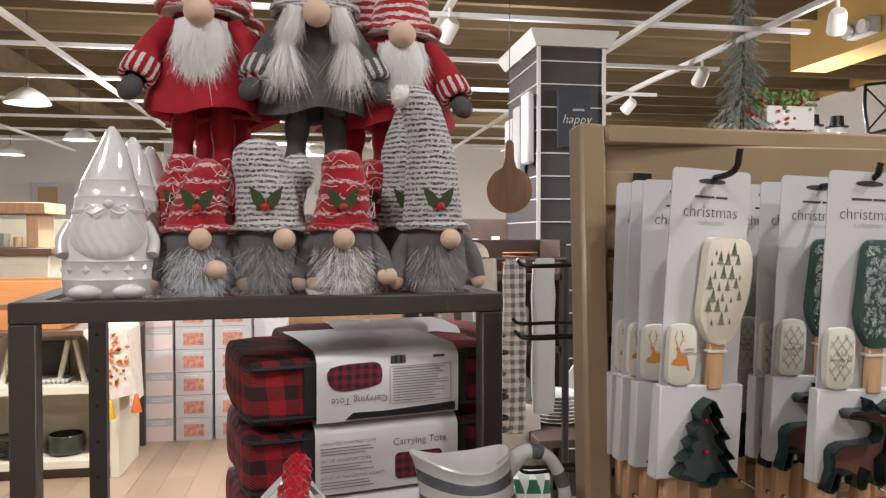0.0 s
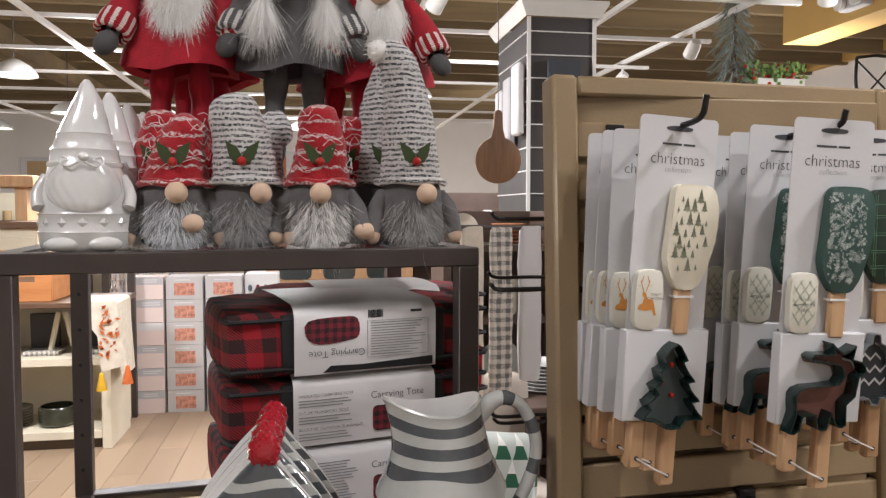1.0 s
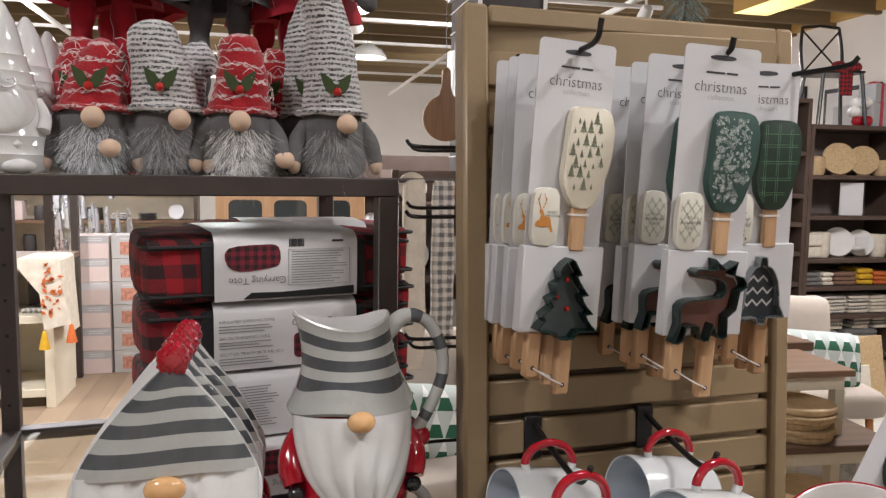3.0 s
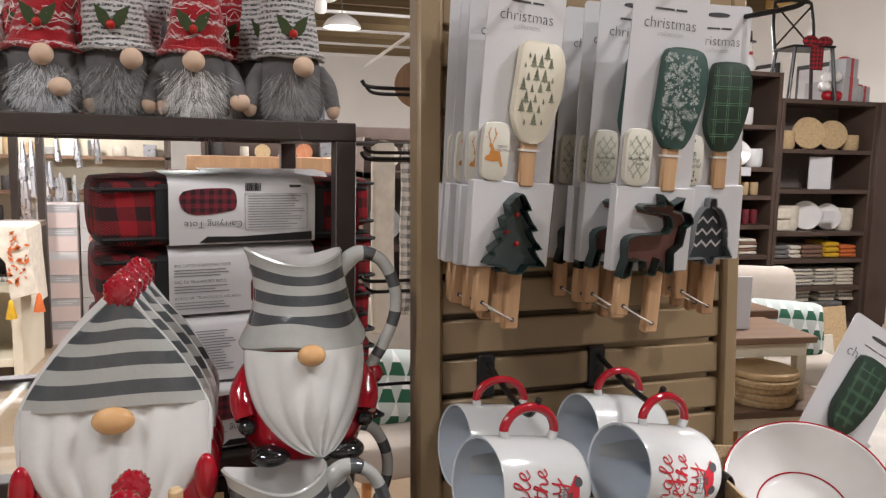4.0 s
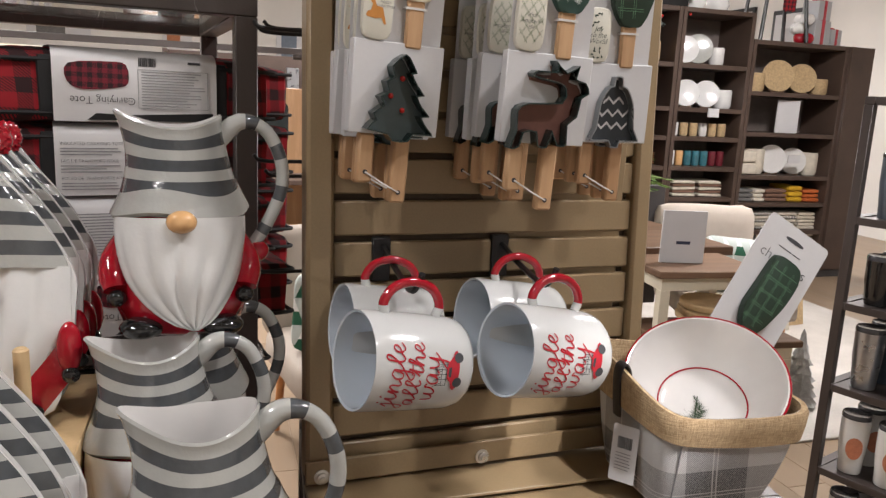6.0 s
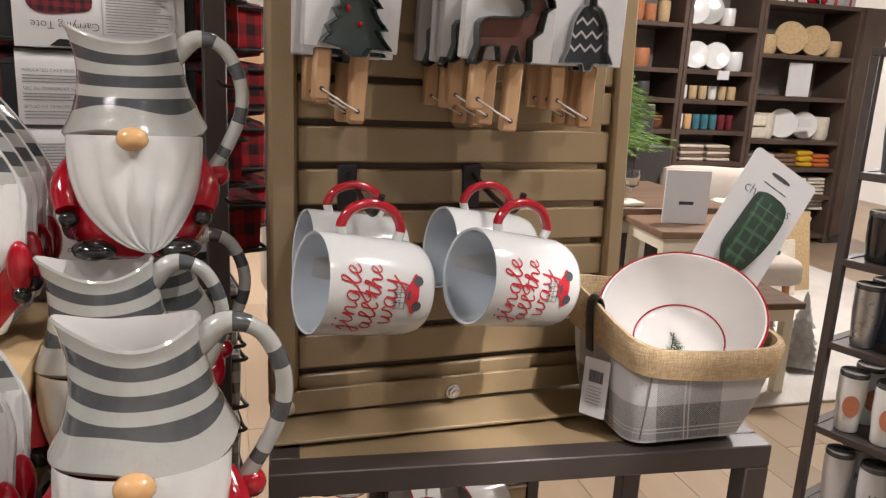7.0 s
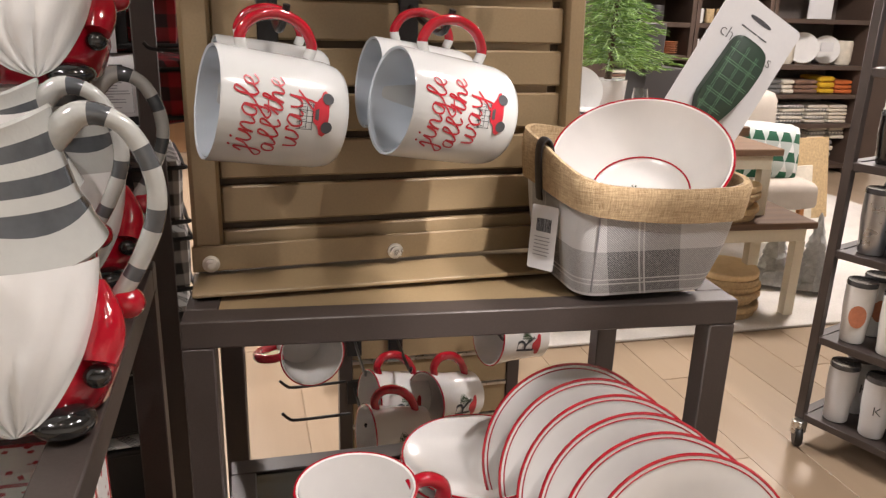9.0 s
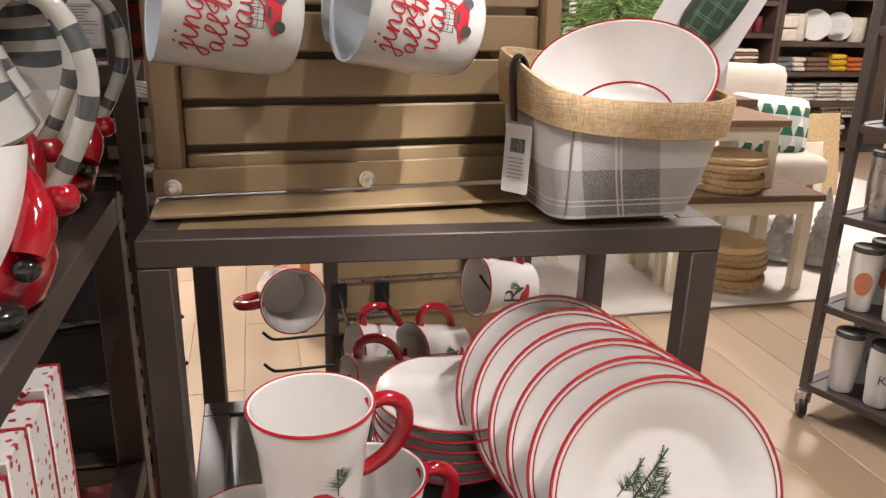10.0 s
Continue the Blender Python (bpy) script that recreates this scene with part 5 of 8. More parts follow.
TREES = "carded set with a pine-print cream spatula and tree cutter"
FLOR = "carded set with a green winter-print spatula and deer cutter"
PLA = "carded set with a dark green plaid spatula and bell cutter"
for x, y, a, r in ((0.056, 0.012, 3, 0.8), (0.061, -0.010, 6, 2.0), (0.064, -0.032, 4, 1.0)):
    spatula_set(pose(x, y, 1.6205, 2, r, a), TREES, "trees")
spatula_set(pose(0.0655, -0.084, 1.6264, 2, 2.6, 9), TREES, "trees")
for x, y, a, r in ((0.184, 0.014, 4, 1), (0.190, -0.022, 4, 0.6), (0.195, -0.048, 4, 1.6)):
    spatula_set(pose(x, y, 1.6205 if y > -0.04 else 1.6245, 2, r, a), FLOR, "florals")
spatula_set(pose(0.198, -0.112, 1.6240, 2, 1.8, 3), FLOR, "florals")
for x, y in ((0.289, 0.006), (0.293, -0.020), (0.296, -0.040)):
    spatula_set(pose(x, y, 1.6235, 2, -0.6, 0), PLA, "plaid")


# ---- mugs on hooks ----
def wrapped(bm, radius, z0):
    """Lays flat words round an upright cylinder, on its -y side."""
    for v in bm.verts:
        a = v.co.x / radius
        v.co = Vector((radius * math.sin(a), -radius * math.cos(a), z0 + v.co.z))
    return bm


def fine(bm, cuts=0.004):
    bmesh.ops.triangulate(bm, faces=bm.faces[:])
    es = [e for e in bm.edges if e.calc_length() > cuts]
    if es:
        bmesh.ops.subdivide_edges(bm, edges=es, cuts=2)
    return bm


def car_print(t, r, z0, big=1.4):
    """The little red car with a tree on its roof."""
    for name, outl, mat in (("car_body", smooth_outline([(-0.013, 0.002), (0.013, 0.002), (0.014, 0.006), (0.008, 0.008), (0.005, 0.012), (-0.006, 0.012), (-0.009, 0.008), (-0.014, 0.007)], 2), RED_INK), ("car_window", [(-0.005, 0.0085), (0.003, 0.0085), (0.002, 0.0110), (-0.004, 0.0110)], INK)):
        bm = bmesh.new()
        bm.faces.new([bm.verts.new((big * x + 0.006, 0, big * z)) for x, z in outl])
        part(name, wrapped(fine(bm), r + (0.0003 if name == "car_body" else 0.0005), z0), mat, t)
    for x in (-0.009, 0.010):
        bm = bmesh.new()
        bm.faces.new([bm.verts.new((big * (x + 0.0040 * math.cos(k * 0.524)) + 0.006, 0, big * (0.0025 + 0.0040 * math.sin(k * 0.524)))) for k in range(12)])
        part("car_wheel", wrapped(bm, r + 0.0006, z0), INK, t)
    bm, rd = bmesh.new(), random.Random(3)
    lines = [((-0.010, 0.0125), (0.007, 0.0125)), ((-0.009, 0.0165), (0.006, 0.0165)), ((-0.010, 0.0205), (0.003, 0.0215))]
    lines += [((x, 0.012), (x + rd.uniform(-0.001, 0.001), 0.0215)) for x in (-0.0095, -0.005, -0.001, 0.0025, 0.0065)]
    lines += [((x, 0.0175), (x + rd.uniform(-0.003, 0.003), 0.0235)) for x in (-0.008, -0.003, 0.001, 0.005)]
    for (xa, za), (xb, zb) in lines:
        d = Vector((xb - xa, 0, zb - za)).normalized()
        w = Vector((-d.z, 0, d.x)) * 0.00022
        p, q = Vector((xa, 0, za)), Vector((xb, 0, zb))
        bm.faces.new([bm.verts.new(c) for c in (p + w, q + w, q - w, p - w)])
    for v in bm.verts:
        v.co = Vector((big * v.co.x + 0.004, 0, big * v.co.z))
    tagged(part("roof_tree", wrapped(bm, r + 0.0004, z0), INK, t), kind="stuff")


STROKES = {
    "j": (0.6, ((0, 0.4), (0.3, 1), (0.3, -0.6), (0.1, -1.0), (-0.15, -0.7), (0.2, -0.2), (0.6, 0.3)), (0.35, 1.6)),
    "i": (0.65, ((0, 0.3), (0.2, 1), (0.2, 0.3), (0.4, 0), (0.65, 0.3)), (0.28, 1.6)),
    "n": (1.0, ((0, 0.3), (0.15, 1), (0.15, 0), (0.22, 0.5), (0.45, 0.95), (0.6, 0.75), (0.62, 0.2), (0.75, 0), (1, 0.3))),
    "g": (0.95, ((0.6, 0.9), (0.3, 1), (0.05, 0.6), (0.15, 0.05), (0.45, 0.1), (0.6, 0.9), (0.6, -0.6), (0.4, -1.0), (0.1, -0.75), (0.5, -0.2), (0.95, 0.3))),
    "l": (0.7, ((0, 0.3), (0.38, 1.0), (0.5, 1.75), (0.35, 2.0), (0.2, 1.6), (0.2, 0.4), (0.4, 0), (0.7, 0.3))),
    "e": (0.75, ((0, 0.3), (0.38, 0.5), (0.52, 0.85), (0.32, 1.02), (0.12, 0.75), (0.12, 0.3), (0.38, 0), (0.75, 0.3))),
    "a": (1.0, ((0.6, 0.9), (0.3, 1), (0.05, 0.6), (0.15, 0.05), (0.45, 0.1), (0.6, 0.9), (0.62, 0.2), (0.75, 0), (1, 0.3))),
    "t": (0.7, ((0, 0.3), (0.3, 1), (0.36, 1.8), (0.3, 0.3), (0.45, 0), (0.7, 0.3))),
    "h": (1.05, ((0, 0.3), (0.32, 1.2), (0.38, 1.85), (0.22, 2), (0.16, 1), (0.12, 0), (0.26, 0.6), (0.5, 0.95), (0.65, 0.7), (0.68, 0.1), (0.85, 0), (1.05, 0.3))),
    "w": (1.2, ((0, 0.9), (0.1, 0.2), (0.26, 0), (0.45, 0.3), (0.52, 0.9), (0.52, 0.2), (0.7, 0), (0.95, 0.4), (1.0, 1), (1.2, 0.85))),
    "y": (1.0, ((0, 0.9), (0.1, 0.3), (0.3, 0.1), (0.55, 0.4), (0.62, 1), (0.58, -0.5), (0.4, -1.0), (0.1, -0.75), (0.5, -0.2), (1, 0.4))),
    " ": (0.3, ()),
}


def script(text, size, x0):
    """Hand-lettered brush script as flat ribbons in x and z."""
    bm, at = bmesh.new(), 0.0

    def ribbon(pts):
        pts = [Vector((x0 + (1.26 * (at + x) + 0.12 * z) * size, 0, (min(z, 1) + 0.65 * max(z - 1, 0) - 0.06 * (at + x)) * size)) for x, z in pts]
        line, prev = smooth_path(pts, 6 * len(pts)), None
        for k, p in enumerate(line):
            d = (line[min(k + 1, len(line) - 1)] - line[max(k - 1, 0)]).normalized()
            w = 0.00052 + 0.00034 * abs(d.z)
            side = Vector((-d.z, 0, d.x)) * w
            cur = (bm.verts.new(p + side), bm.verts.new(p - side))
            if prev:
                bm.faces.new((prev[0], prev[1], cur[1], cur[0]))
            prev = cur

    for c in text:
        wide, stroke, *dots = STROKES[c]
        if stroke:
            ribbon(stroke)
        for dx, dz in dots:
            ribbon(((dx - 0.05, dz - 0.12), (dx, dz), (dx + 0.05, dz + 0.12)))
        if c == "t":
            ribbon(((-0.05, 1.2), (0.3, 1.22), (0.75, 1.35)))
        at += wide
    return bm


def jingle_mug(m, label, front=True):
    t = thing("jingle_mug", m, label, "mug", "hanging holiday mugs")
    part("cup", lathe([(0, 0.002), (0.036, 0.002), (0.037, 0.0), (0.0395, 0.001), (0.0425, 0.006), (0.0445, 0.016), (0.0455, 0.05), (0.0462, 0.1035), (0.0455, 0.1055), (0.0435, 0.1045), (0.0430, 0.100), (0.0420, 0.02), (0.038, 0.008), (0, 0.006)], 48, mi=[0] * 8 + [1] * 5), [MUG_GLAZE, BLUE_WHITE], t, "white glazed cup")
    path = smooth_path([(0.0445, 0, 0.082), (0.056, 0, 0.085), (0.070, 0, 0.076), (0.076, 0, 0.056), (0.070, 0, 0.036), (0.056, 0, 0.026), (0.0445, 0, 0.028)], 32)
    part("handle", tube(path, 0.0047, 12, mi=lambda k: 0 if 4 <= k <= 27 else 1), [RED_GLAZE, MUG_GLAZE], t, "red glazed handle with white ends")
    if not front:
        return t
    for line, size, x0, z0, r in (("jingle", 0.0110, -0.034, 0.0800, 0.0467), ("all the", 0.0096, -0.032, 0.0600, 0.0463), ("way", 0.0116, -0.025, 0.0430, 0.0459)):
        part("lettering", wrapped(script(line, size, x0), r, z0), RED_INK, t, "red script lettering")
    car_print(t, 0.0458, 0.0185, 1.2)
    return t


def hung(x, y, z, yaw, dip):
    turn = Matrix(((0, 0, -1, 0), (0, 1, 0, 0), (1, 0, 0, 0), (0, 0, 0, 1)))
    return Matrix.Translation((x, y, z)) @ pose(0, 0, 0, 0, 0, yaw) @ pose(0, 0, 0, 0, dip, 0) @ turn @ pose(0, 0, -0.053)


JM = "white mug with red handle and red jingle lettering, hung sideways"
jingle_mug(hung(0.064, -0.113, 1.157, 14, 9), JM)
jingle_mug(hung(0.212, -0.106, 1.156, 14, 10), JM)
jingle_mug(hung(0.062, -0.033, 1.166, 8, 6) @ Matrix.Diagonal((0.93, 0.93, 0.95, 1)), "white mug with red handle hung behind another mug", False)
jingle_mug(hung(0.203, -0.026, 1.166, 8, 7) @ Matrix.Diagonal((0.93, 0.93, 0.95, 1)), "white mug with red handle hung behind another mug", False)
for hx in (0.067, 0.207):
    t = thing("mug_hook", (hx, on_panel(hx, 1.236) - 0.003, 1.232), "black hook bar holding mugs on the slatwall", "hook", "slatwall hooks")
    part("clip", boxy((-0.010, -0.002, -0.030), (0.010, 0.007, 0.018), 0.001), BLACK, t)
    part("wire", tube(smooth_path([(0.002, -0.002, 0.008), (0.004, -0.05, -0.004), (0.006, -0.11, -0.012), (0.010, -0.124, -0.002), (0.012, -0.128, 0.008)], 20), 0.0032, 8), BLACK, t)

# ---- fabric basket with bowls ----
BURLAP = stuff_mat("burlap", (0.46, 0.33, 0.19), 0.95, 0, 0.15, 20, 60, 0.1)
tree, b = nodes_of(BURLAP)
warp, weft = noisy(tree, coords(tree, (1, 1, 0.12)), 620, 2), noisy(tree, coords(tree, (0.12, 0.12, 1)), 620, 2)
thread = calc(tree, "ADD", calc(tree, "MULTIPLY", warp, 0.5), calc(tree, "MULTIPLY", weft, 0.5))
tree.links.new(mixed(tree, (0.31, 0.21, 0.115), (0.51, 0.375, 0.22), ranged(tree, thread, 0.36, 0.62)), b.inputs["Base Color"])
bumped(tree, b, thread, 0.8, 0.0015)
PLAID_GREY = bpy.data.materials.new("grey_white_woven_plaid")
tree, b = nodes_of(PLAID_GREY)
ax = axes(tree, coords(tree))
run = calc(tree, "SUBTRACT", ax[0], ax[1])


def between(val, lo, hi):
    return calc(tree, "MULTIPLY", calc(tree, "GREATER_THAN", val, lo), calc(tree, "LESS_THAN", val, hi))


upright = calc(tree, "MAXIMUM", between(run, 0.012, 0.088), between(run, -0.14, -0.065))
level = between(ax[2], 0.004, 0.050)
fine_u = calc(tree, "MAXIMUM", calc(tree, "MAXIMUM", between(run, 0.044, 0.0458), between(run, 0.049, 0.0508)), calc(tree, "MAXIMUM", between(run, -0.104, -0.102), between(run, 0.138, 0.1395)))
fine_l = calc(tree, "MAXIMUM", between(ax[2], 0.0135, 0.0150), between(ax[2], 0.0185, 0.020))
twill = calc(tree, "SINE", calc(tree, "MULTIPLY", calc(tree, "ADD", run, ax[2]), 2600))
yarn = noisy(tree, coords(tree, (1, 1, 1)), 500, 2)
speck = calc(tree, "ADD", twill, calc(tree, "MULTIPLY", calc(tree, "SUBTRACT", yarn, 0.5), 2.5))
amount = calc(tree, "ADD", calc(tree, "MULTIPLY", upright, 0.46), calc(tree, "MULTIPLY", level, 0.46))
amount = calc(tree, "MULTIPLY", amount, ranged(tree, speck, -1.2, 1.2, 0.45, 1.25))
col = mixed(tree, (0.66, 0.655, 0.65), (0.085, 0.085, 0.09), amount)
col = mixed(tree, col, (0.72, 0.71, 0.70), calc(tree, "MULTIPLY", calc(tree, "MAXIMUM", fine_u, fine_l), 0.75))
tree.links.new(col, b.inputs["Base Color"])
b.inputs["Roughness"].default_value = 0.95
bumped(tree, b, speck, 0.6, 0.001)


def ring_at(x0, x1, y0, y1, r, z, n=6, sag=0.0, bow=0.0):
    out = []
    for cx, cy, a in ((x1 - r, y1 - r, 0), (x0 + r, y1 - r, 90), (x0 + r, y0 + r, 180), (x1 - r, y0 + r, 270)):
        for i in range(n + 1):
            t = radians(a + 90 * i / n)
            out.append([cx + r * math.cos(t), cy + r * math.sin(t), z])
    res = []
    for k in range(len(out)):
        p, q = out[k], out[(k + 1) % len(out)]
        res.append(p)
        if math.hypot(p[0] - q[0], p[1] - q[1]) > 0.03:
            for f in (0.2, 0.4, 0.6, 0.8):
                res.append([p[i] + (q[i] - p[i]) * f for i in range(3)])
    cx, cy = (x0 + x1) / 2, (y0 + y1) / 2
    for p in res:
        f = 1 - min(1, abs(math.hypot(p[0] - cx, p[1] - cy) / math.hypot((x1 - x0) / 2, (y1 - y0) / 2)))
        p[2] -= sag * f * 4
    return res


def loft(rings, closed=True):
    bm = bmesh.new()
    vs = [[bm.verts.new(p) for p in ring] for ring in rings]
    for a, b in zip(vs, vs[1:]):
        n = len(a)
        for k in range(n if closed else n - 1):
            bm.faces.new((a[k], a[(k + 1) % n], b[(k + 1) % n], b[k]))
    return bm, vs


basket = thing("fabric_basket", (0.417, -0.080, 0.979), "grey plaid fabric basket with a burlap cuff, holding a bowl", "basket")


def basket_ring(f, grow, low=None):
    """One level of the basket: f runs from its bottom to its rim, grow swells it outwards."""
    x0, x1 = -0.072 - 0.015 * f - grow, 0.070 + 0.016 * f + grow
    y0, y1 = -0.052 - 0.025 * f - grow, 0.080 + 0.012 * f + min(grow, 0.002)
    ring = ring_at(x0, x1, y0, y1, 0.022 + 0.006 * f, 0.0)
    for p in ring:
        u, v = (p[0] - x0) / (x1 - x0), (p[1] - y0) / (y1 - y0)
        rim = 0.120 * (1 - u) * (1 - v) + 0.112 * u * (1 - v) + 0.147 * (1 - u) * v + 0.127 * u * v - 0.006 * math.sin(math.pi * u) * (1 - v)
        p[2] = 0.001 + rim * f if low is None else rim + low * (0.030 + 0.022 * v * (1 - u) + 0.004 * u)
        w = noise.noise_vector(Vector((p[0], p[1], 0.2 * p[2])) * 20)
        p[0] += 0.0022 * w.x * f
        p[1] += 0.0022 * w.y * f * (1 - v)
        p[2] += 0.0018 * w.z * f
    return ring


bm, vs = loft([basket_ring(k / 9, 0.004 * math.sin(math.pi * k / 9)) for k in range(10)])
bm.faces.new(vs[0][::-1])
part("fabric_body", bm, PLAID_GREY, basket, "grey and white woven plaid")
bm, vs = loft([basket_ring(f, g, lo) for f, g, lo in ((0.70, 0.0060, -1.0), (0.72, 0.0085, -0.97), (0.85, 0.0080, -0.5), (0.95, 0.0070, -0.12), (1.0, 0.0040, 0.04), (1.0, 0.0, 0.02), (0.97, -0.003, -0.3), (0.7, -0.006, -1.3), (0.3, -0.006, -2.6))])
part("burlap_cuff", bm, BURLAP, basket, "folded burlap cuff and lining")
strap = smooth_path([(-0.0915, 0.018, 0.082), (-0.0945, 0.018, 0.110), (-0.0950, 0.018, 0.134), (-0.0895, 0.018, 0.1425), (-0.083, 0.018, 0.134), (-0.081, 0.018, 0.110)], 24)
part("handle_strap", tube(strap, 0.0022, 10, flat=3.8), LEATHER, basket, "black leather handle strap")
part("seam", tube([(-0.060, -0.052, 0.006), (-0.066, -0.068, 0.060), (-0.068, -0.0735, 0.088)], 0.0010, 6), INK_PALE, basket, "stitched corner seam")
TAG_AT = pose(-0.0965, -0.014, 0.083, -4, 0, -52)
tag = part("price_tag", moved(slab(round_rect(-0.0145, 0.0145, -0.064, 0.0, 0.002), -0.0006, 0.0, 0), TAG_AT), PAPER, basket, "white paper price tag")
bm = bmesh.new()
rnd, bx = random.Random(9), -0.008
while bx < 0.008:
    wd = rnd.choice((0.0004, 0.0007, 0.001))
    add_box(bm, (bx, -0.001, -0.026), (bx + wd, -0.0007, -0.013))
    bx += wd + rnd.choice((0.0004, 0.0006))
tagged(part("barcode", moved(bm, TAG_AT), INK, tag), kind="stuff")
tagged(part("fine_print", moved(bars(6, -0.009, 0.009, -0.031, 0.0036, 0.0010, 4, -0.0009), TAG_AT), INK_PALE, tag), kind="stuff")


def fir_sprig(bm, cx, cz, size, rnd, y=0.0, n=60):
    """A pine sprig as thin needles in x and z."""
    for k in range(n):
        f = rnd.random()
        side = rnd.choice((-1, 1))
        px, pz = cx + size * 0.15 * math.sin(f * 4), cz + size * f
        ln = size * 0.55 * (1.05 - f) * rnd.uniform(0.5, 1)
        a = radians(rnd.uniform(15, 60))
        ex, ez = px + side * ln * math.cos(a), pz + ln * math.sin(a)
        w = size * 0.012
        bm.faces.new([bm.verts.new(p) for p in ((px, y, pz - w), (ex, y, ez), (px, y, pz + w))])
    bm.faces.new([bm.verts.new(p) for p in ((cx - size * 0.02, y, cz - size * 0.2), (cx + size * 0.02, y, cz - size * 0.2), (cx + size * 0.02, y, cz + size), (cx - size * 0.02, y, cz + size))])
    return bm


def bowl(m, r, h, label, sprig=True):
    t = thing("serving_bowl", m, label, "bowl", "white bowls with red rims")
    prof = [(0, 0), (r * 0.42, 0), (r * 0.45, 0.003), (r * 0.75, h * 0.35), (r * 0.95, h * 0.8), (r, h - 0.001), (r * 0.992, h + 0.0008), (r * 0.97, h), (r * 0.92, h * 0.8), (r * 0.72, h * 0.42), (r * 0.56, 0.0100), (r * 0.48, 0.0066), (0, 0.0055)]
    part("dish", lathe(prof, 48), CREAM_GLAZE, t, "white glazed dish")
    ring = [(r * 0.999 * math.cos(a), r * 0.999 * math.sin(a), h) for a in [2 * math.pi * k / 56 for k in range(57)]]
    part("red_rim", tube(ring, 0.0014, 6, caps=False), RED_GLAZE, t, "thin red painted rim")
    return t


BOWL_N = Vector((-0.33, -0.44, 0.835)).normalized()
BOWL_X = Vector((0.80, -0.60, 0.0)).normalized()
BOWL_Y = BOWL_N.cross(BOWL_X)
BOWL_C = Vector((0.424, -0.078, 1.106)) - 0.060 * BOWL_N
leaning = bowl(Matrix(((BOWL_X.x, BOWL_Y.x, BOWL_N.x, BOWL_C.x), (BOWL_X.y, BOWL_Y.y, BOWL_N.y, BOWL_C.y), (BOWL_X.z, BOWL_Y.z, BOWL_N.z, BOWL_C.z), (0, 0, 0, 1))), 0.089, 0.060, "white bowl with a red rim leaning in the basket")
ring = [(0.089 * 0.565 * math.cos(a), 0.089 * 0.565 * math.sin(a), 0.0108) for a in [2 * math.pi * k / 48 for k in range(49)]]
part("red_band", tube(ring, 0.0011, 6, caps=False), RED_GLAZE, leaning, "thin red painted band")
bm = fir_sprig(bmesh.new(), 0.0, 0.0, 0.036, random.Random(2), n=130)
for v in bm.verts:
    v.co = Vector((v.co.x - 0.006, v.co.z - 0.026, 0.0072))
tagged(part("pine_print", bm, GREEN_INK, leaning, "printed pine sprig"), kind="stuff")


def loose_card(m, label):
    t = thing("spatula_card", m, label, "spatula set", "carded spatula sets")
    part("hang_card", slab(round_rect(-0.047, 0.047, -0.19, 0.016, 0.006), 0.0, 0.0012), PAPER, t)
    part("card_hole", slab(smooth_outline([(-0.013, -0.0012), (-0.005, -0.0022), (0.005, -0.0022), (0.013, -0.0012), (0.013, 0.0012), (0.004, 0.0024), (-0.004, 0.0024), (-0.013, 0.0012)], 2), -0.0003, 0.0001), INK, t, "slotted hanging hole")
    part("brand_mark", boxy((-0.017, -0.0003, -0.0138), (0.003, 0.0, -0.0127)), INK, t)
    part("brand_mark", boxy((0.005, -0.0003, -0.0138), (0.017, 0.0, -0.0127)), INK, t)
    part("title", moved(letters("christmas", 0.0185, slim=-0.016), Matrix.Translation((0, -0.0003, -0.034))), INK, t)
    big = part("large_spatula", moved(head_slab(HEAD, 0.010), pose(0.0, -0.0015, -0.118) @ Matrix.Diagonal((0.88, 1, 1.0, 1))), SILICONE_PINE, t, "dark green silicone head with plaid lines")
    part("pattern", moved(pattern_mesh("plaid", 3), pose(0.0, -0.0118, -0.118) @ Matrix.Diagonal((0.88, 1, 0.97, 1))), PRINT_LIME, big)
    part("large_handle", boxy((-0.009, -0.0090, -0.188), (0.008, -0.0015, -0.119), 0.0015), BEECH, t)
    return t


loose_card(pose(0.622, 0.034, 1.236, -8, 31, -8) @ Matrix.Diagonal((1.1, 1.1, 1.1, 1)), "carded plaid spatula leaning in the basket")

# ---- crockery on the low table ----
LZ = 0.7015


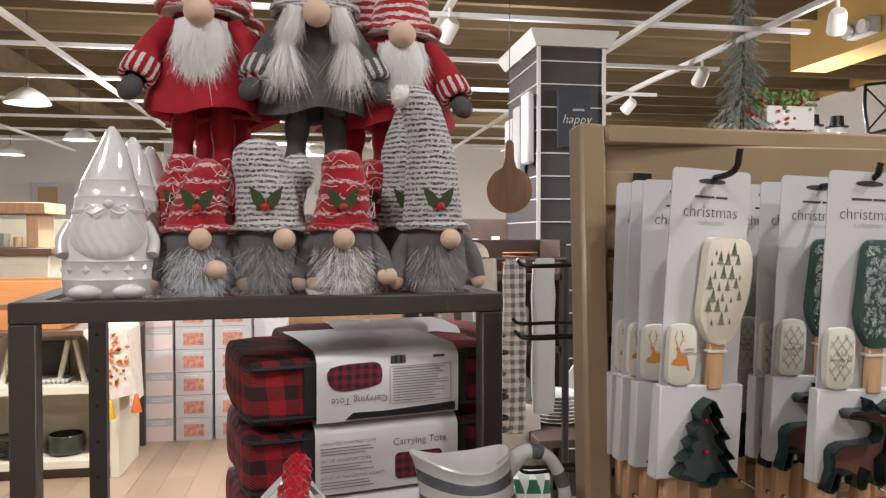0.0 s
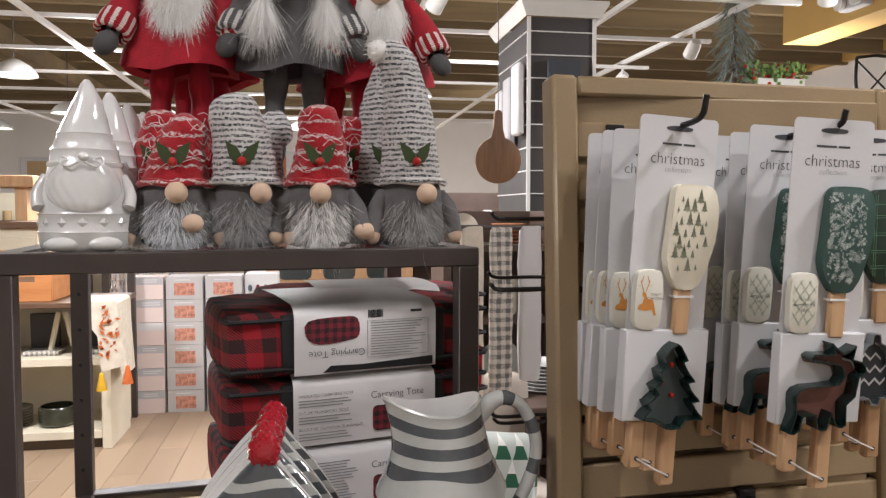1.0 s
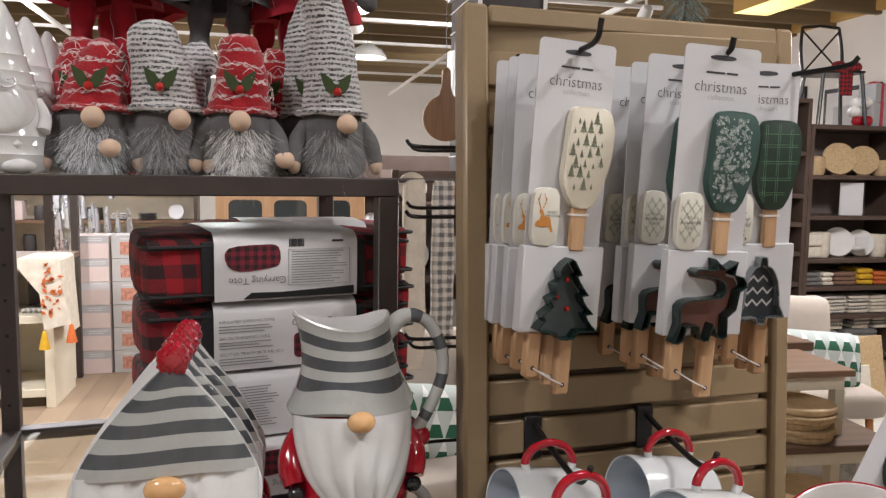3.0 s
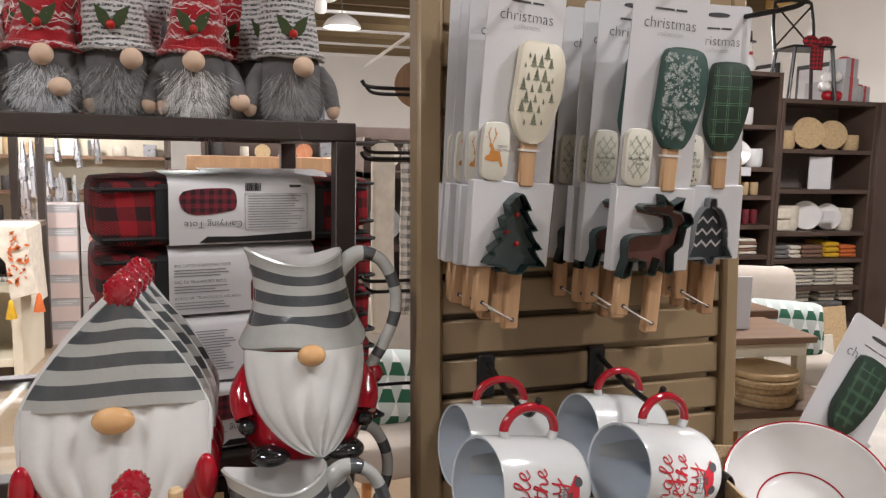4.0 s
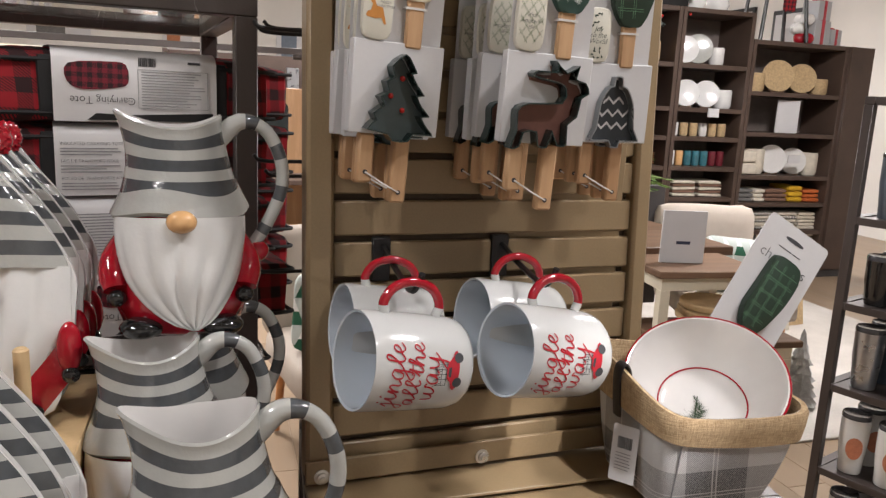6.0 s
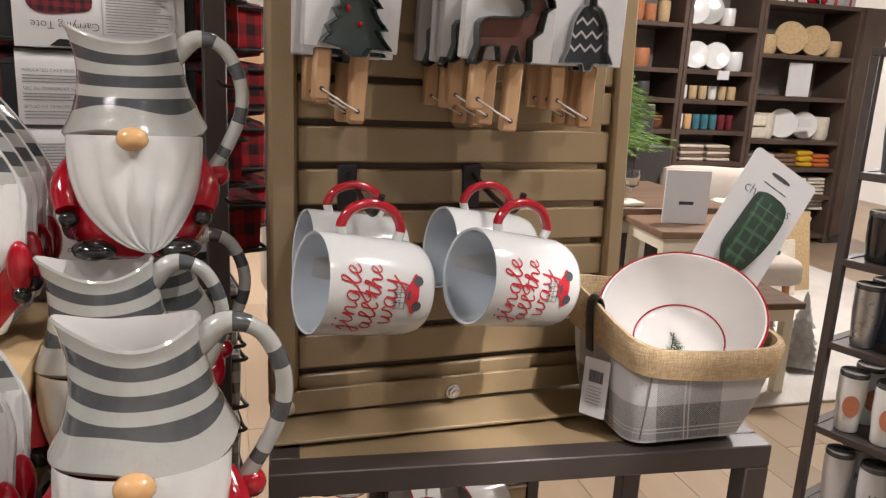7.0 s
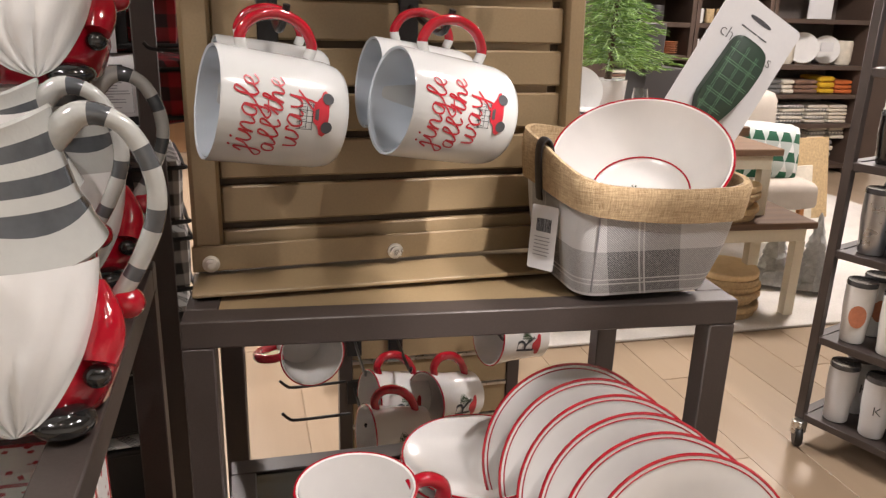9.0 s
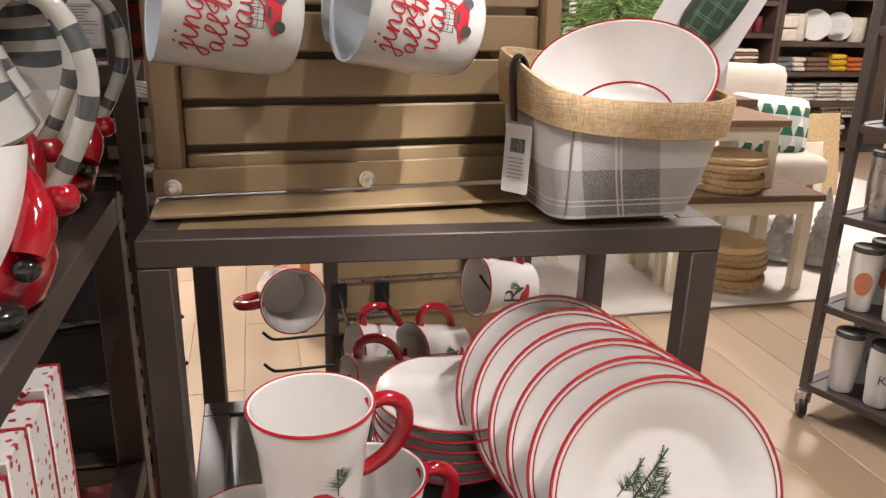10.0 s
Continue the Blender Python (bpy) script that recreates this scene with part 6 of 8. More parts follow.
def rim_plate(m, label, sprig=True):
    t = thing("dinner_plate", m, label, "plate", "white plates with red rims")
    r = 0.0985
    part("plate", lathe([(0, 0), (r * 0.55, 0), (r * 0.60, 0.003), (r * 0.68, 0.008), (r * 0.97, 0.0145), (r, 0.0165), (r * 0.99, 0.0180), (r * 0.96, 0.0172), (r * 0.69, 0.0115), (r * 0.60, 0.0065), (r * 0.5, 0.005), (0, 0.005)], 56), CREAM_GLAZE, t, "white glazed plate")
    for q, w in ((0.996, 0.0016), (0.952, 0.0007)):
        z = 0.0172 if q > 0.97 else 0.0173
        ring = [(r * q * math.cos(a), r * q * math.sin(a), z) for a in [2 * math.pi * k / 64 for k in range(65)]]
        part("red_band", tube(ring, w, 6, caps=False), RED_GLAZE, t, "thin red painted band")
    if sprig:
        bm = bmesh.new()
        rnd = random.Random(6)
        for dx, sz in ((0.0, 0.052), (-0.014, 0.034), (0.016, 0.036)):
            fir_sprig(bm, dx, -0.008, sz, rnd, n=110)
        for v in bm.verts:
            v.co = Vector((0.7 * v.co.x + 0.6 * v.co.z - 0.02, 0.75 * v.co.z - 0.5 * v.co.x + 0.004, 0.0054))
        tagged(part("pine_print", bm, GREEN_INK, t, "printed pine sprig"), kind="stuff")
        part("print_base", moved(ball((0, 0, 0), (0.014, 0.008, 0.0003)), pose(0.0, -0.018, 0.0054)), RED_INK, t, "printed red truck")
    return t


for k in range(6):
    f = k / 5
    rim_plate(pose(0.364 + 0.030 * f, -0.104 - 0.180 * f, LZ + 0.0855, 70, 0, -6), "white dinner plate with red rims standing in a row", sprig=(k == 5))
stand = thing("plate_stand", (0.38, -0.19, LZ), "black wire plate stand under a row of plates", "plate stand")
for dx in (-0.04, 0.04):
    part("rail", tube([(dx, -0.15, 0.004), (dx, 0.13, 0.004)], 0.003, 8), BLACK, stand)
for k in range(6):
    t = thing("stacked_bowl", pose(0.268 + 0.002 * (k % 2), -0.075, LZ + 0.0115 * k), "shallow white bowl with red rim in a stack", "bowl", "stacked shallow bowls")
    r = 0.082
    part("dish", lathe([(0, 0), (r * 0.5, 0), (r * 0.55, 0.003), (r * 0.9, 0.014), (r, 0.022), (r * 0.985, 0.0228), (r * 0.88, 0.0165), (r * 0.5, 0.006), (0, 0.005)], 44), CREAM_GLAZE, t)
    ring = [(r * math.cos(a), r * math.sin(a), 0.0224) for a in [2 * math.pi * q / 56 for q in range(57)]]
    part("red_rim", tube(ring, 0.0012, 6, caps=False), RED_GLAZE, t, "thin red painted rim")


def red_mug(m, label, group="red-handled mugs"):
    t = thing("red_handled_mug", m, label, "mug", group)
    part("cup", lathe([(0, 0.002), (0.033, 0.002), (0.034, 0), (0.037, 0.002), (0.038, 0.02), (0.0415, 0.06), (0.0472, 0.0945), (0.0468, 0.096), (0.0448, 0.095), (0.039, 0.06), (0.035, 0.01), (0, 0.006)], 44), CREAM_GLAZE, t, "white glazed flared cup")
    ring = [(0.0472 * math.cos(a), 0.0472 * math.sin(a), 0.0950) for a in [2 * math.pi * q / 56 for q in range(57)]]
    part("red_rim", tube(ring, 0.0013, 6, caps=False), RED_GLAZE, t, "thin red painted rim")
    path = smooth_path([(0.043, 0, 0.084), (0.058, 0, 0.088), (0.072, 0, 0.078), (0.073, 0, 0.056), (0.062, 0, 0.036), (0.046, 0, 0.024), (0.036, 0, 0.020)], 28)
    part("handle", tube(path, [0.0075 - 0.0015 * abs(k - 14) / 14 for k in range(29)], 12), RED_GLAZE, t, "red glazed handle")
    bm = fir_sprig(bmesh.new(), 0.010, 0, 0.030, random.Random(3), n=120)
    tagged(part("pine_print", wrapped(bm, 0.0412, 0.038), GREEN_INK, t, "printed pine sprig"), kind="stuff")
    bm = bmesh.new()
    bm.faces.new([bm.verts.new((x, 0, z)) for x, z in smooth_outline([(-0.018, 0), (0.014, 0), (0.014, 0.006), (0.004, 0.008), (0.002, 0.014), (-0.008, 0.014), (-0.010, 0.008), (-0.018, 0.007)], 2)])
    part("truck_print", wrapped(fine(bm), 0.0398, 0.022), RED_INK, t, "printed red truck")
    return t


red_mug(pose(0.113, -0.252, LZ + 0.0965, 0, 0, 8) @ Matrix.Diagonal((1, 1, 0.9, 1)), "white mug with red handle stacked on other mugs")
red_mug(pose(0.065, -0.268, LZ, 0, 0, 150), "white mug with red handle on the low table")
red_mug(pose(0.160, -0.226, LZ, 0, 0, 8), "white mug with red handle on the low table")
red_mug(pose(0.128, -0.322, LZ, 0, 0, 200), "white mug with red handle on the low table")

# ---- overhead grid, tracks and lamps ----
for k in range(12):
    gy = -2.0 + k * 1.25
    tagged(part("ceiling_grid_bar", boxy((-9.8, gy, 3.02), (3.2, gy + 0.045, 3.05)), WHITE_METAL), "white painted metal ceiling grid bar", "grid bar", "ceiling grid bars", "structure")
for k in range(6):
    gx = -8.6 + k * 2.1
    tagged(part("ceiling_grid_rail", boxy((gx, -3.5, 2.985), (gx + 0.04, 13.0, 3.0195)), WHITE_METAL), "white painted metal ceiling grid rail", "grid bar", "ceiling grid bars", "structure")
track = tagged(part("light_track", boxy((2.91, -2, 3.06), (2.95, 12.5, 3.10)), WHITE_METAL), "white ceiling light track", "light track", kind="structure")
tagged(part("light_track", boxy((0.55, 2.2, 3.06), (0.59, 12.5, 3.10)), WHITE_METAL), "white ceiling light track", "light track", kind="structure")


def track_head(x, y, z, yaw, lens=BULB):
    t = thing("track_spotlight", pose(x, y, z, 0, 0, yaw), "white track spotlight, lit, on the ceiling track", "spotlight", "track spotlights")
    part("stem", moved(lathe([(0, 0), (0.012, 0), (0.012, 0.1), (0, 0.1)], 10), pose(0, 0, -0.04)), WHITE_METAL, t)
    part("can", moved(lathe([(0, 0), (0.04, 0), (0.055, 0.03), (0.06, 0.15), (0.054, 0.15), (0.05, 0.13)], 20), pose(0, 0.04, -0.05, 130)), WHITE_METAL, t)
    part("lens", moved(lathe([(0, 0.125), (0.05, 0.125)], 20), pose(0, 0.04, -0.05, 130)), lens, t, "glowing lens")


for k, (sx, sy) in enumerate(((2.93, 3.6), (2.93, 5.3), (2.93, 6.8), (2.93, 8.4), (2.93, 10.2), (0.57, 4.2), (0.57, 6.4), (0.57, 7.0), (0.57, 9.0), (0.57, 11.0))):
    track_head(sx, sy, 3.02, 180 + 30 * (k % 3 - 1))
for ty in (-2.6, -1.15):
    tagged(part("light_track", boxy((-3.2, ty, 3.06), (3.4, ty + 0.04, 3.10)), WHITE_METAL), "white ceiling light track over the aisle", "light track", kind="structure")
    for k in range(6):
        track_head(-2.9 + 1.15 * k + 0.3 * (ty > -2), ty + 0.02, 3.02, (-25, 10, 30)[k % 3], LENS_GLOW)


def pendant(x, y, z):
    t = thing("pendant_light", (x, y, z), "white dome pendant light hanging on a cord", "pendant light", "dome pendants")
    part("cord", tube([(0, 0, 0.15), (0, 0, 1.06)], 0.006, 6), CHARCOAL, t)
    part("shade", lathe([(0.03, 0.16), (0.06, 0.15), (0.16, 0.09), (0.21, 0.02), (0.215, 0.0), (0.205, 0.0), (0.2, 0.02), (0.15, 0.08), (0.04, 0.14)], 28), WHITE_METAL, t, "white enamelled shade")
    part("bulb", moved(lathe([(0, 0.012), (0.17, 0.012), (0.17, 0.03), (0, 0.03)], 24), pose(0, 0, 0.0)), BULB, t, "glowing diffuser")


for px, py in ((-3.1, 7.3), (-3.5, 10.3), (-1.6, 9.4), (0.9, 8.0), (-0.4, 11.8), (-5.6, 9.0), (-5.2, 12.5), (0.4, 5.6)):
    pendant(px, py, 2.86)
soffit = tagged(part("soffit", boxy((4.5, 2.6, 3.25), (4.9, 6.42, 3.918)), MUSTARD), "mustard yellow painted ceiling soffit", "soffit", kind="structure")
tagged(part("soffit_band", boxy((7.3, -3, 3.70), (7.398, 16.9, 3.9)), MUSTARD), "mustard yellow band along the wall top", "wall band", kind="structure")
ex = thing("emergency_light", pose(4.445, 5.3, 3.38, 0, 0, -90), "grey emergency light with two lamp heads", "emergency light")
part("case", boxy((-0.16, -0.05, -0.06), (0.16, 0.05, 0.08), 0.01), PAPER_GREY, ex)
for s in (-1, 1):
    part("lamp_head", moved(lathe([(0, 0), (0.045, 0), (0.06, 0.05), (0, 0.055)], 16), pose(s * 0.1, -0.05, 0.0, 90)), WHITE_METAL, ex)

# ---- the column with slatwall faces ----
col = thing("column", (0, 0, 0), "charcoal slatwall column with white trim", "column")
part("core", boxy((0.99, 3.6, 0), (1.40, 4.3, 2.68)), CHARCOAL, col)
for z in [0.30 + 0.135 * k for k in range(18)]:
    part("white_slot", boxy((0.985, 3.592, z), (1.405, 3.6, z + 0.006)), WHITE_METAL, col)
    part("white_slot", boxy((0.982, 3.6, z), (0.99, 4.3, z + 0.006)), WHITE_METAL, col)
for x in (0.985, 1.385):
    part("corner_trim", boxy((x - 0.004, 3.588, 0), (x + 0.018, 3.598, 2.68)), WHITE_METAL, col)
part("cornice", loft([[(0.97, 3.57, 2.68), (1.42, 3.57, 2.68), (1.42, 4.32, 2.68), (0.97, 4.32, 2.68)], [(0.93, 3.53, 2.75), (1.46, 3.53, 2.75), (1.46, 4.36, 2.75), (0.93, 4.36, 2.75)], [(0.93, 3.53, 2.77), (1.46, 3.53, 2.77), (1.46, 4.36, 2.77), (0.93, 4.36, 2.77)]])[0], WHITE_METAL, col, "white flared cornice", smooth=False)
sign = thing("wall_sign", (1.20, 3.582, 2.26), "dark slate sign with pale lettering on the column", "sign")
part("board", boxy((-0.10, -0.02, -0.17), (0.10, 0.004, 0.17), 0.003), stuff_mat("slate_blue_board", (0.035, 0.042, 0.055), 0.6), sign)
part("lettering", moved(letters("happy", 0.075, shear=0.3), Matrix.Translation((0.012, -0.0215, -0.03))), PAPER, sign)
tagged(part("small_print", bars(1, -0.01, 0.06, 0.055, 0.02, 0.012, 1, -0.0215, 0.0), PAPER_GREY, sign), kind="stuff")
for k in range(3):
    t = thing("hanging_towel", (0.955, 3.68 + k * 0.2, 2.42 - 0.05 * k), "pale tea towel hanging on the column", "towel", "column towels")
    part("cloth", boxy((-0.03, -0.07, -0.42), (0.02, 0.07, 0.0), 0.012), PAPER if k != 1 else PAPER_GREY, t)
cb = thing("cutting_board", pose(0.57, 2.62, 1.66, 0, 0, -6), "round acacia cutting board hanging by its handle", "cutting board")
o = [(0.105 * math.cos(a), 0.105 * math.sin(a)) for a in [radians(105 + 330 * k / 32) for k in range(33)]]
part("cord", tube([(0, 0.01, 0.33), (0, 0.01, 1.375)], 0.002, 6), CHARCOAL, cb)
part("board", slab([(x, z + 0.12) for x, z in o] + [(0.018, 0.26), (0.020, 0.33), (0.008, 0.345), (-0.008, 0.345), (-0.020, 0.33), (-0.018, 0.26)], 0, 0.018, 0.003), ACACIA, cb)


# ---- hooks that stand out behind the panel ----
back = thing("rear_slatwall", (0.02, 0.045, 0.985), "tan slatwall panel backing the front panel", "display panel")
part("board", boxy((-0.02, 0.0, 0.0), (0.35, 0.025, 0.69), 0.002), OLIVE, back)
for z, y, dx in ((1.545, 0.10, -0.075), (1.543, 0.16, -0.06), (1.465, 0.10, -0.075), (1.463, 0.13, -0.07), (1.472, 0.18, -0.06), (1.322, 0.10, -0.075), (1.30, 0.15, -0.06), (1.19, 0.12, -0.07)):
    t = thing("side_hook", (0.012, y, z), "empty black wire hook sticking out sideways", "hook", "side hooks")
    part("wire", tube(smooth_path([(0.09, -0.03, 0.0), (0.0, 0, 0), (dx + 0.012, 0, 0.0), (dx, 0, 0.007)], 14), 0.0022, 8), BLACK, t)
part("side_board", boxy((0.085, 0.025, 0.0), (0.105, 0.16, 0.69), 0.002), OLIVE, back)


# ---- small goods ----
def upright_plate(m, r, mat, label="round plate standing upright on a stand", name="display_plate"):
    t = thing(name, m, label, "plate")
    part("plate", moved(lathe([(0, 0), (r * 0.6, 0), (r, 0.012), (r * 0.98, 0.018), (r * 0.6, 0.008), (0, 0.006)], 24), pose(0, 0, r, 78)), mat, t)
    part("stand", boxy((-r * 0.4, -0.03, 0), (r * 0.4, 0.05, 0.012)), WALNUT, t)
    return t


def stack_of(m, r, n, step, mat, label, name="plate_stack"):
    t = thing(name, m, label, "plate stack")
    for k in range(n):
        part("plate", moved(lathe([(0, 0), (r * 0.6, 0), (r, step * 0.8), (r * 0.98, step), (r * 0.6, step * 0.4), (0, step * 0.4)], 22), pose(0, 0, k * step)), mat, t)
    return t


def crock(m, r, h, mat, label, name="canister", lid=None):
    t = thing(name, m, label, name.replace("_", " "))
    part("body", lathe([(0, 0), (r * 0.85, 0), (r, h * 0.15), (r, h * 0.9), (r * 0.92, h), (r * 0.86, h), (r * 0.88, h * 0.5), (0, h * 0.1)], 20), mat, t)
    if lid:
        part("lid", moved(lathe([(0, 0), (r * 0.98, 0), (r, 0.006), (r * 0.96, 0.018), (0, 0.02)], 20), pose(0, 0, h)), lid, t)
    return t


def folded(m, w, d, h, n, mat, label):
    t = thing("folded_textiles", m, label, "textiles")
    for k in range(n):
        part("cloth", moved(soft_box(w, d, h / n * 0.97, min(0.4 * h / n, 0.02), 0.004, k), pose(random.uniform(-0.008, 0.008), random.uniform(-0.008, 0.008), k * h / n)), mat[k % len(mat)], t)
    return t


CREAM_CLOTH = stuff_mat("cream_cloth", (0.66, 0.60, 0.50), 0.95, 0, 0.2, 20, 300, 0.4)
GREY_CLOTH = stuff_mat("grey_cloth", (0.16, 0.155, 0.15), 0.95, 0, 0.3, 20, 300, 0.4)
TAUPE_CLOTH = stuff_mat("brown_cloth", (0.20, 0.11, 0.075), 0.95, 0, 0.2, 20, 300, 0.4)
YELLOW_CLOTH = stuff_mat("mustard_cloth", (0.62, 0.36, 0.02), 0.95, 0, 0.2, 20, 300, 0.4)
ORANGE_CLOTH = stuff_mat("orange_cloth", (0.55, 0.13, 0.03), 0.95, 0, 0.2, 20, 300, 0.4)
STRIPE_CLOTH = plaid_mat("checked_cloth", (0.62, 0.58, 0.52), (0.10, 0.10, 0.10), 0.03)
BASKETRY = stuff_mat("pale_woven_rattan", (0.52, 0.37, 0.20), 0.8, 0, 0.3, 60, 220, 0.6, dist=0.003)
TEAL = stuff_mat("teal_glass", (0.05, 0.18, 0.22), 0.15, 0, 0.3, 20, 60, 0, coat=0.5)
MAROON = stuff_mat("maroon_glass", (0.16, 0.02, 0.03), 0.15, 0, 0.3, 20, 60, 0, coat=0.5)
TERRA = stuff_mat("terracotta", (0.42, 0.16, 0.07), 0.7, 0, 0.2, 20, 100, 0.1)
OLIVE_GLAZE = stuff_mat("dark_olive_glaze", (0.035, 0.038, 0.025), 0.2, 0, 0.3, 20, 90, 0.05, coat=0.4)
PHOTO = stuff_mat("food_photo_print", (0.55, 0.25, 0.18), 0.5, 0, 0.7, 30, 120, 0)
BOX_PINK = stuff_mat("pale_pink_carton", (0.66, 0.55, 0.52), 0.6, 0, 0.06, 6, 150, 0.05)
BOX_GREY = stuff_mat("pale_grey_carton", (0.46, 0.45, 0.45), 0.6, 0, 0.06, 6, 150, 0.05)

# ---- the wall of shelves ----
def shelf_bay(x0, x1, y0, y1, levels, top):
    t = thing("bookcase", (0, 0, 0), "dark brown wooden bookcase filled with tableware", "bookcase", "wall bookcases")
    part("side", boxy((x0, y0, 0), (x0 + 0.035, y1, top), 0.002), DARK_SHELF, t)
    part("side", boxy((x1 - 0.035, y0, 0), (x1, y1, top), 0.002), DARK_SHELF, t)
    part("back", boxy((x0 + 0.035, y1 - 0.02, 0), (x1 - 0.035, y1, top)), stuff_mat("taupe_back_board", (0.16, 0.13, 0.115), 0.7), t, "taupe back board")
    for z in levels + (top,):
        part("shelf", boxy((x0 + 0.0355, y0 + 0.003, z - 0.035), (x1 - 0.0355, y1 - 0.021, z), 0.002), DARK_SHELF, t)


R_LV, L_LV = (0.08, 0.42, 0.66, 0.89, 1.245, 1.575), (0.08, 0.40, 0.70, 0.95, 1.19, 1.42, 1.76)
shelf_bay(4.03, 4.98, 4.55, 4.98, R_LV, 1.98)
end_panel = thing("bookcase_end", (0, 0, 0), "dark brown end panel beside the bookcases", "end panel")
part("board", boxy((4.985, 4.545, 0.07), (5.24, 4.98, 1.98), 0.003), DARK_SHELF, end_panel)
part("plinth", boxy((4.99, 4.56, 0), (5.235, 4.975, 0.07)), CHARCOAL, end_panel)
part("front_edge", boxy((4.985, 4.525, 0.07), (5.02, 4.5445, 1.98), 0.002), DARK_SHELF, end_panel)
shelf_bay(3.36, 4.025, 4.55, 4.98, L_LV, 2.18)
shelf_bay(2.62, 3.355, 4.55, 4.98, L_LV, 2.18)
SY = 4.70
for x, z, r, mt in ((4.42, 1.577, 0.135, BASKETRY), (4.66, 1.577, 0.125, BASKETRY), (4.46, 0.892, 0.125, CREAM_GLAZE), (4.68, 0.892, 0.115, CREAM_GLAZE), (3.55, 1.422, 0.11, WHITE_GLAZE), (3.74, 1.422, 0.11, WHITE_GLAZE), (3.50, 1.762, 0.11, WHITE_GLAZE), (3.62, 1.762, 0.12, GREY_GLAZE)):
    upright_plate(pose(x, SY, z, 0, 0, -20), r, mt, "round pale plate standing upright on the bookcase")
for x, z, r, h, mt in ((4.20, 1.577, 0.075, 0.15, BASKETRY), (4.85, 1.577, 0.07, 0.13, BASKETRY), (4.28, 0.892, 0.085, 0.21, CREAM_CLOTH), (4.85, 0.892, 0.075, 0.19, CREAM_CLOTH), (3.90, 1.422, 0.075, 0.15, WHITE_GLAZE), (3.80, 1.762, 0.06, 0.14, CREAM_GLAZE), (2.95, 1.762, 0.09, 0.20, TERRA), (3.05, 1.422, 0.08, 0.14, TERRA), (2.80, 1.192, 0.06, 0.12, CHARCOAL), (2.95, 1.192, 0.06, 0.12, CHARCOAL), (3.10, 1.192, 0.06, 0.12, CHARCOAL)):
    crock(pose(x, SY, z), r, h, mt, "plain round canister standing on the bookcase")
for k in range(6):
    crock(pose(3.46 + k * 0.09, SY - 0.02, 1.192), 0.035, 0.105, BASKETRY if k % 3 else CREAM_GLAZE, "small pale tumbler in a row on the bookcase", "tumbler")
for k in range(7):
    crock(pose(3.45 + k * 0.078, SY - 0.03, 0.952), 0.032, 0.12, (CREAM_GLAZE, NOSE_GLAZE, TEAL, TEAL, TEAL, MAROON, MAROON)[k], "coloured drinking glass in a row on the bookcase", "tumbler")
folded(pose(4.09, 4.60, 0.892), 0.15, 0.25, 0.20, 2, [CREAM_CLOTH], "rolled cream napkins on the bookcase")
for x, w, mt in ((4.07, 0.17, [GREY_CLOTH]), (4.25, 0.11, [CREAM_CLOTH]), (4.37, 0.22, [TAUPE_CLOTH]), (4.60, 0.15, [YELLOW_CLOTH]), (4.76, 0.17, [ORANGE_CLOTH])):
    folded(pose(x, 4.60, 0.662), w, 0.26, 0.14 if mt[0] is YELLOW_CLOTH else 0.11, 3, mt, "folded cloth napkins in a stack")
for x, w, mt in ((4.07, 0.20, [STRIPE_CLOTH]), (4.28, 0.22, [STRIPE_CLOTH, CREAM_CLOTH]), (4.52, 0.20, [CREAM_CLOTH, STRIPE_CLOTH]), (4.74, 0.18, [CREAM_CLOTH])):
    folded(pose(x, 4.60, 0.422), w, 0.26, 0.15, 5, mt, "folded checked tea towels in a stack")
for x, z in ((3.45, 0.702), (3.70, 0.702), (2.72, 0.702), (2.98, 0.702)):
    folded(pose(x, 4.60, z), 0.22, 0.26, 0.13, 5, [CREAM_CLOTH, TAUPE_CLOTH], "folded table runners in a stack")
for x, z in ((4.10, 0.082), (4.5, 0.082)):
    folded(pose(x, 4.60, z), 0.34, 0.26, 0.2, 4, [CREAM_CLOTH, GREY_CLOTH], "rolled rugs on the bottom shelf")


for k in range(5):
    crock(pose(4.12 + 0.16 * k, SY + 0.14, 0.892), 0.07, 0.15 + 0.02 * (k % 2), (CREAM_GLAZE, WHITE_GLAZE, CREAM_CLOTH)[k % 3], "pale round canister at the back of the bookcase shelf")
    crock(pose(2.74 + 0.12 * k, SY, 1.762), 0.05, 0.13 + 0.03 * (k % 3), (TERRA, BASKETRY, CREAM_GLAZE)[k % 3], "small earthen pot on the bookcase", "pot")
    crock(pose(3.44 + 0.115 * k, SY + 0.13, 1.422), 0.05, 0.17 + 0.02 * (k % 2), (GREY_GLAZE, WHITE_GLAZE)[k % 2], "pale vase at the back of the bookcase shelf", "vase")
for k in range(4):
    stack_of(pose(2.76 + 0.16 * k, SY, 0.952), 0.07, 6, 0.016, (CHARCOAL, TERRA)[k % 2], "stack of dark bowls on the bookcase")
for x in (4.10, 4.33, 4.60, 4.80):
    folded(pose(x, 4.62, 0.283), 0.17, 0.24, 0.10, 3, [CREAM_CLOTH, STRIPE_CLOTH], "folded pale towels on the lowest stack")


def card_sign(m, w, h, label, bar=True):
    t = thing("price_sign", m, label, "sign", "store signs")
    part("sheet", boxy((-w / 2, -0.006, 0), (w / 2, 0.006, h), 0.001), PAPER, t)
    if bar:
        part("print_bar", boxy((-w * 0.16, -0.0075, h * 0.36), (w * 0.16, -0.006, h * 0.42)), stuff_mat("navy_print", (0.03, 0.04, 0.08), 0.5), t)
    return t


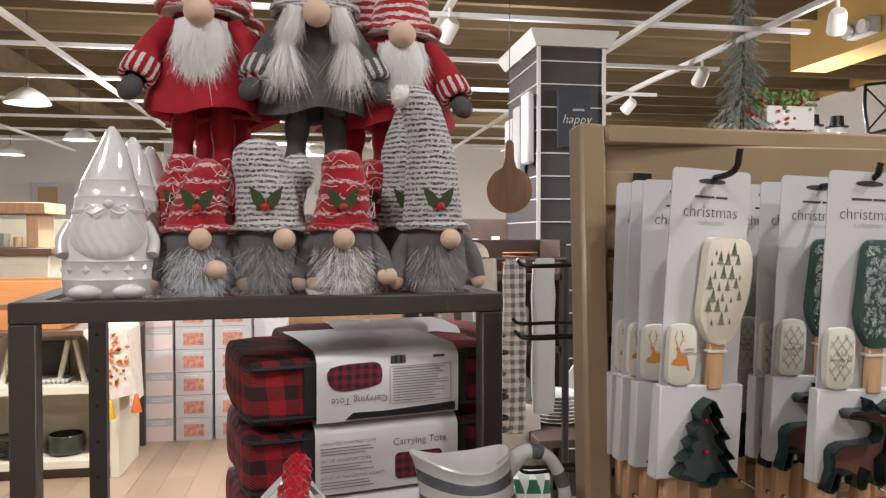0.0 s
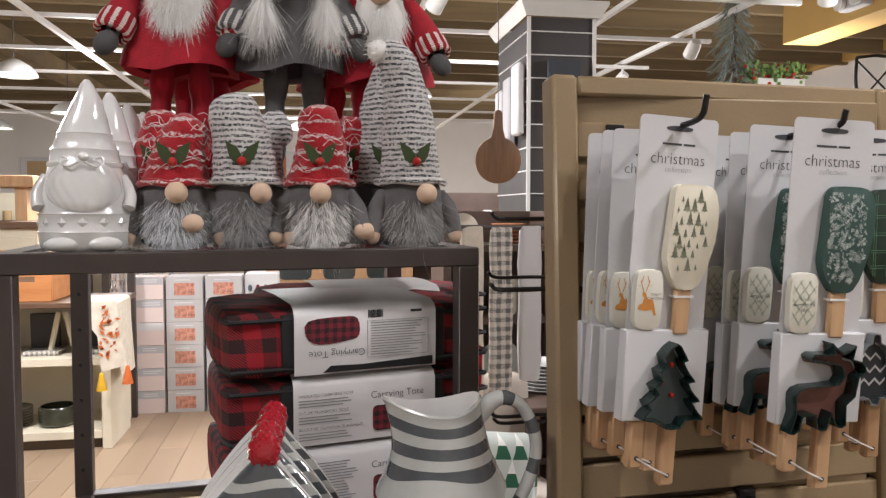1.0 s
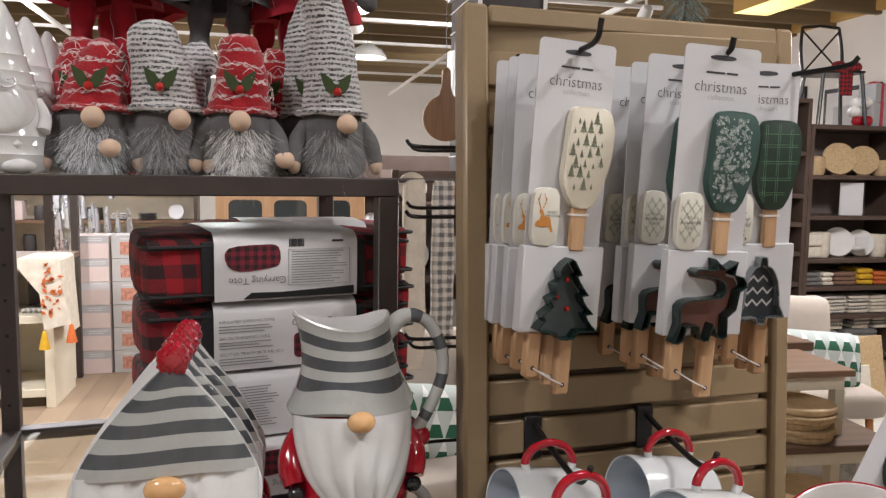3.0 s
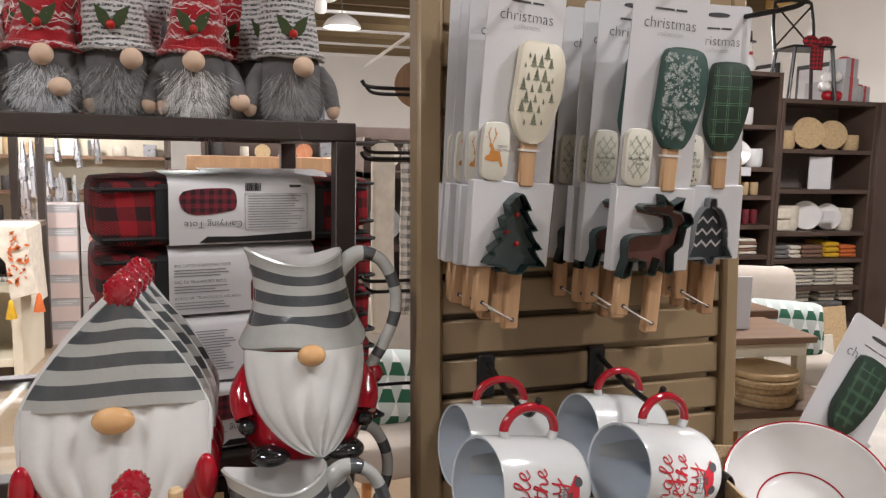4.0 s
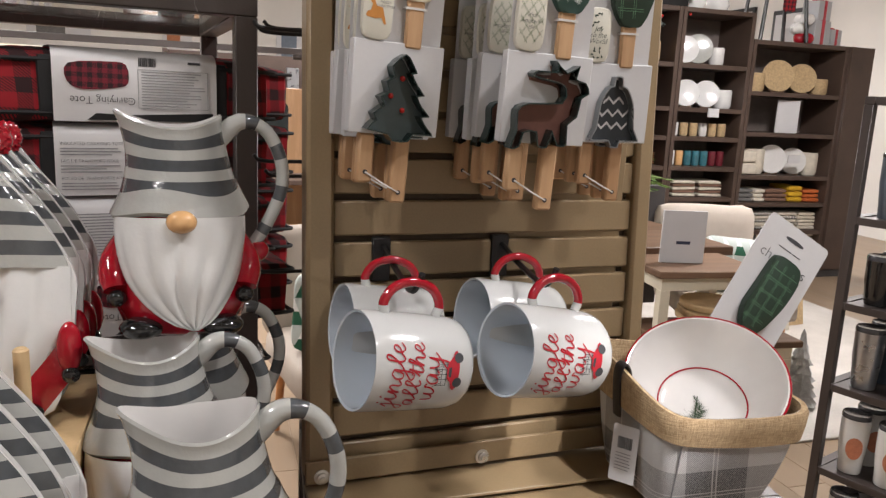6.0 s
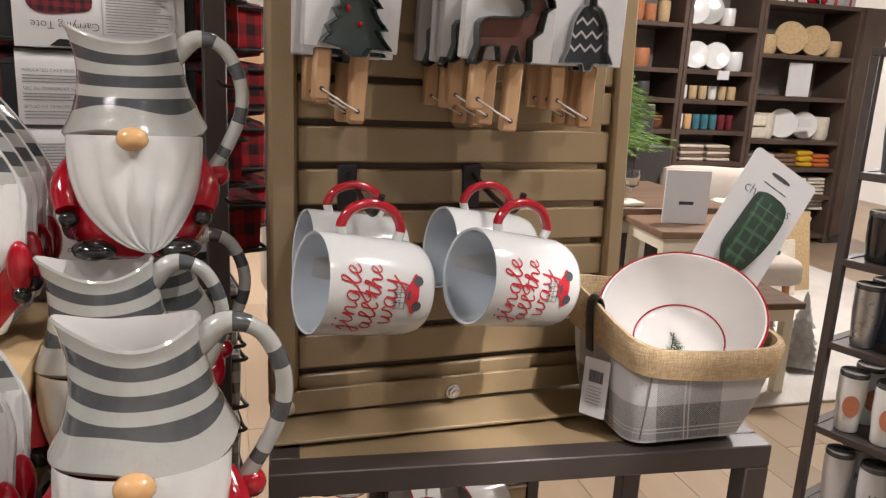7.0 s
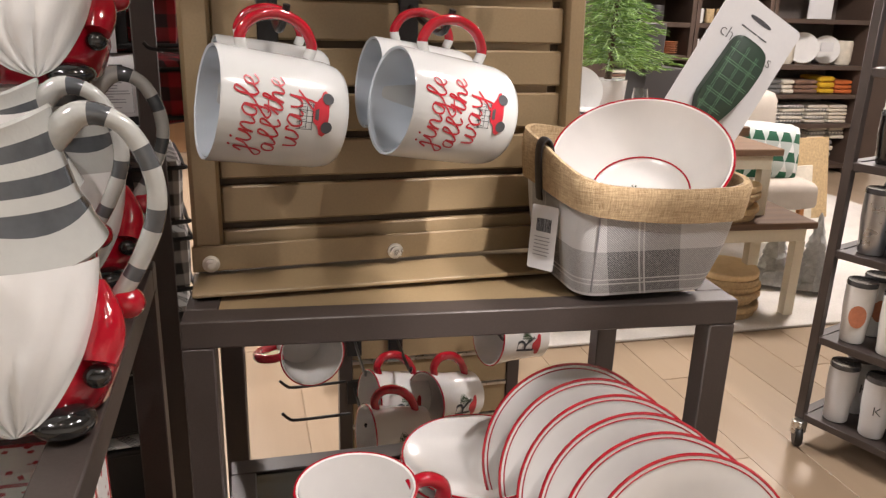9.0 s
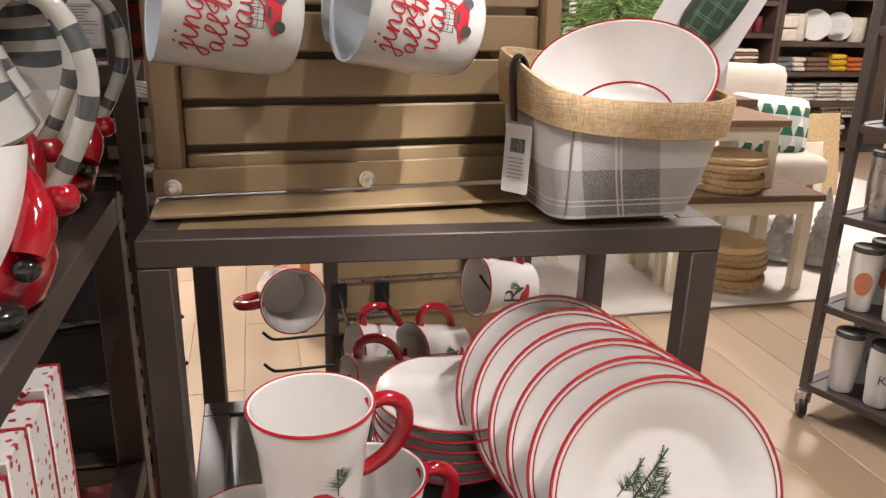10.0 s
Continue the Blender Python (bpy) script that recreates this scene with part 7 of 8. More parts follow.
card_sign(pose(4.50, 4.62, 1.246, 0, 0, -15), 0.19, 0.27, "white acrylic price sign on the bookcase", False)
card_sign(pose(4.56, 4.545, 1.00, 0, 0, 0), 0.12, 0.07, "small white shelf label", False)
card_sign(pose(3.72, 4.545, 1.35, 0, 0, 0), 0.10, 0.07, "small white shelf label", False)
# on top of the bookcases
for x, z, s in ((4.72, 1.981, 0.2), (4.74, 2.181, 0.16), (4.90, 1.981, 0.14)):
    t = thing("wrapped_gift", pose(x, 4.72, z, 0, 0, 12), "grey wrapped gift box with a red ribbon", "gift box", "decorative gifts")
    part("box", boxy((-s / 2, -s / 2, 0), (s / 2, s / 2, s * 0.98), 0.004), PAPER_GREY, t)
    part("ribbon", boxy((-s * 0.09, -s / 2 - 0.004, 0), (s * 0.09, s / 2 + 0.004, s)), RED_INK, t)
    part("bow", ball((0, 0, s * 1.02), (s * 0.3, s * 0.3, s * 0.12)), RED_INK, t)
t = thing("ornament_cluster", (4.55, 4.66, 1.981), "cluster of red and white glass ornaments", "ornaments")
rnd = random.Random(4)
for k in range(16):
    a, rr = rnd.uniform(0, 6.28), rnd.uniform(0, 0.1)
    part("bauble", ball((rr * math.cos(a), rr * math.sin(a) * 0.6, 0.045 + 0.075 * (k % 3)), 0.045, 14, 8), (RED_GLAZE, WHITE_GLAZE, CREAM_GLAZE)[k % 3], t)
chair = thing("metal_chair", pose(4.36, 4.76, 1.981, 0, 0, -10), "black metal chair standing on top of the bookcase", "chair")
part("seat", boxy((-0.19, -0.17, 0.42), (0.19, 0.17, 0.44), 0.01), BLACK, chair)
for sx in (-1, 1):
    for sy in (-1, 1):
        part("leg", tube([(sx * 0.20, sy * 0.18, 0), (sx * 0.16, sy * 0.15, 0.42)], 0.016, 8), BLACK, chair)
    part("back_post", tube(smooth_path([(sx * 0.17, 0.15, 0.43), (sx * 0.18, 0.19, 0.65), (sx * 0.16, 0.22, 0.85)], 8), 0.014, 8), BLACK, chair)
part("back_rail", tube([(-0.16, 0.22, 0.85), (0, 0.235, 0.87), (0.16, 0.22, 0.85)], 0.014, 8), BLACK, chair)
part("cross_brace", tube([(-0.17, 0.16, 0.46), (0.16, 0.21, 0.82)], 0.008, 6), BLACK, chair)
part("cross_brace", tube([(0.17, 0.16, 0.46), (-0.16, 0.21, 0.82)], 0.008, 6), BLACK, chair)
bw = thing("plaid_bow", pose(4.36, 4.60, 2.42), "red plaid ribbon bow hanging on the chair", "bow")
for s in (-1, 1):
    part("loop", ball((s * 0.07, 0, 0.03), (0.075, 0.03, 0.045)), BUFFALO, bw)
    part("tail", boxy((s * 0.03 - 0.03, -0.01, -0.2), (s * 0.03 + 0.03, 0.005, 0.01), 0.004), BUFFALO, bw)


def snowman(m, label):
    t = thing("snowman_figure", m, label, "snowman")
    bm = lathe([(0, 0), (0.07, 0.0), (0.095, 0.05), (0.085, 0.11), (0.055, 0.15), (0.065, 0.19), (0.058, 0.235), (0.05, 0.25), (0, 0.262)], 20)
    ob = part("figure", bm, WHITE_GLAZE, t)
    part("hat", lathe([(0, 0), (0.085, 0), (0.085, 0.01), (0.055, 0.012), (0.05, 0.09), (0, 0.092)], 18), BLACK, t, at=pose(0, 0, 0.245))
    part("scarf", moved(lathe([(0.06, 0), (0.07, 0.012), (0.06, 0.026)], 18), pose(0, 0, 0.145)), RED_INK, t)
    return t


snowman(pose(3.55, 4.72, 2.181), "white snowman figure with black hat and red scarf")
snowman(pose(3.78, 4.74, 2.181), "white snowman figure with black hat and red scarf")
NEEDLE = hairy("green_needles", (0.28, 0.46, 0.10), (0.08, 0.18, 0.04))
FROST = hairy("frosted_needles", (0.34, 0.40, 0.37), (0.08, 0.12, 0.10))
BARK = stuff_mat("brown_bark", (0.09, 0.06, 0.04), 0.9, 0, 0.4, 40, 200, 0.6, dist=0.004)
planter = thing("planter", pose(3.28, 4.70, 2.181), "white box planter on a black stand with red berries", "planter")
part("stand", boxy((-0.15, -0.09, 0), (0.15, 0.09, 0.2), 0.004), BLACK, planter)
part("box", boxy((-0.2, -0.11, 0.2), (0.2, 0.11, 0.38), 0.006), WHITE_METAL, planter)
bm = bmesh.new()
for k in range(420):
    add_ball(bm, (rnd.uniform(-0.3, 0.2), rnd.uniform(-0.14, 0.1), rnd.uniform(0.33, 0.5) - (rnd.random() * 0.5 if k % 3 == 0 else 0) * (rnd.random())), 0.014, 6, 4, k % 3 == 0 and 1 or 0)
tagged(part("foliage", bm, [NEEDLE, BERRY], planter, "green leaves with red berries"), kind="stuff")


def conifer(m, h, r, mat, label, n=46, droop=0.25, name="pine_tree", pot=None, length=0.05):
    t = thing(name, m, label, "tree")
    rd = random.Random(int(h * 1000))
    part("trunk", tube([(0, 0, 0), (0.01, 0, h * 0.5), (0, 0, h)], [0.02, 0.014, 0.004], 8), BARK, t)
    bm = bmesh.new()
    for k in range(n):
        f = (k + 0.5) / n
        z = h * (0.12 + 0.85 * f)
        ln = r * (1.05 - f) * rd.uniform(0.7, 1.15)
        a = k * 2.4
        tip = Vector((ln * math.cos(a), ln * math.sin(a), z - droop * ln))
        base = Vector((0, 0, z))
        add_tube(bm, [base, base.lerp(tip, 0.5) + Vector((0, 0, 0.02)), tip], [0.004, 0.003, 0.001], 4, caps=False)
        roots = []
        for q in range(int(26 * (0.5 + ln / r))):
            p = base.lerp(tip, rd.uniform(0.15, 1.0))
            o = Vector((rd.gauss(0, 1), rd.gauss(0, 1), rd.gauss(0, 0.7))).normalized()
            roots.append((p, o))
        add_fur(bm, rd, roots, (tip - base).normalized() * 0.8, length, 0.0035, 0.3, 0.1)
    part("crown", bm, mat, t)
    if pot:
        part("pot", moved(lathe([(0, -0.16), (0.085, -0.16), (0.10, 0.0), (0.09, 0.0), (0.08, -0.02), (0, -0.02)], 24), pose(0, 0, 0.0)), pot, t, "white ceramic pot")
    return t


frosted = conifer(pose(2.95, 4.72, 2.181), 1.42, 0.27, FROST, "tall frosted artificial pine tree on top of the bookcase", 90, 0.9, "frosted_tree", length=0.11)
part("base", lathe([(0, 0), (0.10, 0), (0.10, 0.02), (0.03, 0.03), (0, 0.03)], 20), BARK, frosted)
# ---- seating corner ----
rug = tagged(part("rug", boxy((0.95, 1.72, 0.0015), (4.2, 4.4, 0.012), 0.003), stuff_mat("pale_rug", (0.62, 0.58, 0.53), 0.98, 0, 0.2, 3, 90, 0.5, dist=0.004)), "pale faded area rug on the floor", "rug")
LINEN = stuff_mat("beige_linen", (0.46, 0.40, 0.34), 0.95, 0, 0.12, 8, 400, 0.3)
PILLOW_M = bpy.data.materials.new("green_tree_pillow_print")
tree, b = nodes_of(PILLOW_M)
ax = axes(tree, coords(tree))
fx = calc(tree, "ABSOLUTE", calc(tree, "SUBTRACT", calc(tree, "FRACT", calc(tree, "ADD", calc(tree, "DIVIDE", ax[0], 0.075), calc(tree, "MULTIPLY", calc(tree, "FLOOR", calc(tree, "DIVIDE", ax[2], 0.1)), 0.5))), 0.5))
fz = calc(tree, "FRACT", calc(tree, "DIVIDE", ax[2], 0.1))
tri_f = calc(tree, "LESS_THAN", fx, calc(tree, "MULTIPLY", calc(tree, "SUBTRACT", 1.0, fz), 0.46))
snow = calc(tree, "MULTIPLY", tri_f, calc(tree, "GREATER_THAN", fz, 0.5))
tree.links.new(mixed(tree, mixed(tree, (0.50, 0.55, 0.52), (0.02, 0.10, 0.055), tri_f), (0.78, 0.78, 0.76), snow), b.inputs["Base Color"])
b.inputs["Roughness"].default_value = 0.95


def armchair(m, label):
    t = thing("accent_chair", m, label, "chair", "accent chairs")
    part("seat", moved(soft_box(0.62, 0.58, 0.16, 0.06, 0.006, 3), pose(-0.31, -0.29, 0.29)), LINEN, t)
    part("backrest", moved(soft_box(0.60, 0.14, 0.46, 0.06, 0.006, 4), pose(-0.30, 0.22, 0.40, -10)), LINEN, t)
    for sx in (-1, 1):
        for sy in (-1, 1):
            part("leg", tube([(sx * 0.26, sy * 0.24, 0.0), (sx * 0.24, sy * 0.22, 0.31)], [0.014, 0.02], 10), ORANGE_WOOD, t)
    return t


def cushion(m, label):
    t = thing("throw_pillow", m, label, "pillow", "tree pillows")
    bm = soft_box(0.44, 0.12, 0.30, 0.055, 0.004, 2)
    for v in bm.verts:
        f = min(1, 2.2 * (1 - max(abs(v.co.x / 0.22 - 1), abs(v.co.z / 0.15 - 1))) + 0.25)
        v.co.y = 0.06 + (v.co.y - 0.06) * f
    part("cover", bm, PILLOW_M, t)
    return t


armchair(pose(2.60, 2.72, 0.012, 0, 0, -12), "beige linen accent chair on wooden legs, on the rug")
cushion(pose(2.34, 2.53, 0.475, -14, 4, -10), "white pillow with green snowy tree print on the chair")
armchair(pose(0.42, 2.05, 0.012, 0, 0, 10), "beige linen accent chair beside a display table")
cushion(pose(0.16, 1.86, 0.475, -14, 8, 12), "white pillow with green snowy tree print on the chair")
for x, y, w, z, lab in ((1.95, 2.12, 0.52, 0.715, "small cream table with a brown wooden top"), (2.02, 2.02, 0.66, 0.425, "low cream table with a brown wooden top")):
    t = thing("side_table", pose(x, y, 0.012, 0, 0, -4), lab, "side table", "nesting side tables")
    part("tabletop", boxy((-w / 2, -0.20, z - 0.03), (w / 2, 0.20, z), 0.004), WALNUT, t)
    part("apron", boxy((-w / 2 + 0.03, -0.17, z - 0.09), (w / 2 - 0.03, 0.17, z - 0.0305)), CREAM_PAINT, t)
    for sx in (-1, 1):
        for sy in (-1, 1):
            part("leg", boxy((sx * (w / 2 - 0.05) - 0.022, sy * 0.15 - 0.022, 0), (sx * (w / 2 - 0.05) + 0.022, sy * 0.15 + 0.022, z - 0.0905)), CREAM_PAINT, t)
for x, y, z, n in ((1.98, 1.98, 0.4375, 5), (2.03, 1.95, 0.0125, 7)):
    t = thing("wood_slice_stack", pose(x, y, z), "stack of pale wood slice trays with bark edges", "wood slices", "wood slice stacks")
    for k in range(n):
        r = 0.15 - 0.004 * (k % 3)
        bm = lathe([(0, 0), (r * 0.97, 0), (r, 0.006), (r, 0.022), (r * 0.97, 0.027), (0, 0.027)], 26)
        for v in bm.verts:
            v.co.x *= 1 + 0.04 * math.sin(3 * math.atan2(v.co.y, v.co.x) + k)
        part("slice", moved(bm, pose(0.01 * math.sin(k * 2), 0.008 * math.cos(k * 3), k * 0.029)), PINE if k == n - 1 else BASKETRY, t)
card_sign(pose(1.88, 2.10, 0.728, 0, 0, -12), 0.20, 0.235, "white acrylic sign on the side table")
GREY_PINE = stuff_mat("grey_painted_resin", (0.47, 0.47, 0.46), 0.8, 0, 0.35, 30, 200, 0.3)
for x, y, h in ((2.46, 2.18, 0.34), (2.60, 2.08, 0.37)):
    t = thing("grey_tree_figure", pose(x, y, 0.0125), "grey carved wooden tree figure on the rug", "tree figure", "grey tree figures")
    bm = bmesh.new()
    for k in range(9):
        f = k / 9
        rr = 0.085 * (1 - f) + 0.012
        add_lathe(bm, [(rr, h * 0.06 + f * h * 0.9), (rr * 0.55, h * 0.06 + f * h * 0.9 + 0.045), (rr * 0.2, h * 0.06 + f * h * 0.9 + 0.06)], 9)
    for v in bm.verts:
        v.co += noise.noise_vector(v.co * 30) * 0.012
    part("branches", bm, GREY_PINE, t, smooth=False)
    part("trunk", tube([(0, 0, 0), (0, 0, h * 0.98)], [0.03, 0.008], 8), GREY_PINE, t)
for k in range(4):
    t = thing("wooden_crate", pose(2.95 + 0.2 * k, 3.15 + 0.1 * (k % 2), 0.012, -10, 0, 8), "pale wooden frame leaning on others", "wooden frame", "leaning wooden frames")
    part("panel", boxy((-0.14, -0.015, 0), (0.14, 0.015, 0.52 - 0.08 * (k % 3)), 0.003), BASKETRY if k % 2 else CREAM_CLOTH, t)

# dining table with place settings and a tree
dt = thing("dining_table", pose(1.86, 2.72, 0.012), "cream dining table with a brown wooden top", "dining table")
part("tabletop", boxy((-0.55, -0.42, 0.70), (0.45, 0.42, 0.745), 0.004), WALNUT, dt)
part("apron", boxy((-0.51, -0.38, 0.62), (0.41, 0.38, 0.6995)), CREAM_PAINT, dt)
for sx in (-0.48, 0.38):
    for sy in (-0.34, 0.34):
        part("leg", boxy((sx - 0.03, sy - 0.03, 0), (sx + 0.03, sy + 0.03, 0.6195)), CREAM_PAINT, dt)
conifer(pose(1.84, 2.86, 0.92), 0.64, 0.34, NEEDLE, "green artificial pine tree in a white pot", 190, 0.10, "potted_tree", WHITE_GLAZE, 0.06)
stack_of(pose(1.62, 2.50, 0.758), 0.12, 4, 0.014, WHITE_GLAZE, "stack of white plates set on the table")
upright_plate(pose(1.58, 2.64, 0.758, 0, 0, -10), 0.12, WHITE_GLAZE, "white plate standing upright on the table")
t = thing("wine_glass", (1.80, 2.44, 0.758), "clear stemmed wine glass on the table", "glass")
part("bowl", lathe([(0.003, 0.07), (0.03, 0.085), (0.038, 0.12), (0.032, 0.16), (0.031, 0.16), (0.036, 0.12), (0.028, 0.088), (0, 0.075)], 20), GLASS, t)
part("stem", lathe([(0, 0), (0.032, 0), (0.03, 0.003), (0.004, 0.006), (0.0035, 0.07), (0, 0.071)], 16), GLASS, t)
folded(pose(1.66, 2.34, 0.758), 0.16, 0.12, 0.02, 1, [CREAM_CLOTH], "folded cream napkin on the table")
for k in range(5):
    t = thing("black_canister", pose(2.18 + 0.14 * (k % 2), 3.25, 0.0 + 0.24 * k), "black storage box in a tall stack", "storage box", "stacked black boxes")
    part("box", boxy((-0.12, -0.12, 0), (0.12, 0.12, 0.238), 0.006), CHARCOAL, t)

# ---- tumbler rack on casters ----
rack = square_tube_unit("tumbler_rack", pose(2.215, 0.79, 0.085, 0, 0, 20), 0.50, 0.36, (0.02, 0.275, 0.54, 0.79, 1.04, 1.375), 0.026, 0.022, "brown metal rolling rack of tumblers", "rolling rack", 1.375, inset=METAL)
for px, py in ((-0.012, 0.012), (-0.488, 0.012), (-0.012, 0.348), (-0.488, 0.348)):
    c = part("caster", moved(lathe([(0, -0.011), (0.03, -0.011), (0.0335, -0.006), (0.0335, 0.006), (0.03, 0.011), (0, 0.011)], 20), pose(px - 0.02, py - 0.012, -0.0505, 90, 0, 40)), BLACK, rack, "black swivel caster wheel")
    part("fork", boxy((px - 0.035, py - 0.025, -0.045), (px + 0.005, py + 0.008, 0.0), 0.004), CHROME, c, "grey steel fork")
STEEL = stuff_mat("brushed_steel", (0.50, 0.51, 0.53), 0.3, 0.9, 0.15, 20, 300, 0.05)
SLATE = stuff_mat("blue_grey_coat", (0.12, 0.15, 0.19), 0.4, 0.2, 0.2, 20, 300, 0.05)
CORAL = stuff_mat("coral_print", (0.55, 0.20, 0.11), 0.4)
LIDM = stuff_mat("smoky_lid", (0.06, 0.06, 0.065), 0.2, 0, 0.2, 20, 100, 0, coat=0.5)


def steel_tumbler(m, mat, label, h=0.17, dot=False, mark=False):
    t = thing("steel_tumbler", m, label, "tumbler", "insulated tumblers")
    part("body", lathe([(0, 0), (0.031, 0), (0.033, 0.004), (0.035, h * 0.25), (0.040, h * 0.6), (0.0405, h), (0.038, h), (0.037, h * 0.9), (0, h * 0.85)], 24), mat, t)
    part("lid", moved(lathe([(0, 0.003), (0.0385, 0.003), (0.041, 0), (0.0415, 0.008), (0.039, 0.014), (0.03, 0.012), (0, 0.010)], 24), pose(0, 0, h)), LIDM, t, "smoky plastic lid")
    if dot:
        bm = bmesh.new()
        bm.faces.new([bm.verts.new((0.024 * math.cos(k * 0.35), 0, 0.034 * math.sin(k * 0.35))) for k in range(18)])
        part("printed_spot", wrapped(fine(bm, 0.01), 0.0412, h * 0.5), CORAL, t, "coral painted spot")
    if mark:
        part("initial", wrapped(fine(letters("K", 0.04)), 0.0408, h * 0.45), INK, t)
    return t


RK = pose(2.215, 0.79, 0.085, 0, 0, 20)
for lv, kinds in ((0.02, ((PAPER, 0, 0), (PAPER, 0, 1))), (0.275, ((WHITE_GLAZE, 1, 0), (WHITE_GLAZE, 1, 0))), (0.54, ((STEEL, 0, 0), (SLATE, 0, 0))), (0.79, ((BLACK_GLAZE, 0, 0), (BLACK_GLAZE, 0, 0))), (1.04, ((SLATE, 0, 0), (SLATE, 0, 0)))):
    for i in range(4):
        for j in range(3):
            mt, dot, mk = kinds[(i + j) % 2]
            steel_tumbler(RK @ pose(-0.44 + 0.098 * i, 0.06 + 0.105 * j, lv + 0.001, 0, 0, -60 + 20 * i), mt, "insulated steel tumbler with a lid on the rack", 0.17 if lv != 0.79 else 0.13, bool(dot), bool(mk))
t = thing("quote_sign", RK @ pose(-0.40, 0.18, 1.376, 0, 0, -15), "white block sign with dark lettering on the rack", "sign")
part("block", boxy((-0.10, -0.02, 0), (0.10, 0.02, 0.28), 0.002), PAPER, t)
part("lettering", moved(letters("stay hydrated.", 0.038), Matrix.Translation((0.0, -0.0215, 0.14)) @ pose(0, 0, 0, 0, 90, 0)), INK, t)


# ---- mug rack behind the table ----
mr = thing("mug_rack", (0, 0, 0), "black metal rack with tan slats and hooks", "mug rack")
for x in (0.175, 0.475):
    part("post", boxy((x, 0.40, 0), (x + 0.022, 0.424, 0.80), 0.001), METAL, mr)
for k in range(6):
    part("slat", boxy((0.198, 0.404, 0.42 + k * 0.062), (0.474, 0.416, 0.475 + k * 0.062), 0.001), OLIVE, mr)
    part("silver_edge", boxy((0.198, 0.401, 0.475 + k * 0.062), (0.474, 0.412, 0.480 + k * 0.062)), CHROME, mr)
for x, z in ((0.20, 0.71), (0.27, 0.71), (0.20, 0.62), (0.27, 0.62), (0.42, 0.75)):
    part("hook", tube(smooth_path([(x, 0.402, z), (x, 0.33, z - 0.004), (x, 0.28, z - 0.006), (x, 0.27, z + 0.004)], 10), 0.0025, 6), BLACK, mr)
    part("hook_clip", boxy((x - 0.012, 0.396, z - 0.03), (x + 0.012, 0.4035, z + 0.012)), BLACK, mr)
for z, y in ((0.665, 0.36), (0.64, 0.30)):
    part("side_hook", tube(smooth_path([(0.18, y, z - 0.012), (0.10, y, z - 0.014), (0.085, y, z - 0.010), (0.075, y, z)], 12), 0.0025, 6), BLACK, mr)
LET = "white monogram mug with red handle hanging on the rack"


def letter_mug(m):
    t = red_mug(m, LET, "monogram mugs")
    part("monogram", wrapped(fine(letters("R", 0.05)), 0.0425, 0.035), INK, t, "dark monogram letter")
    return t


letter_mug(hung(0.235, 0.235, 0.625, 10, 6))
letter_mug(hung(0.255, 0.335, 0.632, 14, 6))
letter_mug(hung(0.335, 0.300, 0.640, 24, 8))
letter_mug(hung(0.440, 0.300, 0.742, 12, 8))
red_mug(pose(0.105, 0.36, 0.735, -80, 0, 190), "white mug hanging with its base outward", "monogram mugs")

# ---- left background ----
console = thing("console_cabinet", (0, 0, 0), "cream painted open console with a brown top", "console")
part("top", boxy((-4.0, 4.42, 0.93), (-1.52, 5.0, 0.965), 0.004), WALNUT, console)
part("back", boxy((-3.98, 4.96, 0.06), (-1.56, 4.985, 0.93)), CREAM_PAINT, console)
for x in (-3.98, -2.78, -1.62):
    part("upright", boxy((x, 4.45, 0), (x + 0.06, 4.96, 0.93), 0.003), CREAM_PAINT, console)
for z in (0.12, 0.60):
    part("shelf", boxy((-3.92, 4.46, z - 0.05), (-1.62, 4.955, z), 0.002), CREAM_PAINT, console)
part("plinth", boxy((-3.9, 4.5, 0.0), (-1.64, 4.9, 0.069)), GROOVE, console)
for k, x in enumerate((-1.95, -2.55, -3.1)):
    t = crock(pose(x, 4.66, 0.121), 0.12, 0.13, OLIVE_GLAZE, "dark green glazed bowl on the console shelf", "bowl")
for x in (-2.25, -2.85):
    stack_of(pose(x, 4.66, 0.121), 0.14, 7, 0.018, OLIVE_GLAZE, "stack of dark green plates on the console shelf")
for x in (-1.75, -2.1):
    t = thing("letter_decor", pose(x - 0.15, 4.62, 0.601), "white wooden easel standing on the shelf", "easel")
    for s in (-1, 1):
        part("leg", tube([(s * 0.08, 0, 0), (s * 0.02, 0, 0.28)], 0.018, 6), CREAM_PAINT, t)
    part("cloth", boxy((0.12, -0.05, 0.0), (0.34, 0.1, 0.03), 0.004), STRIPE_CLOTH, t)
    part("frame", boxy((0.12, 0.1, 0.03), (0.3, 0.14, 0.26), 0.004), CHARCOAL, t)
ct = thing("wooden_tray", (0, 0, 0), "orange stained wooden crate on the console", "crate")
part("front", boxy((-3.3, 4.50, 0.966), (-1.92, 4.53, 1.28), 0.004), ORANGE_WOOD, ct)
part("back", boxy((-3.3, 4.9, 0.966), (-1.92, 4.93, 1.28), 0.004), ORANGE_WOOD, ct)
part("end", boxy((-1.95, 4.531, 0.966), (-1.92, 4.899, 1.28), 0.004), ORANGE_WOOD, ct)
part("end", boxy((-3.3, 4.531, 0.966), (-3.27, 4.899, 1.28), 0.004), ORANGE_WOOD, ct)
part("base", boxy((-3.26, 4.531, 0.966), (-1.96, 4.899, 0.98)), ORANGE_WOOD, ct)
tagged(part("stencil", bars(1, -2.4, -2.02, 1.13, 0.05, 0.035, 1, 4.4985, 0.0), WALNUT, ct), kind="stuff")
runner = thing("table_runner", (0, 0, 0), "cream runner with orange leaves and tassels, draped over", "table runner")
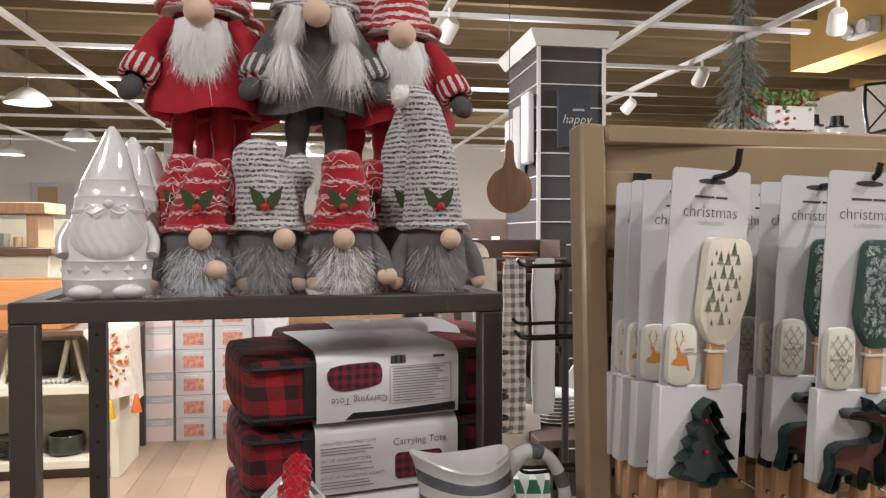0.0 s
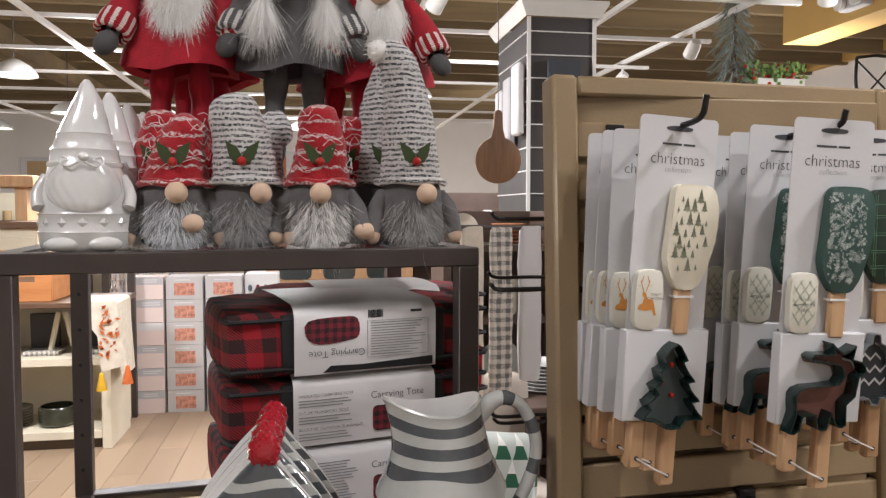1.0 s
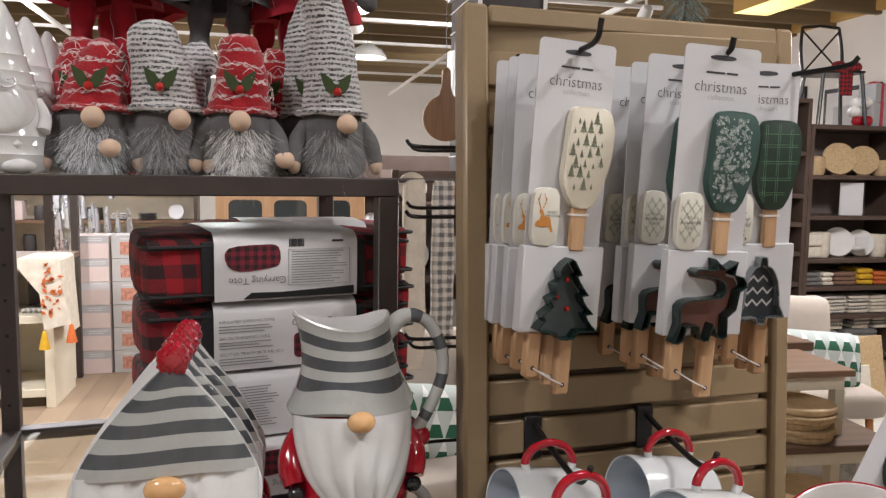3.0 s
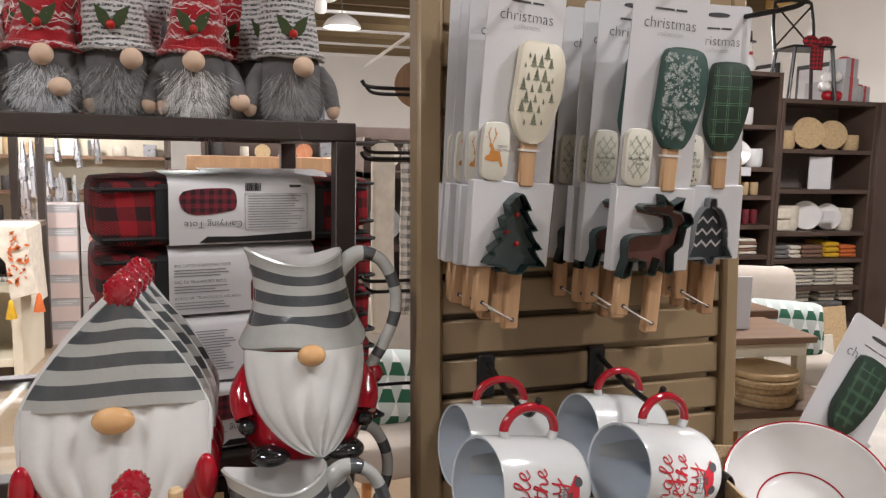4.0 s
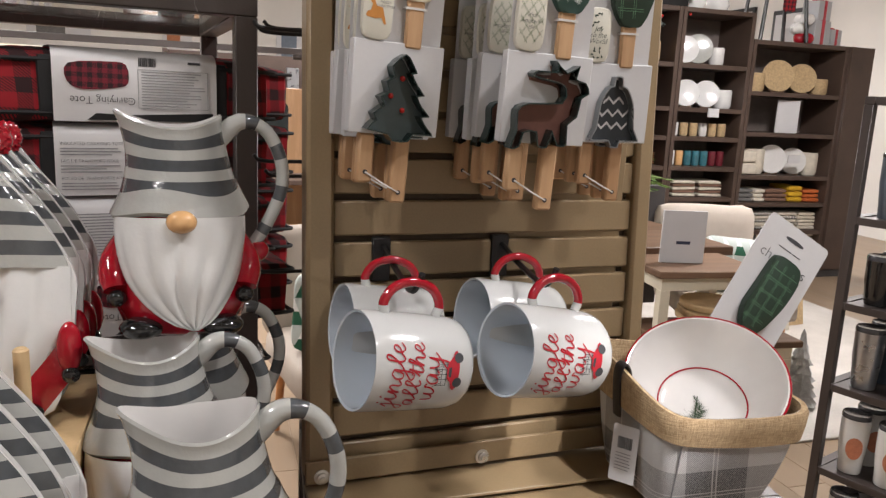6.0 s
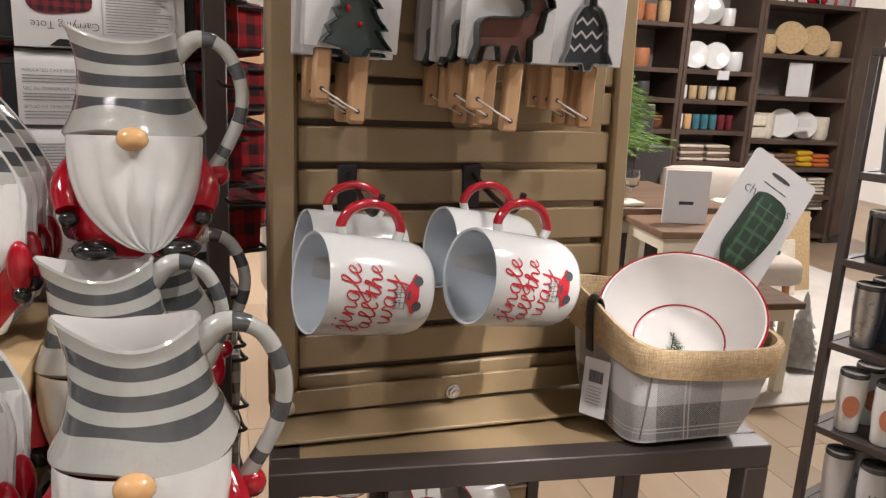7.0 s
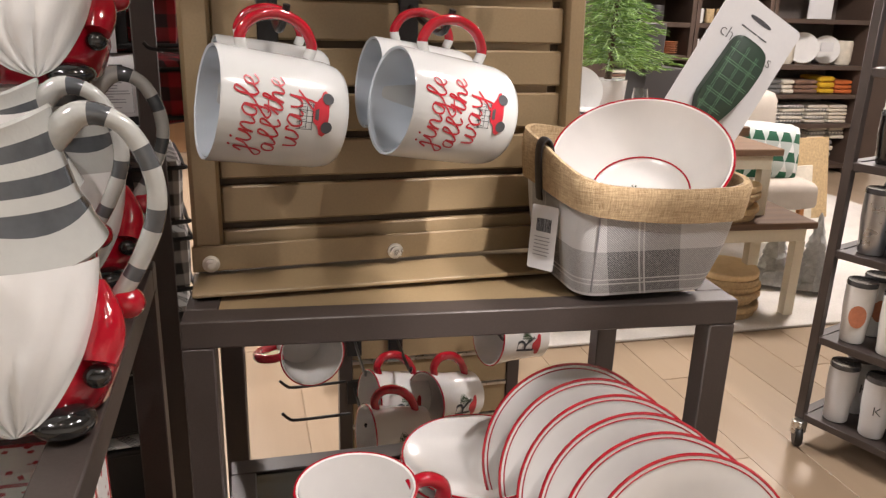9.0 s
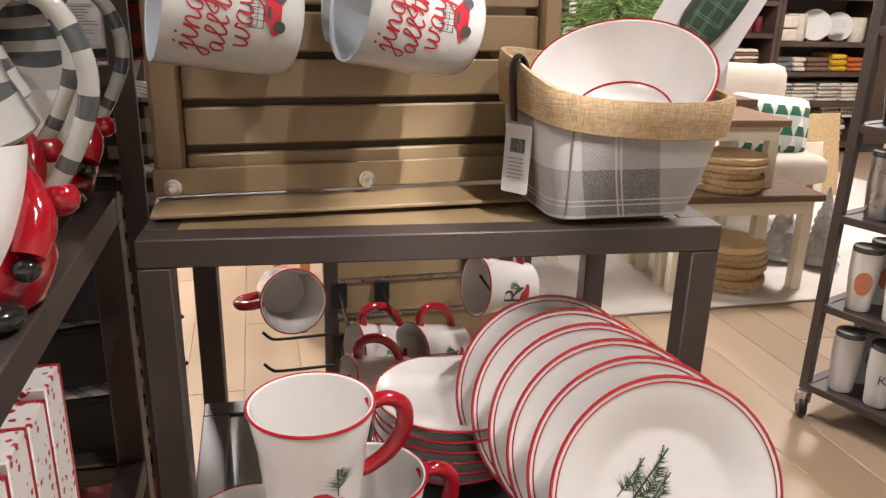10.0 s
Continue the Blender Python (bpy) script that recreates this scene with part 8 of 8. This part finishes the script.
bm, vs = loft([[(-1.75, y, 0.972), (-1.525, y, 0.972), (-1.508, y, 0.955), (-1.505, y, 0.80), (-1.495, y, 0.62), (-1.49, y + 0.02, 0.46)] for y in [4.40 + 0.05 * k for k in range(9)]], False)
bmesh.ops.delete(bm, geom=[f for f in bm.faces if f.calc_area() > 0.02], context="FACES")
part("cloth", bm, CREAM_CLOTH, runner)
bm, _ = loft([[(-1.76, 4.395, 0.972), (-1.50, 4.395, 0.972)], [(-1.76, 4.393, 0.94), (-1.50, 4.393, 0.94)], [(-1.62, 4.388, 0.75), (-1.48, 4.388, 0.75)], [(-1.60, 4.385, 0.52), (-1.44, 4.385, 0.56)]], False)
part("cloth_end", bm, CREAM_CLOTH, runner)
bm = bmesh.new()
rnd = random.Random(8)
for k in range(34):
    x, z, a = rnd.uniform(-1.60, -1.49), rnd.uniform(0.58, 0.95), rnd.uniform(0, 6.28)
    s = rnd.uniform(0.012, 0.026)
    bm.faces.new([bm.verts.new((x + s * c * math.cos(a) - s * d * math.sin(a), 4.380, z + s * c * math.sin(a) + s * d * math.cos(a))) for c, d in ((-1, 0), (0, 0.5), (1, 0), (0, -0.5))])
tagged(part("leaf_print", bm, ORANGE_CLOTH, runner, "printed orange leaves"), kind="stuff")
for x, z, mt in ((-1.60, 0.52, YELLOW_CLOTH), (-1.44, 0.56, ORANGE_CLOTH)):
    part("tassel", moved(lathe([(0, 0), (0.012, -0.01), (0.018, -0.04), (0.035, -0.12), (0, -0.125)], 12), pose(x, 4.385, z)), mt, runner, "coloured yarn tassel")

for i in range(3):
    for j in range(6):
        pale = (i == 0)
        t = thing("carton_box", pose(-1.52 + i * 0.29, 5.30, 0.175 * j, 0, 0, -2 + 2 * (j % 2)), "pale retail carton with a printed photo, in a stack", "carton", "stacked cartons")
        part("carton", boxy((-0.135, 0, 0), (0.135, 0.25, 0.173), 0.002), BOX_PINK if pale else BOX_GREY, t)
        if pale:
            part("top_band", boxy((-0.1352, -0.0012, 0.115), (0.1352, 0.0, 0.173)), PAPER_GREY if j != 3 else PAPER, t)
            tagged(part("print", bars(2, -0.02, 0.12, 0.155, 0.016, 0.007, j, -0.002), PAPER, t), kind="stuff")
        else:
            part("photo", boxy((-0.075, -0.0015, 0.03), (0.075, 0.0, 0.125)), PHOTO, t, "printed food photo")
            tagged(part("print", bars(1, -0.07, 0.07, 0.152, 0.01, 0.008, j, -0.0015), PAPER, t), kind="stuff")
t = thing("wine_glass_box", pose(-0.66, 5.42, 0.70), "white carton printed with coloured wine glasses", "carton", "wine glass cartons")
part("carton", boxy((-0.13, 0, 0), (0.13, 0.25, 0.35), 0.002), PAPER, t)
for q in range(4):
    part("printed_glass", ball((-0.09 + q * 0.06, -0.001, 0.24), (0.018, 0.002, 0.028), 10, 6), (SLATE, MAROON, TEAL, RED_INK)[q], t)
shelf_t = thing("display_bench", (0, 0, 0), "dark brown bench carrying cartons and hutches", "bench")
part("top", boxy((-0.78, 5.35, 0.66), (1.3, 5.95, 0.698), 0.004), DARK_SHELF, shelf_t)
for x in (-0.74, 1.2):
    part("leg", boxy((x, 5.4, 0), (x + 0.06, 5.9, 0.66)), DARK_SHELF, shelf_t)
hut = thing("oak_hutch", (0, 0, 0), "oak hutch with dark arched windows", "hutch")
part("carcass", boxy((-0.66, 5.98, 0.0), (0.62, 6.3, 1.42), 0.006), BEECH, hut)
for k in range(3):
    part("window", slab(round_rect(-0.55 + k * 0.38, -0.27 + k * 0.38, 0.95, 1.30, 0.05), 5.972, 5.979), DARK_GLASS, hut, "dark glazed window")
DRES = thing("white_dresser", (0, 0, 0), "cream dresser with a thick wooden top", "dresser")
part("body", boxy((-5.2, 6.4, 0), (-2.62, 7.0, 1.40), 0.01), CREAM_PAINT, DRES)
part("top", boxy((-5.3, 6.34, 1.40), (-2.58, 7.05, 1.46), 0.006), WALNUT, DRES)
for x in (-4.3, -3.4):
    part("drawer", boxy((x, 6.385, 0.75), (x + 0.75, 6.3995, 1.32), 0.004), CREAM_PAINT, DRES)
rt = thing("wooden_riser_table", (0, 0, 0), "rough wooden table standing on the dresser", "table")
part("top", boxy((-3.9, 6.42, 1.76), (-2.66, 6.98, 1.86), 0.006), BEECH, rt)
for x in (-3.8, -2.84):
    part("leg", boxy((x, 6.5, 1.461), (x + 0.1, 6.9, 1.76), 0.004), BEECH, rt)
# dark metal uprights with hanging silver goods
hs = thing("goods_stand", (0, 0, 0), "dark metal stand hung with silver utensils", "display stand")
part("upright", boxy((-1.62, 5.2, 0), (-1.57, 5.25, 1.75), 0.002), METAL, hs)
part("upright", boxy((-1.98, 5.9, 0), (-1.92, 5.96, 1.75), 0.002), METAL, hs)
part("crossbar", boxy((-1.95, 5.9, 1.70), (0.6, 5.95, 1.75), 0.002), METAL, hs)
bm = bmesh.new()
rnd = random.Random(12)
for k in range(60):
    x, z = rnd.uniform(-1.9, -1.32), rnd.uniform(0.5, 1.6)
    add_tube(bm, [(x, 5.85, z), (x + 0.01, 5.84, z - 0.2)], [0.012, 0.03], 6)
tagged(part("utensil_display", bm, STEEL, hs, "silver kitchen utensils"), kind="stuff")


def gondola(x0, x1, y, h, seed, label):
    """A run of far shelving with mixed tableware."""
    t = thing("far_shelving", (0, 0, 0), label, "shelving", "far shelving")
    rd = random.Random(seed)
    part("back", boxy((x0, y + 0.35, 0), (x1, y + 0.4, h), 0.002), DARK_SHELF if seed % 2 else CREAM_PAINT, t)
    n = int(h / 0.38)
    for k in range(n):
        part("shelf", boxy((x0, y, 0.2 + k * 0.38), (x1, y + 0.35, 0.235 + k * 0.38), 0.002), DARK_SHELF if seed % 2 else WALNUT, t)
    for x in (x0, x1 - 0.04):
        part("side", boxy((x, y, 0), (x + 0.04, y + 0.35, h), 0.002), DARK_SHELF, t)
    for k in range(n):
        x = x0 + 0.14
        while x < x1 - 0.14:
            w = rd.uniform(0.07, 0.13)
            z = 0.2351 + k * 0.38
            mt = rd.choice((WHITE_GLAZE, CREAM_GLAZE, BASKETRY, GREY_GLAZE, PAPER, BOX_PINK, TERRA, CHARCOAL, STEEL, CREAM_CLOTH, WHITE_GLAZE))
            sh = rd.random()
            if sh < 0.35:
                crock(pose(x, y + 0.15, z), w * 0.6, rd.uniform(0.1, 0.22), mt, "round vessel on far shelving", "vessel")
            elif sh < 0.6:
                stack_of(pose(x, y + 0.15, z), w * 0.85, rd.randint(3, 6), 0.018, mt, "stack of plates on far shelving")
            elif sh < 0.8:
                upright_plate(pose(x, y + 0.18, z), w * 0.95, mt, "round plate upright on far shelving")
            else:
                b_ = thing("carton", pose(x, y + 0.1, z), "plain carton on far shelving", "carton")
                part("box", boxy((-w * 0.7, 0, 0), (w * 0.7, 0.18, rd.uniform(0.12, 0.26)), 0.002), mt, b_)
            x += w * 2 + rd.uniform(0.02, 0.08)


gondola(-0.6, 1.9, 7.2, 1.75, 1, "far dark shelving with mixed tableware")
gondola(-3.9, -1.0, 8.2, 1.75, 2, "far pale shelving with mixed tableware")
gondola(0.4, 1.0, 3.1, 1.55, 3, "dark shelving with mugs and plates beside the column")
gondola(2.1, 4.4, 8.4, 1.9, 5, "far dark shelving along the wall")
gondola(-8.0, -4.4, 8.6, 1.7, 4, "far pale shelving with mixed tableware")
for x, y, z, w, h, mt in ((1.55, 16.98, 2.0, 0.75, 0.75, SLATE), (-0.9, 16.98, 2.1, 0.6, 0.8, TERRA), (-3.2, 16.98, 2.2, 1.2, 0.7, GREY_CLOTH), (-6.0, 16.98, 2.0, 0.9, 0.7, BASKETRY)):
    t = thing("framed_art", (x, y, z), "framed abstract print on the far wall", "picture", "framed prints")
    part("frame", boxy((-w / 2, -0.03, 0), (w / 2, 0, h), 0.004), PAPER, t)
    part("print", boxy((-w * 0.35, -0.034, h * 0.12), (w * 0.1, -0.0305, h * 0.88)), mt, t)
for y, z in ((8.0, 2.0), (9.4, 2.1)):
    t = thing("framed_art", pose(7.395, y, z, 0, 0, -90), "black framed print on the side wall", "picture", "framed prints")
    part("frame", boxy((-0.5, -0.04, 0), (0.5, 0, 0.8), 0.004), BLACK, t)
    part("print", boxy((-0.44, -0.045, 0.06), (0.44, -0.0405, 0.74)), PAPER, t)
    part("motif", boxy((-0.3, -0.047, 0.2), (0.3, -0.0455, 0.55)), PAPER_GREY, t)

# table of white dishes in the middle of the floor
mt_ = thing("dish_table", pose(0.95, 2.62, 0), "dark table set with white dishes and greenery", "table")
part("tabletop", boxy((-0.36, -0.40, 0.715), (0.30, 0.30, 0.75), 0.004), DARK_SHELF, mt_)
for sx in (-0.32, 0.26):
    for sy in (-0.36, 0.26):
        part("leg", boxy((sx - 0.025, sy - 0.025, 0), (sx + 0.025, sy + 0.025, 0.7145)), DARK_SHELF, mt_)
stack_of(pose(0.76, 2.52, 0.751), 0.11, 8, 0.016, WHITE_GLAZE, "stack of white plates on the dark table")
upright_plate(pose(0.98, 2.66, 0.751), 0.13, WHITE_GLAZE, "white plate standing upright on the dark table")
stack_of(pose(0.97, 2.40, 0.751), 0.10, 3, 0.02, CHARCOAL, "stack of black bowls on the dark table")
# hanging towels rack
tw = thing("towel_stand", (0, 0, 0), "stand of hanging cream and grey tea towels", "towel stand")
part("bar", tube([(0.12, 1.62, 1.50), (0.50, 1.62, 1.50)], 0.008, 8), METAL, tw)
part("post", tube([(0.50, 1.62, 0.0), (0.50, 1.62, 1.50)], 0.012, 8), METAL, tw)
part("base", moved(lathe([(0, 0), (0.13, 0), (0.13, 0.015), (0, 0.02)], 20), pose(0.50, 1.62, 0)), METAL, tw)
for k in range(3):
    part("towel", moved(soft_box(0.075, 0.035, 0.62 - 0.06 * k, 0.015, 0.006, k), pose(0.20 + 0.095 * k, 1.605, 0.885 + 0.06 * k)), (CREAM_CLOTH, STRIPE_CLOTH, PAPER)[k], tw)

# ---- floor planks ----
PLANK = [boxy((0.0015, 0.0015, -0.0035), (0.1785, 1.4985, 0.0), 0.0008)]
plank_mesh = mesh_of(PLANK[0], "plank", FLOOR_M, False)
far_v, far_f = [], []
for i in range(-55, 42):
    for j in range(-3, 13):
        x, y, z = i * 0.18, -2.6 + j * 1.5 + 0.5 * (i % 3), -0.0003 + 0.0002 * ((i * 7 + j * 3) % 3)
        if not -4.5 < y < 15.9:
            continue
        if -2.4 < x < 3.2 and -0.2 < y < 6.0:
            ob = new("plank", plank_mesh)
            ob.parent = floor
            ob.location = (x, y, z)
        else:
            k = len(far_v)
            far_v += [(x + 0.0015, y + 0.0015, z), (x + 0.1785, y + 0.0015, z), (x + 0.1785, y + 1.4985, z), (x + 0.0015, y + 1.4985, z)]
            far_f.append((k, k + 1, k + 2, k + 3))
far_mesh = bpy.data.meshes.new("far_planks")
far_mesh.from_pydata(far_v, [], far_f)
far_mesh.materials.append(FLOOR_M)
ob = new("far_planks", far_mesh)
ob.parent = floor
ob["kind"] = "stuff"
